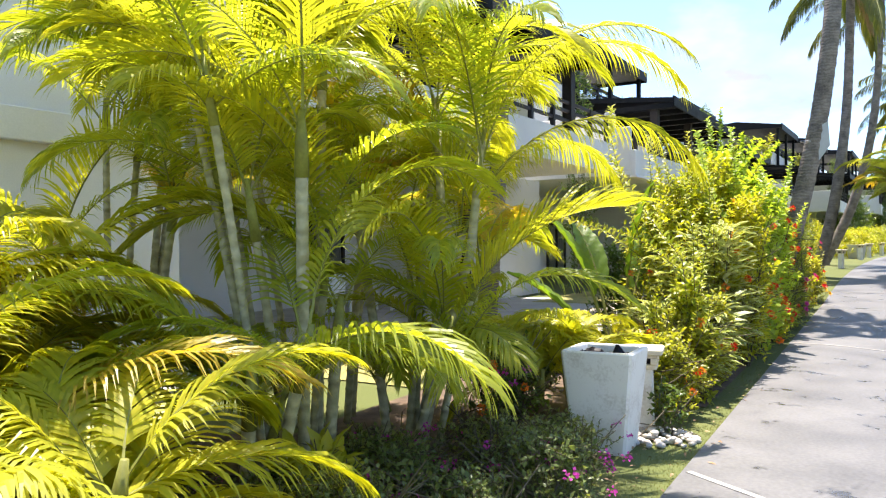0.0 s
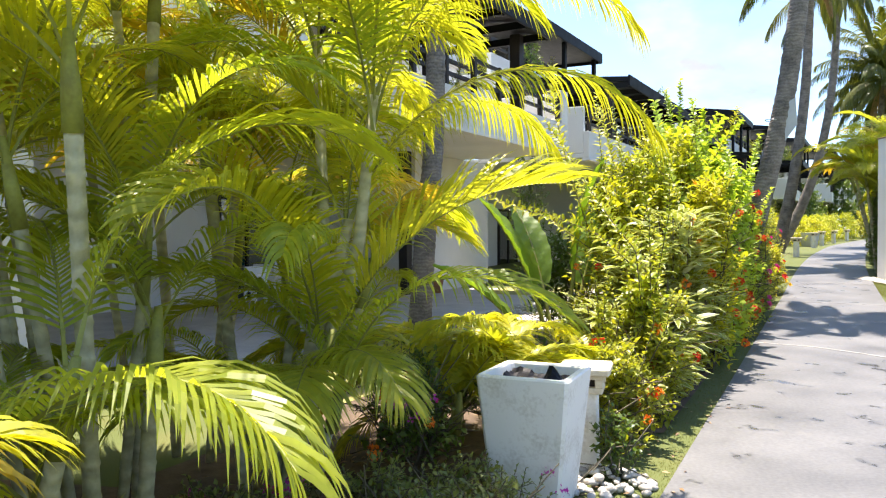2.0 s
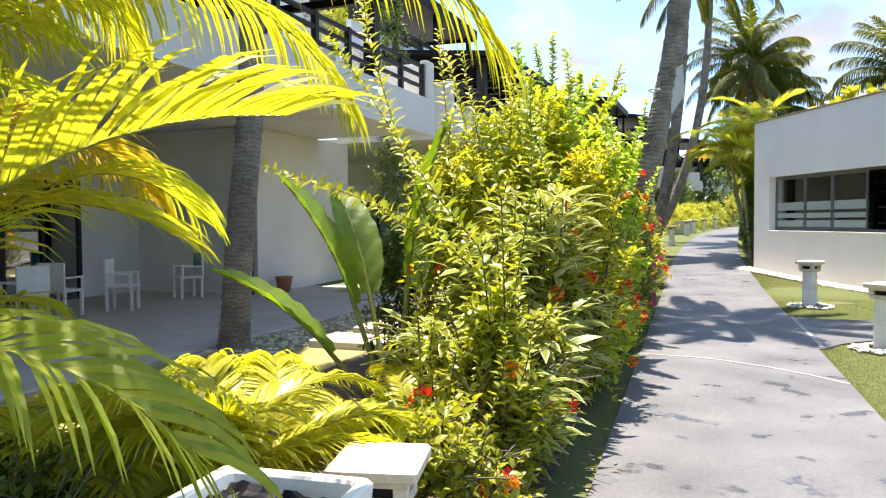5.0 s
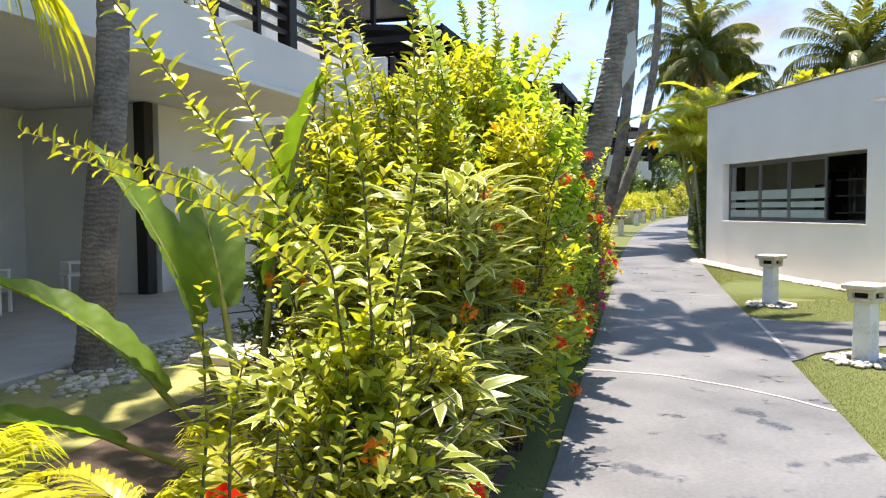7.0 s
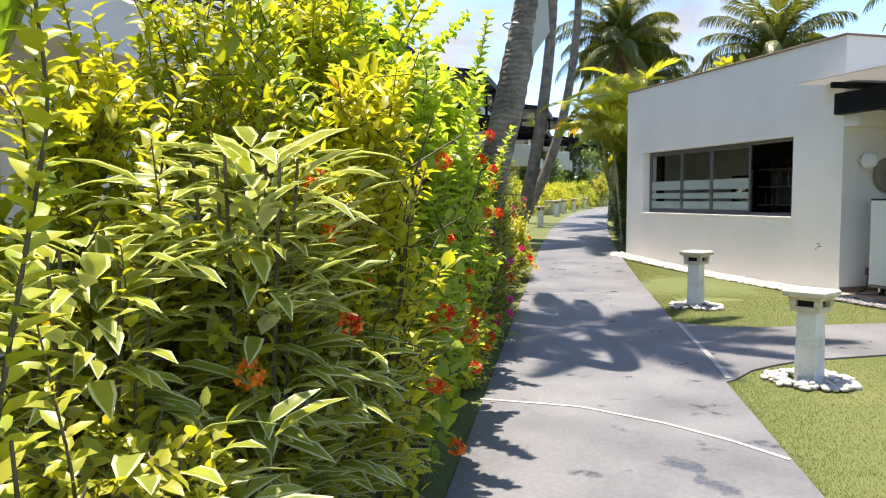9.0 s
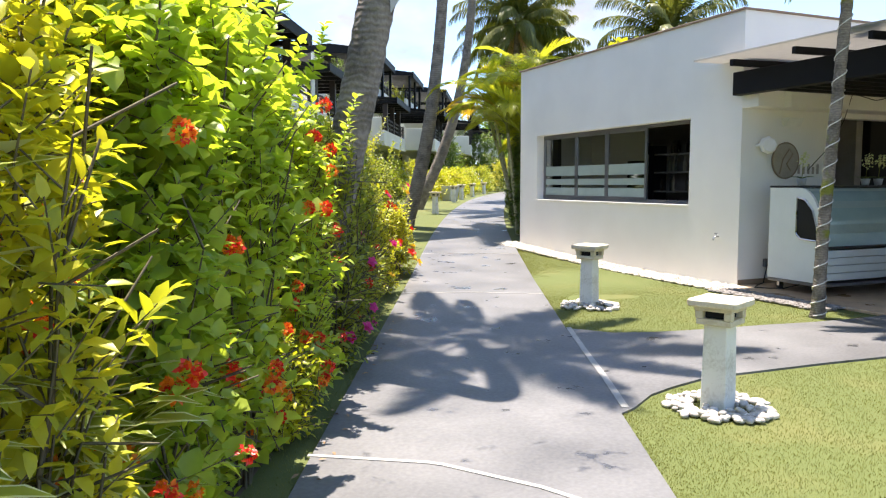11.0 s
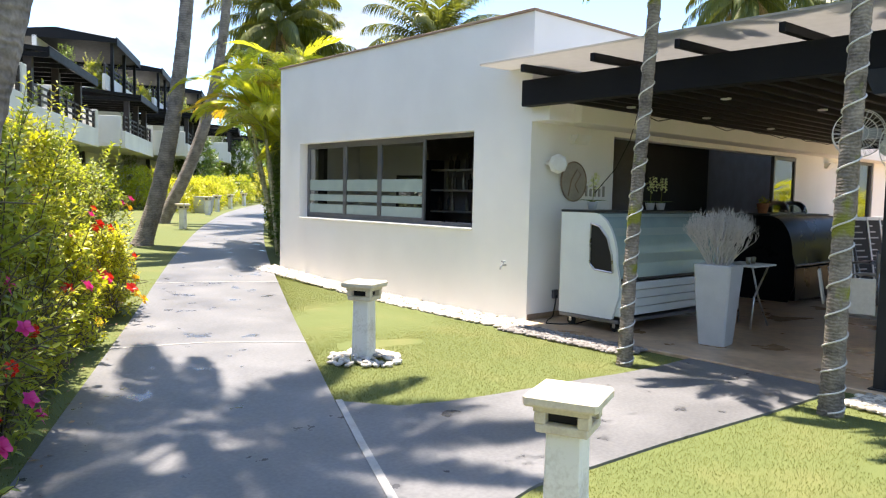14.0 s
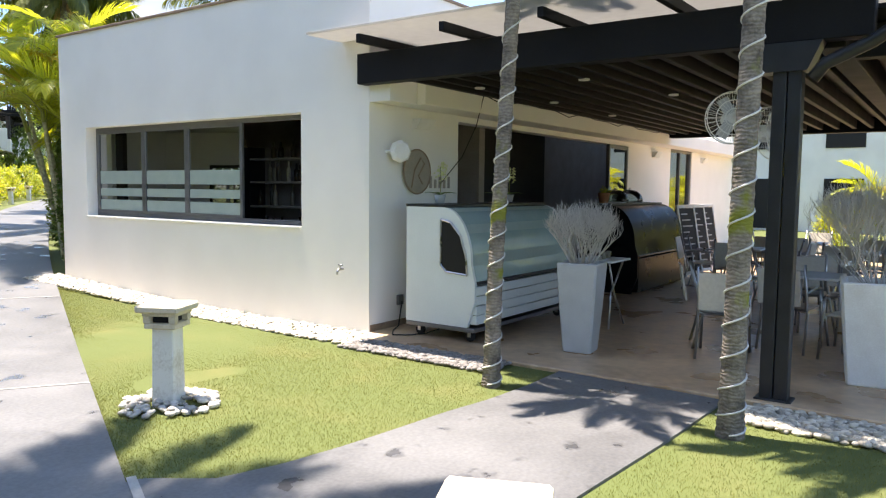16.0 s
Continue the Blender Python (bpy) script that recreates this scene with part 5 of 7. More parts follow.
spec += [(10.3, -2.25, 2.5, 0.75, 0.7, "lime", 0.085, 0.44, 640, ((FL_ORANGE, 3), (FL_YELLOW, 2))),
         (11.2, -2.1, 2.8, 0.8, 0.75, "lime", 0.10, 0.44, 820, ((FL_RED, 8), (FL_ORANGE, 10))),
         (12.3, -2.15, 3.0, 0.85, 0.7, "lantana", 0.095, 0.76, 640, ((FL_RED, 12), (FL_ORANGE, 14), (FL_YELLOW, 3))),
         (11.6, -1.68, 1.25, 0.7, 0.42, "lantana", 0.085, 0.6, 400, ((FL_ORANGE, 6), (FL_CRIMSON, 8))),
         (13.4, -2.0, 2.8, 0.85, 0.75, "lantana", 0.095, 0.78, 560, ((FL_CRIMSON, 34), (FL_ORANGE, 56))),
         (12.9, -1.52, 0.62, 0.5, 0.32, "lime", 0.05, 0.55, 420, ((FL_ORANGE, 3),)),
         (12.7, -1.75, 1.5, 0.6, 0.35, "lantana", 0.08, 0.6, 300, ((FL_ORANGE, 16), (FL_CRIMSON, 10)))]
spec += [(14.2, -2.05, 2.35, 0.7, 0.65, "lantana", 0.09, 0.76, 380, ((FL_CRIMSON, 26), (FL_ORANGE, 42))),
         (13.9, -1.62, 1.3, 0.6, 0.36, "lantana", 0.09, 0.58, 380, ((FL_CRIMSON, 6), (FL_ORANGE, 12))),
         (15.3, -2.5, 1.9, 0.75, 0.45, "mid", 0.085, 0.45, 480, ((FL_CRIMSON, 8), (FL_ORANGE, 6))),
         (15.4, -1.75, 1.35, 0.6, 0.42, "mid", 0.075, 0.42, 460, ((FL_PINK, 2), (FL_CRIMSON, 3))),
         (16.4, -2.1, 2.2, 0.8, 0.6, "mid", 0.08, 0.38, 620, ((FL_CRIMSON, 5), (FL_PINK, 2))),
         (14.7, -1.55, 0.6, 0.45, 0.28, "lime", 0.06, 0.55, 380, ((FL_CRIMSON, 3),))]
spec += [(17.3, -2.1, 2.3, 0.8, 0.62, "mid", 0.075, 0.36, 640, ((FL_PINK, 3), (FL_YELLOW, 2))),
         (18.3, -2.05, 2.35, 0.8, 0.58, "green", 0.075, 0.38, 660, ((FL_PINK, 3), (FL_YELLOW, 3))),
         (19.3, -2.0, 2.3, 0.75, 0.55, "mid", 0.07, 0.38, 620, ((FL_PINK, 2), (FL_RED, 3), (FL_YELLOW, 2))),
         (20.3, -1.95, 2.0, 0.7, 0.52, "mid", 0.07, 0.4, 520, ((FL_RED, 4), (FL_ORANGE, 4))),
         (17.6, -1.65, 0.8, 0.7, 0.34, "mid", 0.065, 0.5, 380, ((FL_PINK, 3),)),
         (13.5, -1.52, 1.9, 0.45, 0.3, "lantana", 0.09, 0.6, 300, ((FL_CRIMSON, 5), (FL_ORANGE, 6)))]
spec += [(14.8, -1.5, 1.15, 0.5, 0.3, "mid", 0.085, 0.42, 260, ((FL_CRIMSON, 3), (FL_PINK, 2))),
         (15.8, -1.52, 1.5, 0.55, 0.32, "mid", 0.08, 0.38, 300, ((FL_PINK, 3),)),
         (16.9, -1.55, 1.5, 0.6, 0.32, "green", 0.075, 0.42, 360, ((FL_PINK, 3), (FL_YELLOW, 2))),
         (18.6, -1.55, 1.2, 0.6, 0.32, "lime", 0.07, 0.42, 340, ((FL_PINK, 2), (FL_RED, 3))),
         (10.6, -3.3, 1.5, 0.7, 0.5, "deep", 0.09, 0.45, 300, ()),
         (13.0, -3.1, 2.0, 0.9, 0.5, "deep", 0.09, 0.45, 360, ())]
spec += [(10.2, -1.5, 2.2, 0.5, 0.34, "lime", 0.085, 0.45, 300, ((FL_ORANGE, 3),)),
         (11.2, -1.5, 2.3, 0.55, 0.36, "lantana", 0.095, 0.78, 300, ((FL_ORANGE, 16), (FL_CRIMSON, 12))),
         (12.2, -1.52, 2.5, 0.55, 0.36, "lantana", 0.095, 0.78, 320, ((FL_ORANGE, 22), (FL_CRIMSON, 16)))]
spec += [(21.3, -1.85, 1.9, 0.75, 0.5, "mid", 0.07, 0.42, 520, ((FL_YELLOW, 5), (FL_PINK, 4))),
         (20.6, -1.5, 1.1, 0.6, 0.34, "lime", 0.06, 0.5, 360, ((FL_RED, 4), (FL_YELLOW, 4)))]
spec += [(14.5, -1.42, 2.0, 0.5, 0.3, "mid", 0.085, 0.42, 170, ((FL_CRIMSON, 4),)),
         (15.6, -1.45, 1.9, 0.5, 0.3, "mid", 0.085, 0.38, 170, ((FL_PINK, 2),))]
spec += [(15.2, -3.1, 1.9, 0.9, 0.5, "deep", 0.09, 0.45, 360, ()),
         (17.4, -3.0, 1.7, 0.9, 0.5, "deep", 0.08, 0.45, 360, ())]
LAB = {"mid": "open green shrub with fine leaves and bare stems in the hedge", "lantana": "rough leaved lantana bush covered in red and orange flower heads",
       "green": "leafy green flowering shrub with red and orange blooms in the hedge", "lime": "tall lime green shrub with glossy leaves in the hedge",
       "deep": "dark green shrub at the back of the hedge"}
SHOOTS = {9.55: [[(-0.2, 0.1, 1.4), (-0.8, 0.2, 2.2), (-1.3, 0.2, 2.8), (-1.6, 0.1, 3.1)], [(-0.2, 0.0, 1.3), (-0.9, 0.4, 1.75), (-1.6, 0.8, 1.95)], [(0.1, 0.0, 1.8), (0.0, 0.1, 2.5), (-0.2, 0.1, 3.1)]],
          10.3: [[(0.0, 0.1, 1.6), (-0.2, 0.2, 2.4), (-0.5, 0.25, 3.0)]],
          11.2: [[(0.2, 0.2, 1.8), (0.1, 0.3, 2.6), (-0.25, 0.3, 3.2)], [(-0.3, 0.3, 1.6), (-0.9, 0.5, 2.4), (-1.5, 0.5, 3.0)]],
          }
SHOOTS.update({
          12.3: [[(0.1, 0.0, 2.0), (0.15, 0.05, 2.9), (0.15, 0.05, 3.75)], [(-0.2, 0.1, 2.2), (-0.25, 0.1, 3.1), (-0.4, 0.15, 3.5)], [(0.4, -0.1, 2.2), (0.7, -0.25, 2.9), (1.1, -0.45, 3.3)]],
          13.4: [[(0.0, 0.0, 2.2), (0.2, -0.2, 2.9), (0.5, -0.5, 3.3)], [(-0.2, 0.1, 2.2), (-0.3, 0.0, 3.0), (-0.2, 0.0, 3.4)]],
          14.3: [[(0.0, 0.1, 2.0), (0.2, 0.1, 2.6), (0.4, 0.0, 3.0)]]})
for k, (s, d, h, rx, ry, mt, lf, wd, tw, bl) in enumerate(spec):
    x, y = at(s, d)
    shrub("hedge_shrub", LAB[mt], "shrub", x, y, h, rx, ry, math.degrees(math.atan2(UY, UX)), tw, M[mt], lf, wd, 0.26, 9, 200 + k, 0.06, 10, bl, True,
          shoots=SHOOTS.get(s, ()) if h > 1.6 else (), sprigs=7 if h > 1.6 else 3, group=HEDGE)


shrub("hedge_shrub", "sprawling lime green shrub with long arching leafy shoots", "shrub", 2.58, 7.72, 1.2, 0.32, 0.28, 0, 130, M["lime"], 0.085, 0.5, 0.26, 9, 290, 0.1, 8, ((FL_ORANGE, 4),), True,
      shoots=[[(0, 0, 0.6), (-0.13, -0.15, 1.45), (-0.35, -0.25, 1.68), (-0.55, -0.35, 1.92), (-0.8, -0.45, 2.27), (-0.98, -0.5, 2.5)],
              [(-0.1, -0.05, 1.3), (-0.45, -0.1, 1.6), (-1.0, -0.15, 1.82)], [(0.05, 0.0, 0.9), (0.0, -0.1, 1.7), (-0.1, -0.1, 2.3)], [(0.1, 0.1, 1.0), (0.25, 0.1, 1.8), (0.2, 0.0, 2.5)]], group=HEDGE)


def striped_plant(x, y, h, n, seed):
    """A tuft of long narrow leaves, green with cream edges."""
    rg = np.random.RandomState(seed)
    s = thing("variegated_plant", "tuft of narrow green leaves with cream edges in the hedge", "plant", on_ground(x, y), group="variegated plants in the hedge")
    az = rg.uniform(0, 6.28, n)
    z = rg.uniform(0.25, 1.0, n) * h
    wide = 0.16 + 0.22 * z / h
    P = np.stack([wide * np.cos(az) * rg.rand(n), wide * np.sin(az) * rg.rand(n), z], 1)
    D = np.stack([np.cos(az), np.sin(az), rg.uniform(0.1, 1.2, n)], 1)
    N = np.tile([[0, 0, 1.0]], (n, 1)) + rg.normal(0, 0.2, (n, 3))
    ln = rg.uniform(0.15, 0.25, n)
    v, t = leaves(P - [[0, 0, 0.003]], D, N, ln * 1.0, ln * 0.30, True, 0.1, 0.45)
    part("edge", tri_mesh("edge", v, t, M["cream"]), None, s, "cream leaf margins", kind="stuff")
    v, t = leaves(P, D, N, ln * 0.97, ln * 0.21, True, 0.1, 0.45)
    part("foliage", tri_mesh("foliage", v, t, M["mid"]), None, s, kind="stuff")
    bb = Build()
    for k in range(6):
        a = k * 1.05
        bb.tube([(0.05 * math.cos(a), 0.05 * math.sin(a), -0.02), (0.12 * math.cos(a), 0.12 * math.sin(a), h * 0.5), (0.18 * math.cos(a), 0.18 * math.sin(a), h * 0.98)], [0.012, 0.01, 0.006], 5)
    part("stem", bb, M["twig"], s)


for k, (s, d, h, n) in enumerate(((8.3, -2.15, 0.95, 300), (8.9, -2.0, 1.5, 420), (8.7, -1.72, 1.0, 260), (9.4, -1.72, 1.8, 480), (10.0, -1.8, 1.7, 340), (9.9, -1.62, 1.1, 260), (8.2, -1.66, 0.7, 170), (10.7, -1.66, 1.0, 300))):
    striped_plant(*at(s, d), h, n, 300 + k)


def banana(x, y, specs, seed):
    """Broad paddle leaves on long stalks. specs: azimuth, stalk lean, stalk length, blade length, blade width, arch."""
    p = thing("banana_plant", "banana-like plant with broad glossy paddle leaves", "plant", on_ground(x, y))
    for az, lean, st, ln, wd, arch in specs:
        rot = pose(0, 0, 0, 0, 0, az)
        pts, th = [Vector((0, 0, 0))], radians(lean)
        for i in range(6):
            pts.append(pts[-1] + Vector((math.sin(th), 0, math.cos(th))) * st / 6)
        base = pts[-1]
        vs, fs = [], []
        n, m = 18, 6
        c = base.copy()
        mid = [c.copy()]
        for i in range(n + 1):
            t = i / n
            a = th + radians(arch) * t
            T = Vector((math.sin(a), 0, math.cos(a)))
            N = Vector((-math.cos(a), 0, math.sin(a)))
            w = wd * 0.5 * max(0.02, math.sin(math.pi * min(1, 0.06 + 0.92 * t)) ** 0.55)
            for j in range(-m, m + 1):
                q = j / m
                rip = 0.012 * math.sin(i * 2.1 + j)
                vs.append(c + Vector((0, 1, 0)) * q * w + N * (abs(q) * w * 0.35 + rip))
            c = c + T * ln / n
            mid.append(c.copy())
        k = 2 * m + 1
        fs = [(i * k + j, i * k + j + 1, (i + 1) * k + j + 1, (i + 1) * k + j) for i in range(n) for j in range(k - 1)]
        bl = part("leaf", Build().add([rot @ v for v in vs], fs), M["banana"], p, smooth=True)
        part("stalk", Build().tube([rot @ v for v in pts] + [rot @ v for v in mid[2:-2:3]], [0.02] * len(pts) + [0.012] * len(mid[2:-2:3]), 6), M["stem_green"], bl, smooth=True)
    return p


banana(2.2, 9.3, ((168, 40, 0.75, 1.15, 0.40, 30), (160, 18, 1.0, 1.2, 0.42, 26), (185, 62, 0.75, 1.1, 0.30, 40), (40, 20, 1.1, 1.2, 0.42, 26), (350, 6, 1.2, 1.25, 0.42, 20), (110, 22, 1.1, 1.1, 0.38, 30)), 1)

# fallen leaves on soil and path edge
rg = np.random.RandomState(77)
n = 900
sd = np.stack([rg.uniform(2.5, 20, n), rg.uniform(-2.4, -1.1, n)], 1)
sd[:420] = np.stack([rg.uniform(2.0, 6.5, 420), rg.uniform(-4.0, -1.6, 420)], 1)
xy = np.array([at(a, c) for a, c in sd])
P = np.column_stack([xy, gzs(xy) + 0.03])
az = rg.uniform(0, 6.28, n)
v, t = leaves(P, np.stack([np.cos(az), np.sin(az), rg.normal(0, 0.1, n)], 1), np.tile([[0, 0, 1.0]], (n, 1)) + rg.normal(0, 0.2, (n, 3)), rg.uniform(0.03, 0.08, n), 0.022, False, 0.2, 0.1)
tagged(new("fallen_leaves", tri_mesh("fallen_leaves", v, t, M["litter"])), "dry brown fallen leaves on soil and path edge", "leaves", kind="stuff")


# ---- bollards, planters, pebbles ----
def pebble_meshes(mat, r):
    out = []
    for k in range(4):
        rgp = random.Random(k + 5)
        bb = Build()
        rings, sides = 4, 7
        vs = [(0, 0, -0.6 * r)]
        for i in range(1, rings):
            a = -math.pi / 2 + math.pi * i / rings
            for j in range(sides):
                an = 2 * math.pi * j / sides
                q = r * rgp.uniform(0.88, 1.1)
                vs.append((q * 1.25 * math.cos(a) * math.cos(an), q * 0.9 * math.cos(a) * math.sin(an), q * 0.6 * math.sin(a)))
        vs.append((0, 0, 0.6 * r))
        fs = [(0, 1 + (j + 1) % sides, 1 + j) for j in range(sides)]
        for i in range(rings - 2):
            for j in range(sides):
                a, c = 1 + i * sides, 1 + (i + 1) * sides
                fs.append((a + j, a + (j + 1) % sides, c + (j + 1) % sides, c + j))
        a = 1 + (rings - 2) * sides
        fs += [(a + j, a + (j + 1) % sides, len(vs) - 1) for j in range(sides)]
        bb.add(vs, fs)
        out.append(bb.mesh("pebble", mat, True))
    return out


PEB = pebble_meshes(M["pebble"], 0.042)


def pebble_ring(x, y, r0, r1, n, seed, ztop=0.02):
    rgp = random.Random(seed)
    p = thing("pebble_bed", "ring of smooth white pebbles round the bollard foot", "pebbles", on_ground(x, y, 0.0), group="pebble beds")
    for k in range(n):
        a, r = rgp.uniform(0, 6.28), r0 + (r1 - r0) * math.sqrt(rgp.random())
        z = 0.018 + 0.06 * max(0.0, 1 - (r - r0) / (r1 - r0)) * rgp.random()
        part("pebble", PEB[rgp.randrange(4)], None, p, m=pose(r * math.cos(a), r * math.sin(a), z, rgp.uniform(-20, 20), rgp.uniform(-20, 20), rgp.uniform(0, 360)) @ Matrix.Scale(rgp.uniform(0.5, 1.0), 4))
    return p


def bollard(x, y, rz, h=0.80, worn=False):
    p = thing("bollard_light", "white painted masonry bollard light with a cream stone cap", "bollard", on_ground(x, y, 0, rz), group="bollard lights along the path")
    w0, w1 = 0.094, 0.084
    hp = h - 0.19
    bb = Build()
    vs = []
    for z, w in ((-0.05, w0), (hp, w1)):
        c = 0.008
        vs += [(-w + c, -w, z), (w - c, -w, z), (w, -w + c, z), (w, w - c, z), (w - c, w, z), (-w + c, w, z), (-w, w - c, z), (-w, -w + c, z)]
    bb.add(vs, [(i, (i + 1) % 8, 8 + (i + 1) % 8, 8 + i) for i in range(8)] + [tuple(range(8, 16))])
    part("post", bb, M["worn_white"], p)
    part("head", Build().box(-0.125, 0.125, -0.125, 0.125, hp + 0.002, hp + 0.045, 0.006)
         .box(-0.13, -0.075, -0.13, -0.075, hp + 0.0455, hp + 0.1, 0.005).box(0.075, 0.13, -0.13, -0.075, hp + 0.0455, hp + 0.1, 0.005)
         .box(-0.13, -0.075, 0.075, 0.13, hp + 0.0455, hp + 0.1, 0.005).box(0.075, 0.13, 0.075, 0.13, hp + 0.0455, hp + 0.1, 0.005)
         .box(-0.135, 0.135, -0.135, 0.135, hp + 0.1005, hp + 0.128, 0.005), M["cap_stone"], p, "cream stone head with lamp slots")
    # shade inside the slots is a black block
    part("lamp_core", Build().box(-0.08, 0.08, -0.08, 0.08, hp + 0.046, hp + 0.1, 0.004), M["shade_black"], p, "black block for the shaded recess of the lamp")
    part("cap", Build().box(-0.175, 0.175, -0.175, 0.175, hp + 0.129, hp + 0.185, 0.014), M["cap_stone"], p, "weathered cream stone slab")
    return p


bollard(8.21, 10.94, 18)
pebble_ring(8.21, 10.94, 0.10, 0.37, 160, 1)
bollard(10.12, 14.62, 22)
pebble_ring(10.12, 14.62, 0.10, 0.38, 150, 2)
bollard(1.74, 6.46, -20, 0.73)
pebble_ring(1.78, 6.15, 0.04, 0.32, 90, 3)
for s, d in ((21.3, -1.75), (35.5, -1.75), (44.0, -1.8), (47.5, -1.8), (52.0, -1.7), (58.0, -1.7)):
    bollard(*at(s, d), 30)


def tapered_planter(name, label, m, h, top, bot, mat, fill, wall=0.045):
    p = thing(name, label, "planter", m)
    bb = Build()
    c = 0.02
    def ring(w, z):
        return [(-w + c, -w, z), (w - c, -w, z), (w, -w + c, z), (w, w - c, z), (w - c, w, z), (-w + c, w, z), (-w, w - c, z), (-w, -w + c, z)]
    rows = [(bot * 0.97, 0.0), (bot, 0.015), (top * 0.5 + bot * 0.5, h * 0.5), (top - 0.004, h - 0.012), (top - 0.012, h), (top - wall, h), (top - wall - 0.006, h - 0.012), (top - wall - 0.02, h - 0.09)]
    vs = [q for w, z in rows for q in ring(w, z)]
    fs = [tuple(reversed(range(8)))]
    for r in range(len(rows) - 1):
        fs += [(r * 8 + i, r * 8 + (i + 1) % 8, (r + 1) * 8 + (i + 1) % 8, (r + 1) * 8 + i) for i in range(8)]
    bb.add(vs, fs)
    part("pot", bb, mat, p)
    w = top - wall - 0.02
    part("fill", Build().box(-w, w, -w, w, h - 0.16, h - 0.10, 0.01), fill, p, "dark filling below the rim")
    return p


wp = tapered_planter("white_planter", "white painted tapered square planter lined with black plastic", on_ground(1.29, 5.90, 0.0, -28), 0.80, 0.285, 0.205, M["worn_white"], M["cloth"])
bb = Build()
N = 18
for i in range(N + 1):
    for j in range(N + 1):
        x, y = lerp(-0.22, 0.22, i / N), lerp(-0.22, 0.22, j / N)
        edge = max(abs(x), abs(y)) / 0.22
        z = 0.685 + 0.045 * noise.noise(Vector((x * 9, y * 9, 1.7))) + 0.03 * abs(noise.noise(Vector((x * 21, y * 21, 4.1)))) + 0.05 * edge ** 4
        z += 0.12 * math.exp(-((x - 0.08) ** 2 + (y - 0.06) ** 2) / 0.0035)
        bb.v.append((x, y, z))
bb.f.extend([(i * (N + 1) + j, (i + 1) * (N + 1) + j, (i + 1) * (N + 1) + j + 1, i * (N + 1) + j + 1) for i in range(N) for j in range(N)])
part("liner", bb, M["cloth"], wp, "crumpled black plastic liner")
part("scrap", Build().box(-0.16, -0.08, -0.1, -0.06, 0.70, 0.73, 0.008, pose(0, 0, 0, 0, 0, 20)), M["yellow"], wp, "yellow scrap")
shrub("small_trailing_plant", "small grey-green trailing plant by the pedestal", "plant", 1.88, 6.25, 0.45, 0.16, 0.14, 0, 50, M["deep"], 0.045, 0.7, 0.12, 7, 160, 0.2, 3, (), False)


def strip_of_pebbles(name, label, m, x0, x1, y0, y1, n, r, mat, seed, shape=None):
    """A band of loose stones lying at random."""
    rgp = np.random.RandomState(seed)
    base = np.array([v.co[:] for v in PEB[0].vertices]) / 0.042 * r
    tris = []
    for pl in PEB[0].polygons:
        q = list(pl.vertices)
        tris += [(q[0], q[i], q[i + 1]) for i in range(1, len(q) - 1)]
    tris = np.array(tris)
    X, Y = rgp.uniform(x0, x1, n), rgp.uniform(y0, y1, n)
    a = rgp.uniform(0, 6.28, n)
    sc = rgp.uniform(0.55, 1.25, n)
    ca, sa = np.cos(a), np.sin(a)
    V = np.empty((n, len(base), 3))
    V[:, :, 0] = (base[None, :, 0] * ca[:, None] - base[None, :, 1] * sa[:, None]) * sc[:, None] + X[:, None]
    V[:, :, 1] = (base[None, :, 0] * sa[:, None] + base[None, :, 1] * ca[:, None]) * sc[:, None] + Y[:, None]
    wz = np.array([(m @ Vector((x, y, 0))) for x, y in zip(X, Y)])
    V[:, :, 2] = base[None, :, 2] * sc[:, None] + (gzs(wz[:, :2]) + 0.012 + rgp.uniform(0, 0.018, n))[:, None]
    T = (np.arange(n)[:, None, None] * len(base) + tris[None]).reshape(-1, 3)
    ob = new(name, tri_mesh(name, V.reshape(-1, 3), T, mat))
    ob.matrix_basis = m
    tagged(ob, label, "pebbles", kind="stuff")


strip_of_pebbles("wall_pebbles", "band of white pebbles along the foot of the bar wall", BAR, -0.62, -0.01, -0.25, 6.85, 4600, 0.027, M["pebble_lot"], 1)
# this stretch is coloured as if shaded
strip_of_pebbles("grey_gravel", "band of pebbles between lawn and patio, greyed for shade", BAR, -0.72, -0.27, -2.05, -0.2, 1500, 0.027, M["pebble_shaded"], 2)
strip_of_pebbles("patio_pebbles", "band of white pebbles along the patio edge", BAR, -0.80, -0.27, -7.5, -4.25, 2600, 0.028, M["pebble_lot"], 3)
strip_of_pebbles("villa_pebbles", "band of pale pebbles beside the villa terrace", VILLA, -9.0, 3.0, -1.3, -0.35, 1600, 0.04, M["pebble_lot"], 4)
for k in range(5):
    structure("trim_paver", Build().box(-7.6 + k * 1.15, -6.9 + k * 1.15, -2.4, -1.35, -0.12, 0.06, 0.015), M["terrace"], "pale square stepping slab in the villa garden", "paver", VILLA)

# ---- tall palms ----
# unseen upper trunk is bent so that the crown shades the path
coconut("tall leaning coconut palm with a grey ringed trunk", (6.1, 13.5), [(0, 0, 0), (0.13, -0.08, 1.2), (0.42, -0.24, 2.7), (0.68, -0.34, 4.2), (0.90, -0.30, 6.2), (1.25, 0.75, 8.6), (1.65, 2.4, 11.0)], 0.175, 0.12, 17, 1, scale=0.85)
coconut("tall slender coconut palm leaning over the lawn beside the path", (13.5, 26.9), [(0, 0, 0), (0.35, -0.3, 1.6), (0.62, -0.55, 3.6), (0.85, -0.75, 6.5), (0.95, -0.85, 11.0)], 0.22, 0.13, 18, 2)
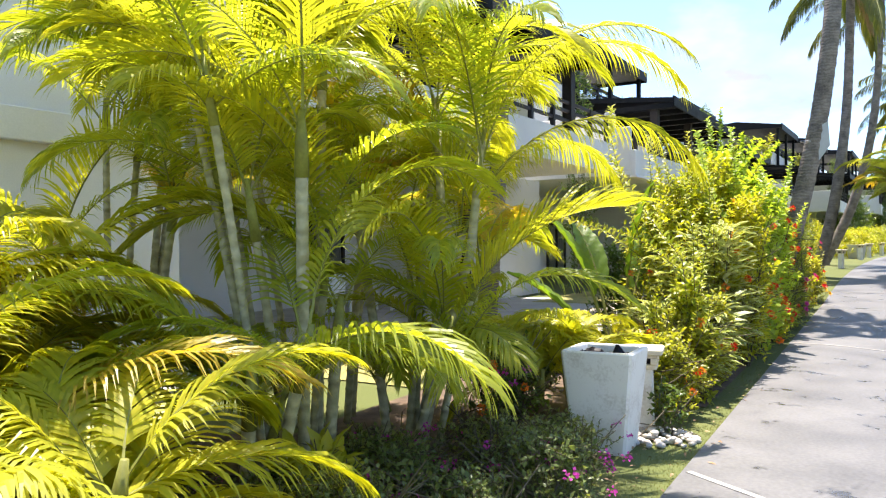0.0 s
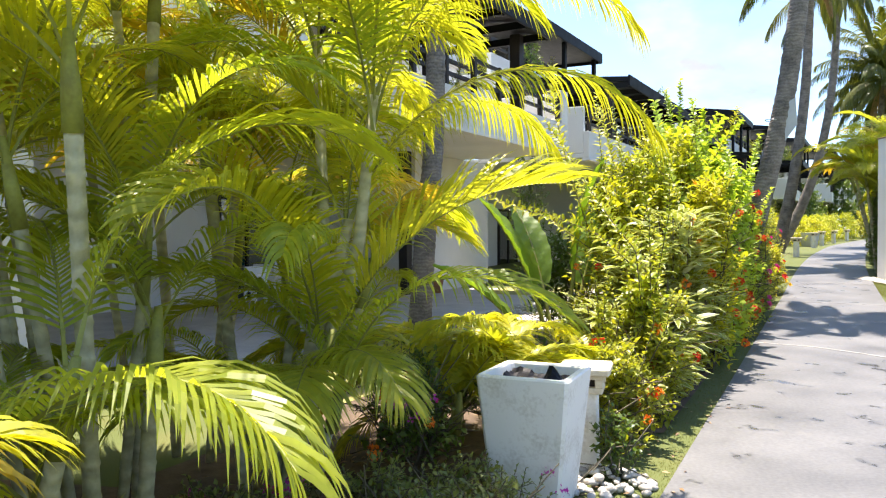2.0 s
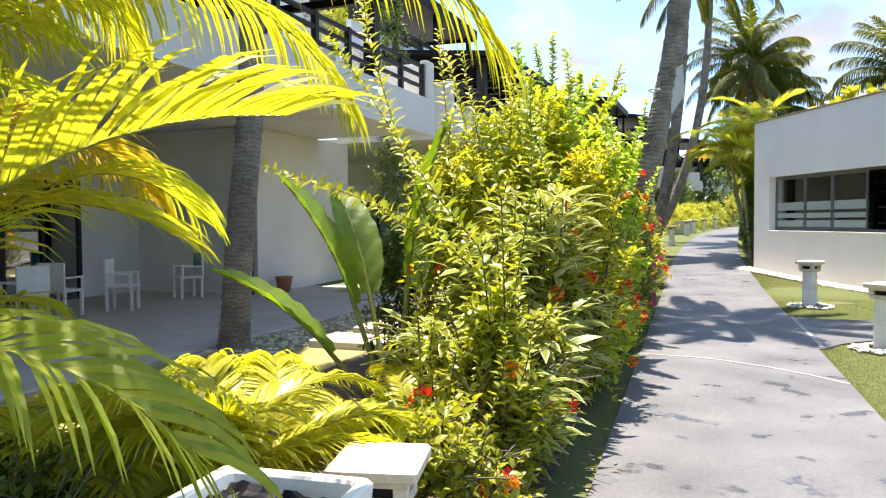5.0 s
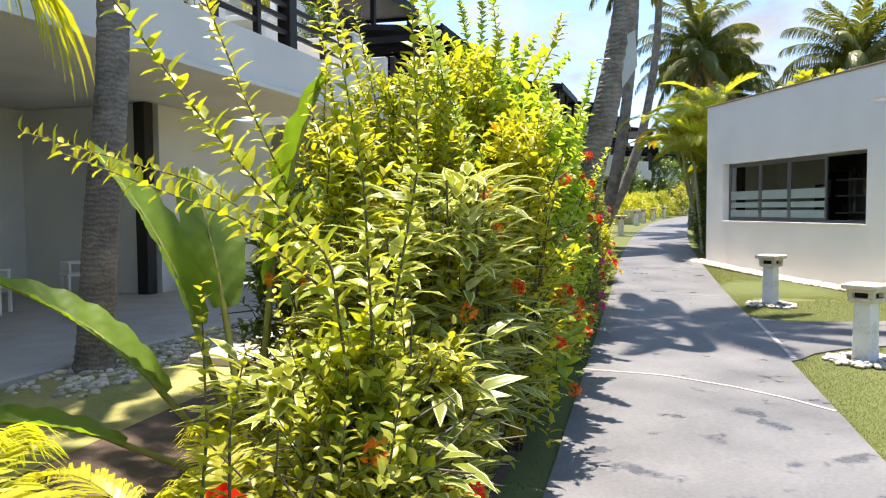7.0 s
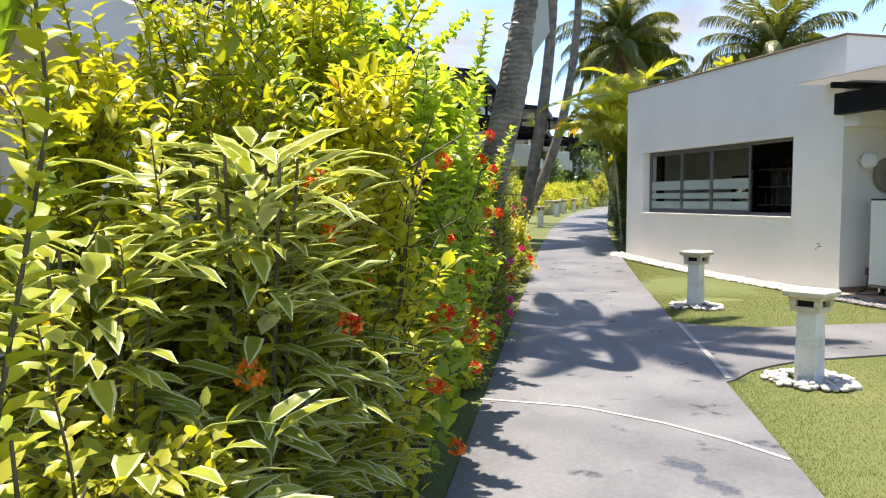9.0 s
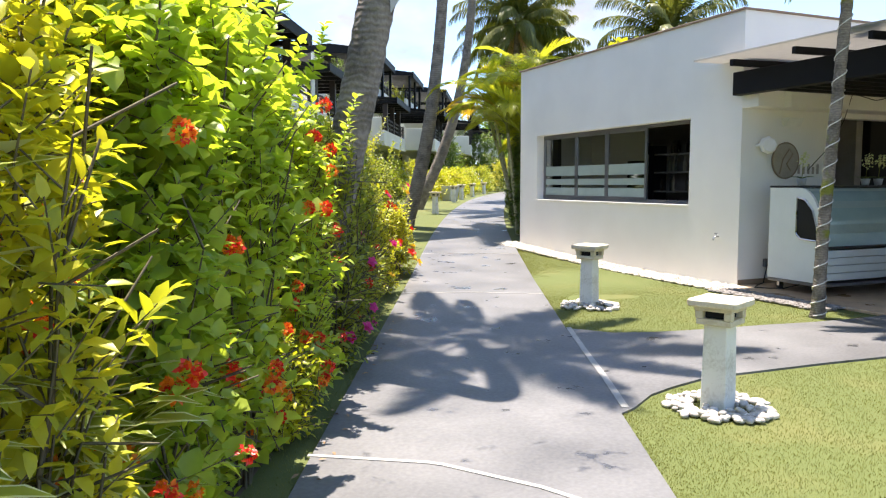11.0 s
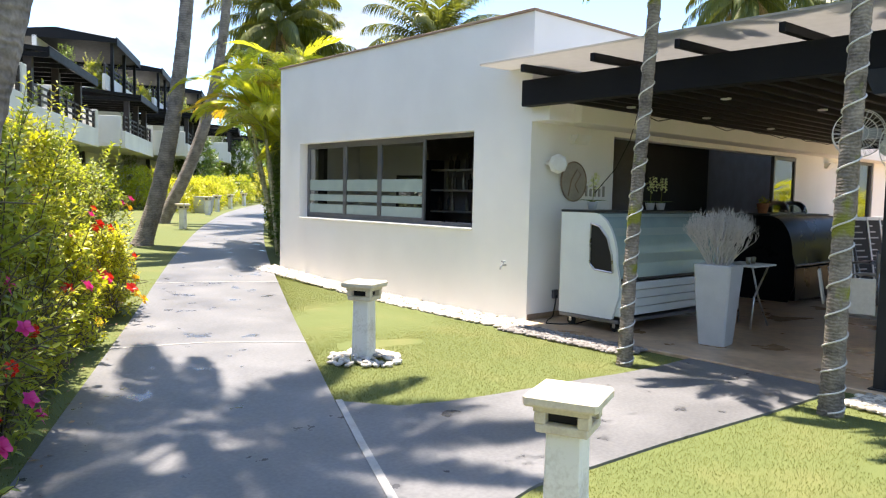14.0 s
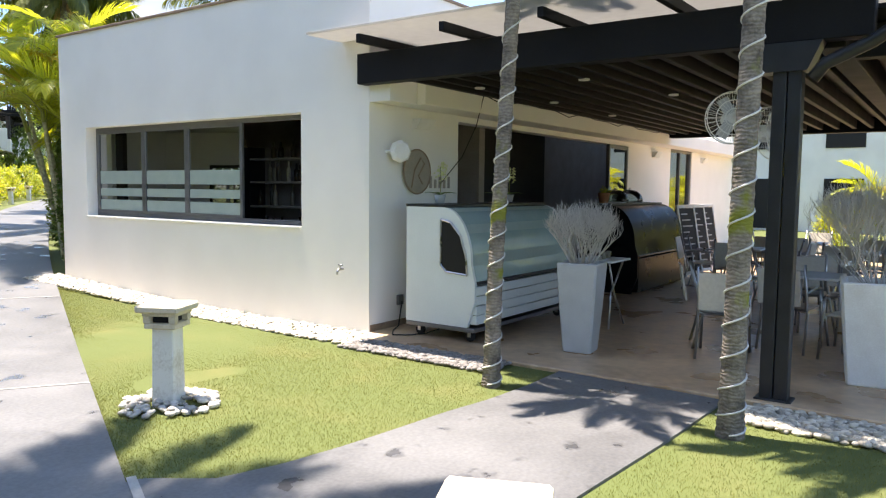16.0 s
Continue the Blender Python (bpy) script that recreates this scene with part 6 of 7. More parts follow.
coconut("tall slender coconut palm with a strongly leaning trunk beside the path", (17.4, 33.9), [(0, 0, 0), (0.8, -0.65, 2.2), (1.35, -1.1, 4.5), (1.7, -1.4, 7.5), (1.9, -1.5, 12.0)], 0.23, 0.13, 18, 3)
coconut("old coconut palm with a mottled grey trunk beside the villa balcony", (0.75, 13.0), [(0, 0, 0), (0.1, 0.02, 1.5), (0.25, 0.05, 3.2), (0.3, 0.05, 6.0), (0.32, 0.05, 10.4)], 0.18, 0.13, 14, 4, scale=0.8)
coconut("slim young palm wound with white fairy lights beside the patio", (11.95, 12.73), [(0, 0, 0), (0.02, -0.02, 1.2), (0.10, -0.06, 2.6), (0.20, -0.10, 4.2)], 0.068, 0.06, 13, 5, LITTLE, 0.62, 0, True, "young palms by the patio")
coconut("slim young palm wound with white fairy lights at the lawn edge", (11.68, 10.74), [(0, 0, 0), (0.01, -0.01, 1.4), (0.08, -0.03, 3.0), (0.18, -0.05, 4.8)], 0.08, 0.07, 13, 6, LITTLE, 0.75, 0, True, "young palms by the patio")
for k, (x, y, h, lx, ly) in enumerate(((24.0, 37.0, 8.5, 0.5, 0.2), (27.5, 39.0, 7.5, -0.3, 0.2), (37.0, 21.0, 10.5, -0.4, 0.3), (41.0, 18.0, 9.0, 0.2, 0.3),
                                       (26.0, 29.0, 7.0, 0.2, 0.2), (46.0, 24.0, 11.0, 0.5, 0.1))):
    coconut("distant coconut palm with a full drooping crown behind the buildings", (x, y), [(0, 0, 0), (lx * 0.4, ly * 0.4, h * 0.35), (lx * 0.8, ly * 0.8, h * 0.7), (lx, ly, h)], 0.19, 0.13, 40, 20 + k, pool=COCO_FAR, dry=5)
# ---- planting beyond the bar ----
for k, (s, d, h) in enumerate(((26.9, 1.42, 2.9), (28.2, 1.35, 3.2), (29.6, 1.3, 3.1), (31.2, 1.3, 3.0), (33.0, 1.4, 2.6))):
    x, y = at(s, d)
    shrub("tall_hedge_bush", "tall dense dark green clipped hedge beside the path", "hedge", x, y, h, 0.95, 0.5, 59, 1100, M["deep"], 0.11, 0.6, 0.3, 8, 400 + k, 0.02, 8, (), False, hole=0.75, group="tall hedge beyond the bar")
areca("bright feathery palm rising behind the tall hedge", 16.3, 24.6, [2.6, 3.1, 2.2, 3.4, 2.0], 71, 0.5, 0.12, (6, 7), yellow=0.1, scale=1.3)
areca("bright feathery palm by the corner of the bar", 15.3, 23.4, [2.2, 1.9, 2.7], 73, 0.4, 0.12, (6, 7), yellow=0.05, scale=1.1)
areca("orange tinged feathery palm behind the bar roof", 19.5, 27.0, [3.6, 3.0, 4.0, 2.6], 75, 0.5, 0.12, (6, 7), yellow=0.25, scale=1.3)
shrub("sea_grape_tree", "sea grape tree with large round leaves above the bar roof", "tree", 19.0, 23.6, 5.4, 2.0, 1.6, 0, 340, M["green"], 0.24, 0.95, 0.5, 6, 430, 0.55, 6, (), True, curl=0.05)
for k, (s, d, h, r) in enumerate(((47, -3.4, 1.5, 1.8), (50, -3.0, 1.6, 1.8), (53.5, -3.2, 1.7, 2.0), (57, -3.0, 1.7, 2.0), (50, -6.2, 2.0, 2.4), (55, -6.4, 2.2, 2.6), (61, -2.6, 1.9, 2.4), (66, -1.0, 2.6, 2.8), (70, 2.0, 3.2, 3.0), (66, 4.5, 3.6, 3.0), (60, 4.2, 3.2, 2.4), (54, 4.0, 3.0, 2.4), (48, 3.6, 3.0, 2.2), (42, 3.0, 2.8, 2.0), (37.5, 2.6, 2.8, 1.6))):
    x, y = at(s, d)
    shrub("garden_bush", "rounded light green garden bush beyond the lawn", "bush", x, y, h, r, r * 0.75, 59, 520, M["lime" if d < -2 else "green"], 0.14, 0.5, 0.4, 8, 450 + k, 0.03, 6, (), False, hole=0.7, group="garden bushes at the end of the path")
for k, (s, d, h) in enumerate(((63, -5.5, 4.2), (69, -3.4, 4.6), (74, -0.5, 5.2), (72, 5.5, 5.6))):
    x, y = at(s, d)
    shrub("garden_tree", "dense dark green leafy tree closing the end of the path", "tree", x, y, h, 3.0, 2.2, 59, 620, M["deep"], 0.24, 0.5, 0.6, 8, 480 + k, 0.03, 6, (), False, hole=0.6, group="trees at the end of the path")
for k, (s, d) in enumerate(((45.8, -2.2),)):
    m = on_ground(*at(s, d), 0, 20)
    tapered_planter("grey_pot", "grey square pot standing beside the path", m, 0.75, 0.36, 0.28, M["grey_planter"], M["soil"])
rgb = np.random.RandomState(9)
for k in range(26):
    a = k / 26 * 2 * math.pi + rgb.uniform(-0.06, 0.06)
    rr = rgb.uniform(88, 105)
    x, y = 20 + rr * math.cos(a), 25 + rr * math.sin(a)
    shrub("far_tree", "distant broad leaved tree on the skyline", "tree", x, y, rgb.uniform(8, 12), 9.0, 7.0, math.degrees(a) + 90, 600, M["deep"], 1.0, 0.7, 1.6, 7, 500 + k, 0.03, 6, (), False, hole=0.3, group="far trees")

# vines and terrace plants on the villas
for k, (x0, x1, y, z, low, top, ty) in enumerate(ROW[:6]):
    spots = [(x1 + 0.75, y + 1.4, 0.1, 7.2, 0.75, 0.7, 620)]
    spots += [(lerp(x0 + 1.2, x1 - 0.8, q / 4), y + ty + 1.0, 6.15 + z, (1.3, 1.0, 1.5, 1.1, 1.7)[q], 1.15, 0.55, 230) for q in range(5)]
    spots += [(low[1] - 1.5, y + 1.3, 3.65 + z, 1.1, 0.8, 0.6, 200)] if k < 2 else []
    for j, (x, yy, zz, h, rx, ry, tw) in enumerate(spots):
        w = VILLA @ Vector((x, yy, 0))
        vine = j == 0
        shrub("terrace_vine" if vine else "terrace_plant", "dense green climbing vine between two villas" if vine else "light green bushy plant on the villa terrace", "vine" if vine else "plant",
              w.x, w.y, h, rx, ry, 57, tw, M["deep" if vine else "mid"], 0.1, 0.5, 0.35, 8, 600 + 10 * k + j, 0.02, 6, ((FL_RED, 3),) if j == 3 else (), False,
              lift=zz - (gz(w.x, w.y) if not vine else 0.0), group="villa vines" if vine else "villa terrace plants", sprigs=0 if vine else 4)
# ---- lawn blades ----
rg = np.random.RandomState(3)
n = 300000
sd = np.stack([rg.uniform(8.5, 25.5, n), 0.76 + rg.uniform(0, 1, n) ** 1.3 * 4.6], 1)
xy = np.array([at(a, c) for a, c in sd])
nx, fx = np.array(NEAR), np.array(FAR)
ny = np.interp(xy[:, 0], nx[:, 0], nx[:, 1])
fy = np.interp(xy[:, 0], fx[:, 0], fx[:, 1])
edge_y = 11.20 + (xy[:, 0] - 7.66) * (13.56 - 11.20) / (9.03 - 7.66)
fy = np.where(xy[:, 0] < 9.03, edge_y, fy)
rel = xy - np.array([13.2, 14.9])
bx = rel @ np.array([0.995, -0.0995])
by = rel @ np.array([0.0995, 0.995])
keep = ~((xy[:, 0] > 7.66) & (xy[:, 1] > ny - 0.02) & (xy[:, 1] < fy + 0.02)) & (bx < np.where((by > -2.1) | (by < -4.2), -0.68, -0.3))
keep &= np.array([noise.noise(Vector((x * 0.9, y * 0.9, 0))) > -0.6 for x, y in xy])
xy = xy[keep]
strip = np.array([at(a, c) for a, c in zip(rg.uniform(4, 24, 9000), rg.uniform(-1.55, -1.23, 9000))])
strip2 = np.array([at(a, c) for a, c in zip(rg.uniform(0, 8, 9000), rg.uniform(-2.2, -1.23, 9000))])
xy = np.concatenate([xy, strip, strip2])
n = len(xy)
P = np.column_stack([xy, gzs(xy)])
az = rg.uniform(0, 6.28, n)
D = np.stack([0.55 * np.cos(az), 0.55 * np.sin(az), np.ones(n)], 1)
S = np.stack([-np.sin(az), np.cos(az), np.zeros(n)], 1)
ln = rg.uniform(0.009, 0.018, n)[:, None]
V = np.empty((n, 3, 3))
V[:, 0], V[:, 1], V[:, 2] = P - S * 0.0022, P + S * 0.0022, P + D * ln
tagged(new("lawn_grass", tri_mesh("lawn_grass", V.reshape(-1, 3), np.arange(n * 3).reshape(-1, 3), M["grass"])), "short sunlit green grass blades with bare tan patches", "grass", kind="stuff")


# ---- patio: counters, furniture, wall fixtures ----
def curved_case(name, label, m, length, depth, h, side_mat, glass_rows, wheels, front_mat):
    """A wheeled serving display with a rounded front. Local x along it, front towards -y."""
    c = thing(name, label, "display counter", m)
    z0 = 0.17 if wheels else 0.0
    prof = [(0.0, z0), (0.0, h), (-depth * 0.55, h)]
    for i in range(1, 9):
        a = i / 8 * math.pi / 2
        prof.append((-depth * 0.55 - depth * 0.40 * math.sin(a), h - 0.62 * (1 - math.cos(a))))
    prof += [(-depth, h - 0.80), (-depth, z0 + 0.28), (-depth * 0.9, z0)]
    for x in (0.0, length - 0.04):
        part("side_panel", Build().prism(prof, x, x + 0.04), side_mat, c)
    if wheels:
        win = [(-depth * 0.52, h - 0.13), (-depth * 0.66, h - 0.16), (-depth * 0.80, h - 0.30), (-depth * 0.88, h - 0.52), (-depth * 0.90, h - 0.72), (-depth * 0.60, h - 0.70), (-depth * 0.52, h - 0.62)]
        # opaque black sheet paints the unlit inside of the display
        part("side_window", Build().prism(win, -0.006, -0.001), M["shade_black"], c, "side window as a black sheet for the unlit inside")
        rim = Build()
        for i in range(len(win)):
            a, b2 = win[i], win[(i + 1) % len(win)]
            rim.tube([(-0.008, a[0], a[1]), (-0.008, b2[0], b2[1])], 0.012, 6)
        part("window_rim", rim, M["steel"], c)
    part("back_panel", Build().box(0.041, length - 0.041, -0.02, 0.0, z0, h - 0.03, 0.004), side_mat, c)
    part("top_board", Build().box(-0.005, length + 0.005, -depth * 0.57, 0.01, h + 0.001, h + 0.03, 0.006), M["black_metal"], c, "dark top board")
    b = Build()
    seg = prof[2:12]
    vs = [(x, y, z) for y, z in seg for x in (0.041, length - 0.041)]
    b.add(vs, [(2 * i, 2 * i + 1, 2 * i + 3, 2 * i + 2) for i in range(len(seg) - 1)])
    part("front_glass", b, front_mat, c, "curved front glass", smooth=True)
    for f0, f1 in glass_rows:
        i0 = int(f0 * (len(seg) - 1))
        (ya, za), (yb, zb) = seg[i0], seg[min(i0 + 1, len(seg) - 1)]
        part("front_stripe", Build().add([(0.05, ya - 0.005, za), (length - 0.05, ya - 0.005, za), (length - 0.05, yb - 0.005, zb), (0.05, yb - 0.005, zb)], [(0, 1, 2, 3)]), M["frost"], c, "pale frosted stripe on the glass")
    zb = h - 0.80
    part("front_ledge", Build().box(0.041, length - 0.041, -depth - 0.012, -depth * 0.6, zb - 0.02, zb + 0.012, 0.006), M["black_metal"], c)
    n = 4 if wheels else 1
    for k in range(n):
        za, zc = z0 + 0.03 + (zb - z0 - 0.07) * k / n, z0 + 0.03 + (zb - z0 - 0.07) * (k + 1) / n
        part("front_panel", Build().box(0.041, length - 0.041, -depth - 0.004, -depth * 0.85, za + 0.004, zc - 0.004, 0.006), side_mat, c)
    if wheels:
        part("chassis", Build().box(0.0, length, -depth, 0.0, 0.12, 0.165, 0.006), M["alu"], c)
        for x in (0.12, length - 0.12):
            for y in (-0.12, -depth + 0.12):
                w = part("castor", Build().lathe([(0.055, -0.02), (0.06, -0.015), (0.06, 0.015), (0.055, 0.02)], 14, pose(x, y, 0.06, 0, 90, 0)), M["rubber"], c, smooth=True)
                part("fork", Build().box(x - 0.035, x - 0.025, y - 0.02, y + 0.02, 0.05, 0.12, 0.003).box(x + 0.025, x + 0.035, y - 0.02, y + 0.02, 0.05, 0.12, 0.003), M["steel"], w)
    return c


FL = 0.033
curved_case("gelato_case", "white wheeled ice cream display with curved striped glass", BAR @ pose(0.16, -0.42, FL), 2.35, 0.92, 1.46, M["case_white"], ((0.15, 0), (0.5, 0), (0.8, 0)), True, M["case_glass"])
curved_case("black_counter", "glossy black curved serving counter on the patio", BAR @ pose(4.95, -0.30, FL), 2.4, 1.05, 1.42, M["case_black"], (), False, M["case_black"])


def branch_coral(parent, h, r, n, seed, z0):
    """A bush of bare whitened twigs that fork again and again."""
    rg = random.Random(seed)
    segs = []
    def grow(p, d, ln, rad, lev):
        e = p + d * ln
        q = (e.z - z0) / h
        lim = r * max(0.12, math.sin(math.pi * min(1, max(0.06, 0.12 + 0.80 * q)))) * rg.uniform(0.75, 1.25)
        out = math.hypot(e.x, e.y)
        if out > lim:
            k = 0.35 + 0.65 * lim / out
            e = Vector((e.x * k, e.y * k, e.z + 0.35 * (out - lim)))
            d = (e - p).normalized()
        if e.z > z0 + h * rg.uniform(0.75, 1.12) * (1 - 0.35 * (out / r) ** 2):
            return
        segs.append((tuple(p), tuple(e), rad))
        if lev:
            for _ in range(3 if lev > 1 else 2):
                nd = (d + Vector((rg.uniform(-0.65, 0.65), rg.uniform(-0.65, 0.65), rg.uniform(0.05, 0.5)))).normalized()
                grow(e, nd, ln * rg.uniform(0.62, 0.85), rad * 0.7, lev - 1)
    for k in range(n):
        a = rg.uniform(0, 6.28)
        d = Vector((r * math.cos(a), r * math.sin(a), h * 0.75)).normalized()
        d = (d + Vector((rg.uniform(-0.4, 0.4), rg.uniform(-0.4, 0.4), rg.uniform(0, 0.5)))).normalized()
        grow(Vector((0.05 * math.cos(a), 0.05 * math.sin(a), z0)), d, h * 0.24, 0.0075, 4)
    v, t = tubes(segs)
    part("branchwork", tri_mesh("branchwork", v, t, M["coral"]), None, parent, "whitened dry twigs", kind="stuff")


gp = tapered_planter("grey_planter", "tall tapered grey planter with a whitened twig bush", BAR @ pose(0.62, -2.36, FL, 0, 0, 8), 0.92, 0.215, 0.15, M["grey_planter"], M["pebble"])
branch_coral(gp, 1.0, 0.40, 34, 3, 0.80)
bp = tapered_planter("cream_planter", "large tapered cream planter with a tall whitened twig bush", BAR @ pose(1.0, -4.98, FL, 0, 0, 8), 0.90, 0.30, 0.22, M["white_paint"], M["pebble"])
branch_coral(bp, 1.35, 0.66, 34, 5, 0.78)


def table(m, w=0.7, label="square white cafe table with steel legs on the patio"):
    t = thing("cafe_table", label, "table", m, "cafe tables")
    part("tabletop", Build().box(-w / 2, w / 2, -w / 2, w / 2, 0.715, 0.745, 0.012), M["white_paint"], t)
    for sx in (-1, 1):
        for sy in (-1, 1):
            part("leg", Build().tube([(sx * w * 0.22, sy * w * 0.22, 0.714), (sx * w * 0.40, sy * w * 0.40, 0.0)], 0.014, 8), M["steel"], t, smooth=True)
    return t


def chair_build(m):
    c = thing("cafe_chair", "aluminium framed cafe chair with cream sling seat and back", "chair", m, "cafe chairs on the patio")
    part("seat", Build().box(-0.22, 0.22, -0.22, 0.20, 0.44, 0.465, 0.01), M["sling"], c)
    part("backrest", Build().box(-0.21, 0.21, 0.20, 0.222, 0.50, 0.88, 0.008, Matrix.Translation((0, 0.10, 0.05)) @ Matrix.Rotation(radians(-10), 4, "X")), M["sling"], c)
    for sx in (-1, 1):
        part("leg", Build().tube([(sx * 0.225, -0.21, 0.64), (sx * 0.232, -0.22, 0.44), (sx * 0.24, -0.25, 0.0)], 0.014, 8), M["steel"], c, smooth=True)
        part("leg", Build().tube([(sx * 0.225, 0.36, 0.93), (sx * 0.225, 0.24, 0.46), (sx * 0.23, 0.22, 0.40), (sx * 0.235, 0.32, 0.0)], 0.014, 8), M["steel"], c, smooth=True)
        part("armrest", Build().tube([(sx * 0.225, -0.21, 0.64), (sx * 0.24, -0.05, 0.665), (sx * 0.235, 0.15, 0.66), (sx * 0.225, 0.29, 0.63)], 0.016, 8), M["steel"], c, smooth=True)
    part("seat_frame", Build().tube([(-0.225, -0.22, 0.45), (0.225, -0.22, 0.45)], 0.013, 8).tube([(-0.225, 0.22, 0.45), (0.225, 0.22, 0.45)], 0.013, 8), M["steel"], c)
    return c


chair0 = None
SETS = ((2.75, -4.15), (4.6, -4.0), (2.9, -6.0), (4.8, -5.8), (6.8, -4.2), (7.0, -6.2), (6.4, -2.6), (8.6, -3.2))
rgc = random.Random(8)
for k, (x, y) in enumerate(SETS):
    table(BAR @ pose(x, y, FL))
    for dx, dy, rz in ((-0.62, 0.05, 90), (0.62, -0.05, -90), (0.05, 0.62, 0), (-0.05, -0.62, 180)):
        if k == 0 and dy == 0.62:
            continue
        m = BAR @ pose(x + dx, y + dy, FL, 0, 0, rz + rgc.uniform(-14, 14))
        if chair0 is None:
            chair0 = chair_build(m)
        else:
            copy_thing(chair0, m)
for x, y, rz in ((1.3, -3.62, 100), (1.85, -4.75, 160), (1.75, -3.5, 20)):
    copy_thing(chair0, BAR @ pose(x, y, FL, 0, 0, rz))
side = thing("side_table", "small white folding side table with thin legs", "table", BAR @ pose(2.14, -1.94, FL))
part("tabletop", Build().box(-0.30, 0.30, -0.25, 0.25, 0.80, 0.825, 0.008), M["white_paint"], side)
for sx in (-1, 1):
    part("leg", Build().tube([(sx * 0.22, -0.18, 0.80), (-sx * 0.05, -0.14, 0.4), (-sx * 0.24, -0.2, 0.0)], 0.012, 6), M["steel"], side, smooth=True)
    part("leg", Build().tube([(sx * 0.22, 0.18, 0.80), (-sx * 0.05, 0.14, 0.4), (-sx * 0.24, 0.2, 0.0)], 0.012, 6), M["steel"], side, smooth=True)
for x in (-0.08, 0.06):
    g = thing("drinking_glass", "clear drinking glass on the side table", "glass", BAR @ pose(2.14 + x, -1.99, FL + 0.826), "glasses")
    part("cup", Build().lathe([(0.025, 0), (0.034, 0.09), (0.031, 0.09), (0.022, 0.008)], 10), M["bottle_clear"], g, smooth=True)


def orchid(x, y, z, seed):
    rg = np.random.RandomState(seed)
    p = thing("orchid_pot", "white orchid in a small pale pot on the counter", "plant", BAR @ pose(x, y, z), "orchids on the counter")
    part("pot", Build().lathe([(0.05, 0), (0.07, 0.1), (0.062, 0.1), (0.05, 0.07)], 12), M["grey_planter"], p, smooth=True)
    n = 7
    az = np.arange(n) * 2.4
    v, t = leaves(np.tile([[0, 0, 0.09]], (n, 1)), np.stack([np.cos(az), np.sin(az), np.full(n, 0.6)], 1), np.tile([[0, 0, 1.0]], (n, 1)), 0.20, 0.045, True, 0.2, 0.45)
    part("foliage", tri_mesh("foliage", v, t, M["deep"]), None, p)
    part("stem", Build().tube([(0, 0, 0.08), (0.02, 0, 0.25), (0.03, 0.02, 0.42)], 0.005, 5), M["stem_green"], p)
    fm = cluster_mesh("flower", M["cream"], 18, 0.08, seed)
    for k in range(4):
        part("flower", fm, None, p, m=pose(0.03 + 0.03 * math.cos(k * 2.1), 0.03 * math.sin(k * 2.1), 0.30 + 0.04 * k))


orchid(0.62, -0.55, FL + 1.492, 1)
orchid(1.95, -0.55, FL + 1.492, 2)
orchid(2.3, -0.5, FL + 1.492, 3)
tp = thing("terracotta_pot", "small terracotta pot with herbs on the counter", "pot", BAR @ pose(5.3, -0.6, FL + 1.452))
part("pot", Build().lathe([(0.07, 0), (0.10, 0.15), (0.105, 0.17), (0.09, 0.17), (0.08, 0.12)], 12), M["terracotta"], tp, smooth=True)
v, t = leaves(np.random.RandomState(2).normal(0, 0.035, (60, 3)) + [0, 0, 0.17], np.random.RandomState(3).normal(0, 0.5, (60, 3)) + [0, 0, 0.7], np.tile([[0, 0, 1.0]], (60, 1)), 0.06, 0.03, False)
part("foliage", tri_mesh("foliage", v, t, M["green"]), None, tp)
for x in (5.9, 6.6):
    dm = thing("cake_dome", "clear domed food cover on the black counter", "food cover", BAR @ pose(x, -0.55, FL + 1.452), "food covers")
    part("dome", Build().lathe([(0.24, 0.01), (0.24, 0.06), (0.20, 0.15), (0.12, 0.21), (0.02, 0.23)], 18), M["glass"], dm, smooth=True)
    part("tray", Build().lathe([(0.26, 0), (0.27, 0.012)], 18), M["steel"], dm, smooth=True)
    part("knob", Build().lathe([(0.012, 0.23), (0.02, 0.25), (0.012, 0.265)], 8), M["steel"], dm, smooth=True)

for k in range(3):
    bd = thing("menu_board", "white framed chalkboard menu leaning near the wall", "board", BAR @ pose(8.3 + k * 0.68, -1.28, FL, -11, 0, -16), "menu boards")
    part("board", Build().box(-0.25, 0.25, -0.012, 0.012, 0.10, 1.35, 0.004), M["chalkboard"], bd)
    part("surround", Build().box(-0.30, -0.251, -0.02, 0.02, 0.0, 1.42, 0.006).box(0.251, 0.30, -0.02, 0.02, 0.0, 1.42, 0.006)
         .box(-0.25, 0.25, -0.02, 0.02, 1.351, 1.42, 0.006).box(-0.25, 0.25, -0.02, 0.02, 0.04, 0.099, 0.006), M["white_paint"], bd, "white wooden surround")
    for j in range(9):
        part("chalk_line", Build().box(-0.19, 0.02 + 0.14 * ((j * 7) % 3) / 2, -0.0145, -0.0125, 1.22 - j * 0.12, 1.245 - j * 0.12, 0), M["chalk"], bd, "illegible line of chalk writing")

# round sign with raised rim and curved motif, and raised letters reduced to bars
sg = thing("wall_sign", "round grey metal sign with a curved line motif on the wall", "sign", BAR @ pose(0.86, -0.012, 1.90))
part("disc", Build().lathe([(0.265, 0.0), (0.275, 0.006), (0.275, 0.02), (0.255, 0.024)], 32, pose(0, 0, 0, 90, 0, 0)), M["sign_metal"], sg)
part("rim", Build().tube([(0.27 * math.cos(a), -0.024, 0.27 * math.sin(a)) for a in np.linspace(0, 2 * math.pi, 33)], 0.009, 6), M["brown_tile"], sg, smooth=True)
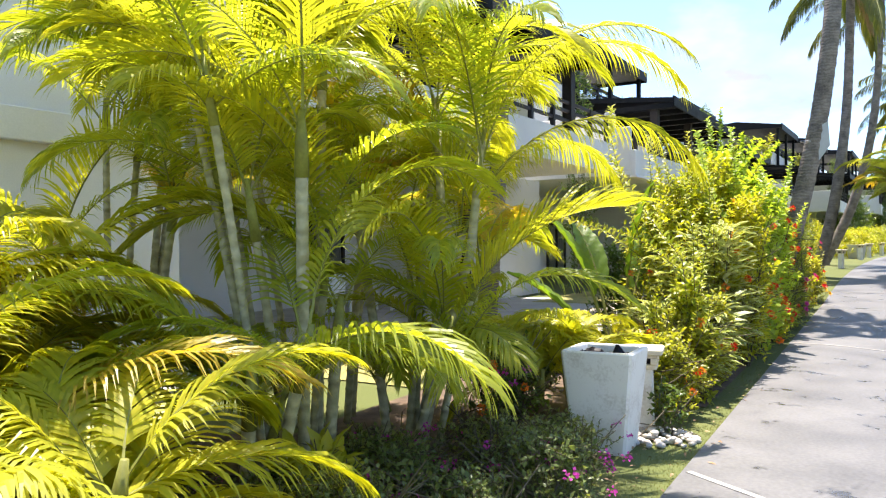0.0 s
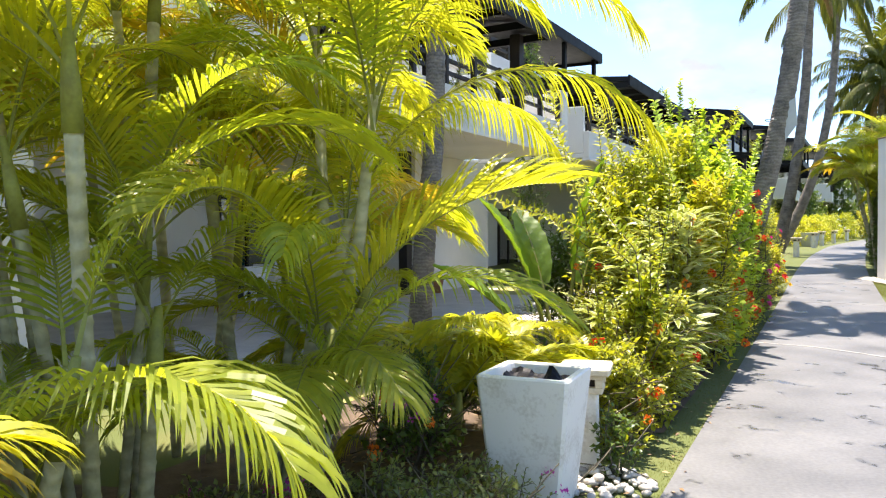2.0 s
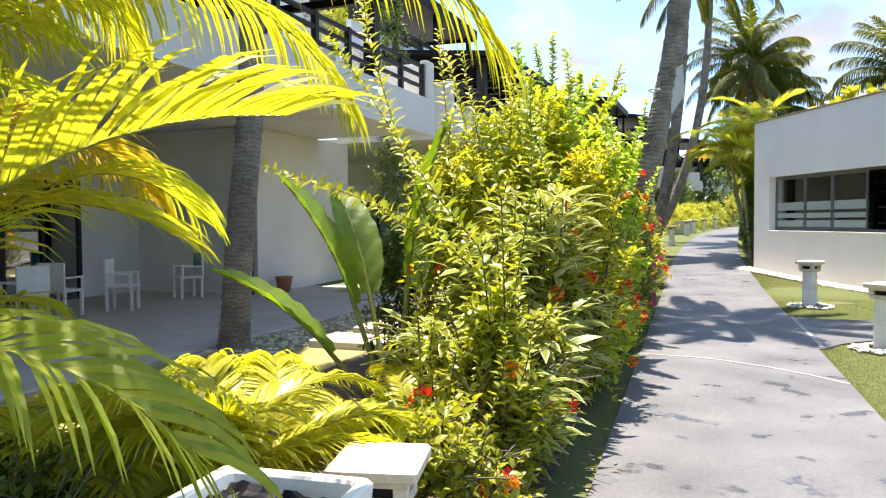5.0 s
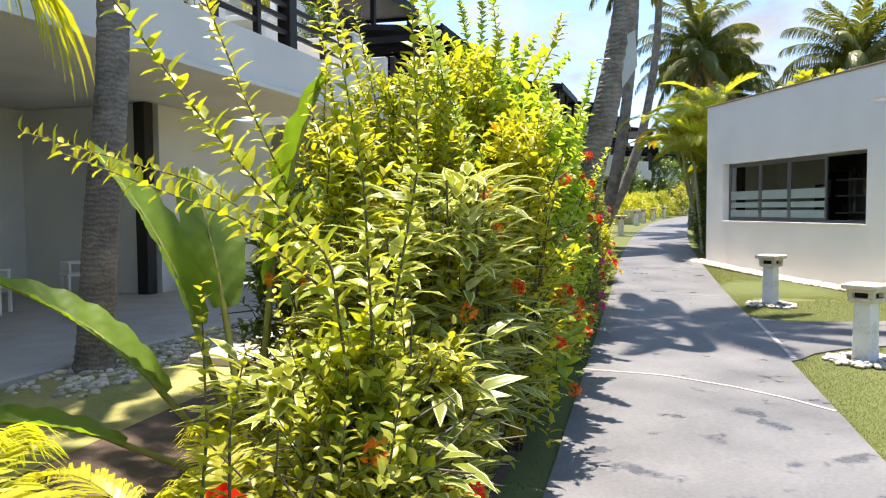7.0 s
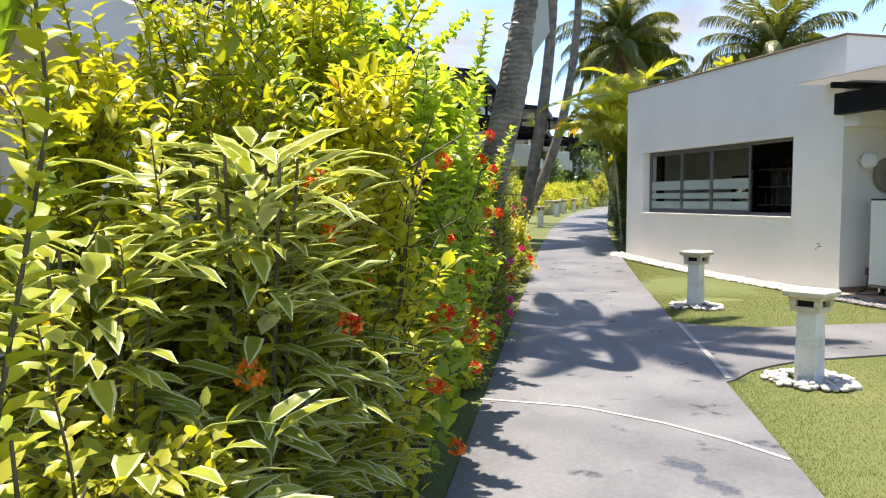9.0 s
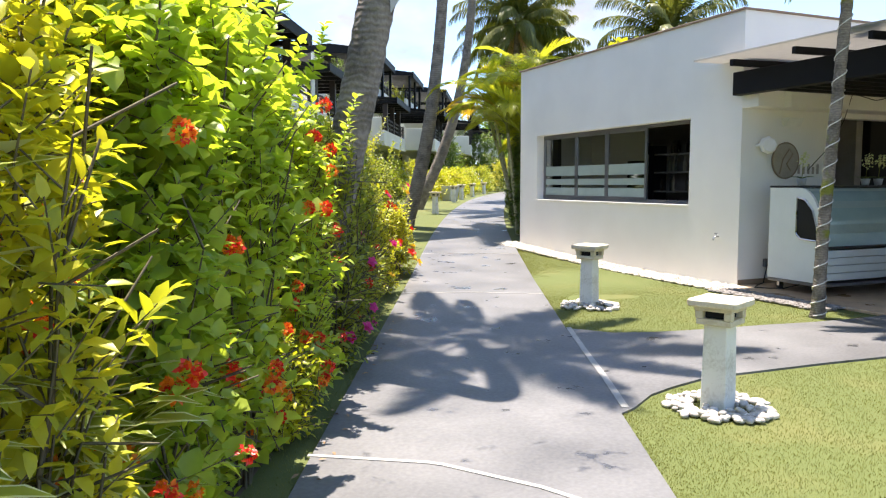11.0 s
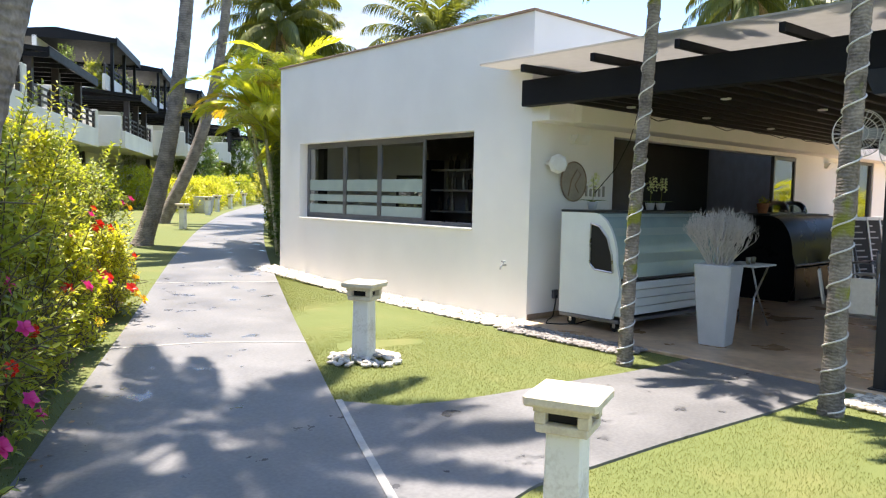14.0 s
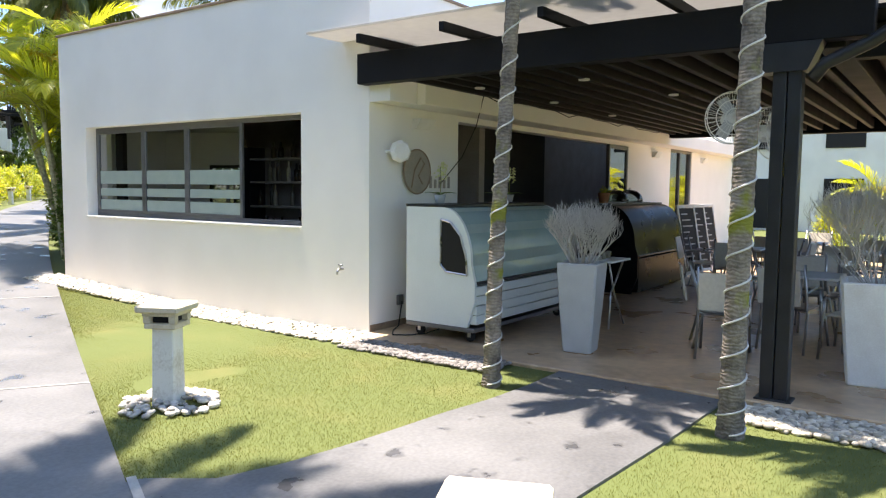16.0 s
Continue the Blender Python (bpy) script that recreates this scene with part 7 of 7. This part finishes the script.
part("motif", Build().tube([(-0.12, -0.027, -0.2), (-0.06, -0.027, 0.02), (0.06, -0.027, 0.17), (0.14, -0.027, 0.1), (0.02, -0.027, -0.05), (0.1, -0.027, -0.15)], 0.009, 6), M["brown_tile"], sg, smooth=True)
lt = thing("sign_lettering", "row of dark raised marks beside the round sign", "sign", BAR @ pose(1.14, -0.012, 1.70))
for k in range(5):
    part("mark", Build().box(k * 0.10, k * 0.10 + 0.045, -0.012, 0.0, 0, 0.15 if k % 2 == 0 else 0.11, 0.004), M["sign_metal"], lt)
sp = thing("wall_speaker", "small white octagonal wall speaker on a bracket", "speaker", BAR @ pose(0.36, -0.16, 2.12))
part("body", Build().lathe([(0.10, -0.05), (0.13, -0.02), (0.13, 0.03), (0.10, 0.06)], 8, pose(0, 0, 0, 90, 0, -25)), M["white_paint"], sp)
part("bracket", Build().box(-0.02, 0.02, 0.05, 0.158, -0.02, 0.02, 0.004).box(-0.09, -0.06, 0.02, 0.158, -0.015, 0.015, 0.004), M["white_paint"], sp)
for x in (0.95, 9.4, 13.0):
    ul = thing("wall_light", "white wedge shaped wall light", "lamp", BAR @ pose(x, -0.001, 2.44), "wall lights")
    part("shade", Build().prism([(0.0, -0.02), (0.0, 0.1), (-0.14, 0.1), (-0.06, -0.02)], -0.15, 0.15), M["white_paint"], ul)
tap = thing("garden_tap", "small chrome garden tap on the white wall", "tap", BAR @ pose(-0.001, 0.40, 0.74))
part("spout", Build().tube([(0, 0, 0), (-0.07, 0, 0.0), (-0.10, 0, -0.02), (-0.105, 0, -0.06)], 0.014, 8), M["steel"], tap, smooth=True)
part("handle", Build().tube([(-0.05, -0.035, 0.05), (-0.05, 0.035, 0.05)], 0.009, 6).tube([(-0.05, 0, 0), (-0.05, 0, 0.05)], 0.008, 6), M["steel"], tap, smooth=True)
skt = thing("socket_box", "small grey outdoor socket low on the wall", "socket", BAR @ pose(0.55, -0.001, 0.35))
part("box", Build().box(-0.05, 0.05, -0.04, 0.0, -0.06, 0.06, 0.006), M["alu"], skt)
cb = thing("floor_cable", "black cable lying on the patio by the display", "cable", BAR @ pose(0, 0, FL))
part("cord", Build().tube([(0.55, -0.05, 0.3), (0.45, -0.08, 0.02), (0.2, -0.2, 0.012), (0.0, -0.35, 0.012), (0.1, -0.5, 0.012), (0.3, -0.6, 0.012), (0.5, -0.8, 0.1)], 0.008, 6), M["rubber"], cb, smooth=True)
# cable strung across the opening
ln = thing("hanging_wire", "thin dark wire hanging along the lintel", "wire", BAR)
part("wire", Build().tube([(1.75, -0.43, 2.92), (1.62, -0.40, 2.5), (1.45, -0.3, 2.1), (1.25, -0.1, 1.75)], 0.006, 5), M["rubber"], ln, smooth=True)
part("wire", Build().tube([(1.75 + 0.5 * k, -0.432, 2.90 - 0.05 * (k % 2) - 0.03 * math.sin(k * 1.7)) for k in range(17)], 0.007, 5), M["rubber"], ln, smooth=True)

# open shutters in the big opening and door leaf
op = thing("window_2", "dark framed glazed shutter folded back in the wide opening", "window", BAR, kind="structure")
part("window_frame", Build().box(6.9, 6.95, -0.02, 0.05, 0.96, 2.57, 0.004).box(7.8, 7.85, -0.02, 0.05, 0.96, 2.57, 0.004).box(6.95, 7.8, -0.02, 0.05, 2.5, 2.57, 0.004).box(6.95, 7.8, -0.02, 0.05, 0.96, 1.03, 0.004), M["alu"], op)
part("pane", Build().box(6.95, 7.8, 0.01, 0.016, 1.03, 2.5, 0), M["glass_dark"], op)
dr = thing("door_1", "grey framed glazed door standing in the patio wall", "door", BAR, kind="structure")
part("door_frame", Build().box(10.5, 10.57, 0.02, 0.12, 0.03, 2.68, 0.004).box(12.03, 12.1, 0.02, 0.12, 0.03, 2.68, 0.004).box(10.57, 12.03, 0.02, 0.12, 2.6, 2.68, 0.004).box(11.27, 11.33, 0.03, 0.1, 0.03, 2.6, 0.004), M["alu"], dr)
part("pane", Build().box(10.57, 12.03, 0.07, 0.076, 0.03, 2.6, 0), M["glass_dark"], dr)


def fan(m):
    f = thing("wall_fan", "large white caged outdoor fan mounted on the post", "fan", m, "outdoor fans")
    for r, y in ((0.27, 0.0), (0.27, -0.12), (0.18, -0.14), (0.09, -0.15)):
        part("cage_ring", Build().tube([(r * math.cos(a), y, r * math.sin(a)) for a in np.linspace(0, 2 * math.pi, 29)], 0.006, 5), M["white_paint"], f, smooth=True)
    b = Build()
    for k in range(30):
        a = k / 30 * 2 * math.pi
        b.tube([(0.27 * math.cos(a), 0.0, 0.27 * math.sin(a)), (0.27 * math.cos(a), -0.12, 0.27 * math.sin(a)), (0.09 * math.cos(a), -0.15, 0.09 * math.sin(a)), (0.03 * math.cos(a), -0.155, 0.03 * math.sin(a))], 0.0025, 4)
        b.tube([(0.27 * math.cos(a), 0.0, 0.27 * math.sin(a)), (0.06 * math.cos(a), 0.04, 0.06 * math.sin(a))], 0.0025, 4)
    part("cage_mesh", b, M["white_paint"], f, kind="stuff")
    for k in range(3):
        a = k * 2.094
        part("blade", Build().box(0.05, 0.23, -0.065, -0.055, -0.06, 0.06, 0.003, Matrix.Rotation(a, 4, "Y")), M["grey_planter"], f)
    part("motor", Build().lathe([(0.05, -0.04), (0.09, 0.0), (0.09, 0.12), (0.05, 0.16)], 14, pose(0, 0.02, 0, -90, 0, 0)), M["white_paint"], f, smooth=True)
    part("arm", Build().tube([(0, 0.15, 0), (0.1, 0.25, -0.02), (0.25, 0.28, -0.02)], 0.02, 8), M["white_paint"], f, smooth=True)


fan(BAR @ pose(0.35, -3.85, 2.33, 0, 0, -65) @ Matrix.Scale(0.82, 4))
fan(BAR @ pose(0.42, -4.16, 2.20, 0, 0, -20) @ Matrix.Scale(0.82, 4))

# white plate on the leaning palm
pl = thing("trunk_plate", "white diamond shaped plate fixed to the palm trunk", "plate", Matrix.Translation((6.78, 13.2, 3.25)) @ pose(0, 0, 0, 0, 8, -30))
part("plate", Build().prism([(0.0, -0.28), (0.14, 0.0), (0.05, 0.42), (-0.1, 0.3)], -0.18, -0.17, "y"), M["grey_planter"], pl)
part("clamp", Build().tube([(0.2 * math.cos(a) - 0.16, 0.2 * math.sin(a), 0.05) for a in np.linspace(0, 2 * math.pi, 17)], 0.008, 5), M["steel"], pl)

# terrace furniture of the first villa
for k, x in enumerate((-5.6, -6.6, -7.5, -3.6)):
    m = VILLA @ pose(x, 3.6 + 0.3 * (k % 2), 0.02, 0, 0, 30 + 70 * k)
    c = thing("terrace_chair", "white plastic armchair on the villa terrace", "chair", m, "terrace chairs")
    part("seat", Build().box(-0.25, 0.25, -0.24, 0.22, 0.40, 0.44, 0.015), M["white_paint"], c)
    part("backrest", Build().box(-0.25, 0.25, 0.20, 0.24, 0.44, 0.88, 0.02), M["white_paint"], c)
    for sx in (-1, 1):
        for y in (-0.2, 0.2):
            part("leg", Build().box(sx * 0.22 - 0.025, sx * 0.22 + 0.025, y - 0.025, y + 0.025, 0.0, 0.40, 0.006), M["white_paint"], c)
        part("armrest", Build().box(sx * 0.25 - 0.03, sx * 0.25 + 0.03, -0.22, 0.22, 0.62, 0.65, 0.01), M["white_paint"], c)
        part("arm_post", Build().box(sx * 0.25 - 0.02, sx * 0.25 + 0.02, -0.21, -0.17, 0.44, 0.62, 0.005), M["white_paint"], c)
    if k == 3:
        part("towel", Build().box(-0.2, 0.2, 0.19, 0.25, 0.62, 0.9, 0.01), M["blue"], c, "teal towel over the backrest")
for k, (x, y) in enumerate(((-2.0, 2.7), (-9.0, 2.6))):
    w = VILLA @ Vector((x, y, 0))
    pp = thing("hanging_pot", "terracotta pot with red leaves standing on the terrace wall", "pot", VILLA @ pose(x, y, 0.02), "terrace pots")
    part("pot", Build().lathe([(0.12, 0), (0.18, 0.3), (0.19, 0.34), (0.16, 0.34), (0.14, 0.28)], 14), M["terracotta"], pp, smooth=True)

# wing of the resort beyond the patio, with its palms
wg = thing("resort_wing", "white two storey resort building beyond the patio", "house", BAR @ pose(29.0, -2.0, 0))
part("wall", Build().box(0.0, 8.0, -22.0, 8.0, -0.2, 7.0, 0.01), M["villa_wall"], wg)
part("roof", Build().box(-0.6, 8.4, -22.4, 8.4, 7.0, 7.3, 0.02), M["black_wood"], wg)
for k in range(8):
    y = -20.5 + k * 3.4
    for z in (0.1, 3.6):
        # unlit rooms of the wing painted as black panels
        part("window", Build().box(-0.05, 0.0, y, y + 1.5, z, z + 2.2, 0.008), M["shade_black"], wg, "tall window as a black panel for the unlit room")
for k, (x, y) in enumerate(((20.5, -6.5), (22.5, -3.4), (24.0, -9.5), (19.0, -12.5))):
    w = BAR @ Vector((x, y, 0))
    areca("broad golden palm growing beyond the patio tables", w.x, w.y, [0.6, 0.9, 0.5], 90 + k, 0.3, 0.1, (7, 8), yellow=0.25, scale=1.2)
for k, (x, y, mt) in enumerate(((18.0, -5.0, "lime"), (18.6, -8.0, "lime"), (21.0, -5.0, "green"), (19.5, -2.2, "lime"), (22.0, -11.0, "green"), (18.5, -13.5, "lime"))):
    w = BAR @ Vector((x, y, 0))
    shrub("garden_bush", "yellow-green garden bush beyond the patio", "bush", w.x, w.y, 1.3, 1.1, 0.9, 0, 300, M[mt], 0.12, 0.5, 0.3, 8, 700 + k, 0.03, 6, ((FL_YELLOW, 8), (FL_RED, 4)), False, group="bushes beyond the patio")
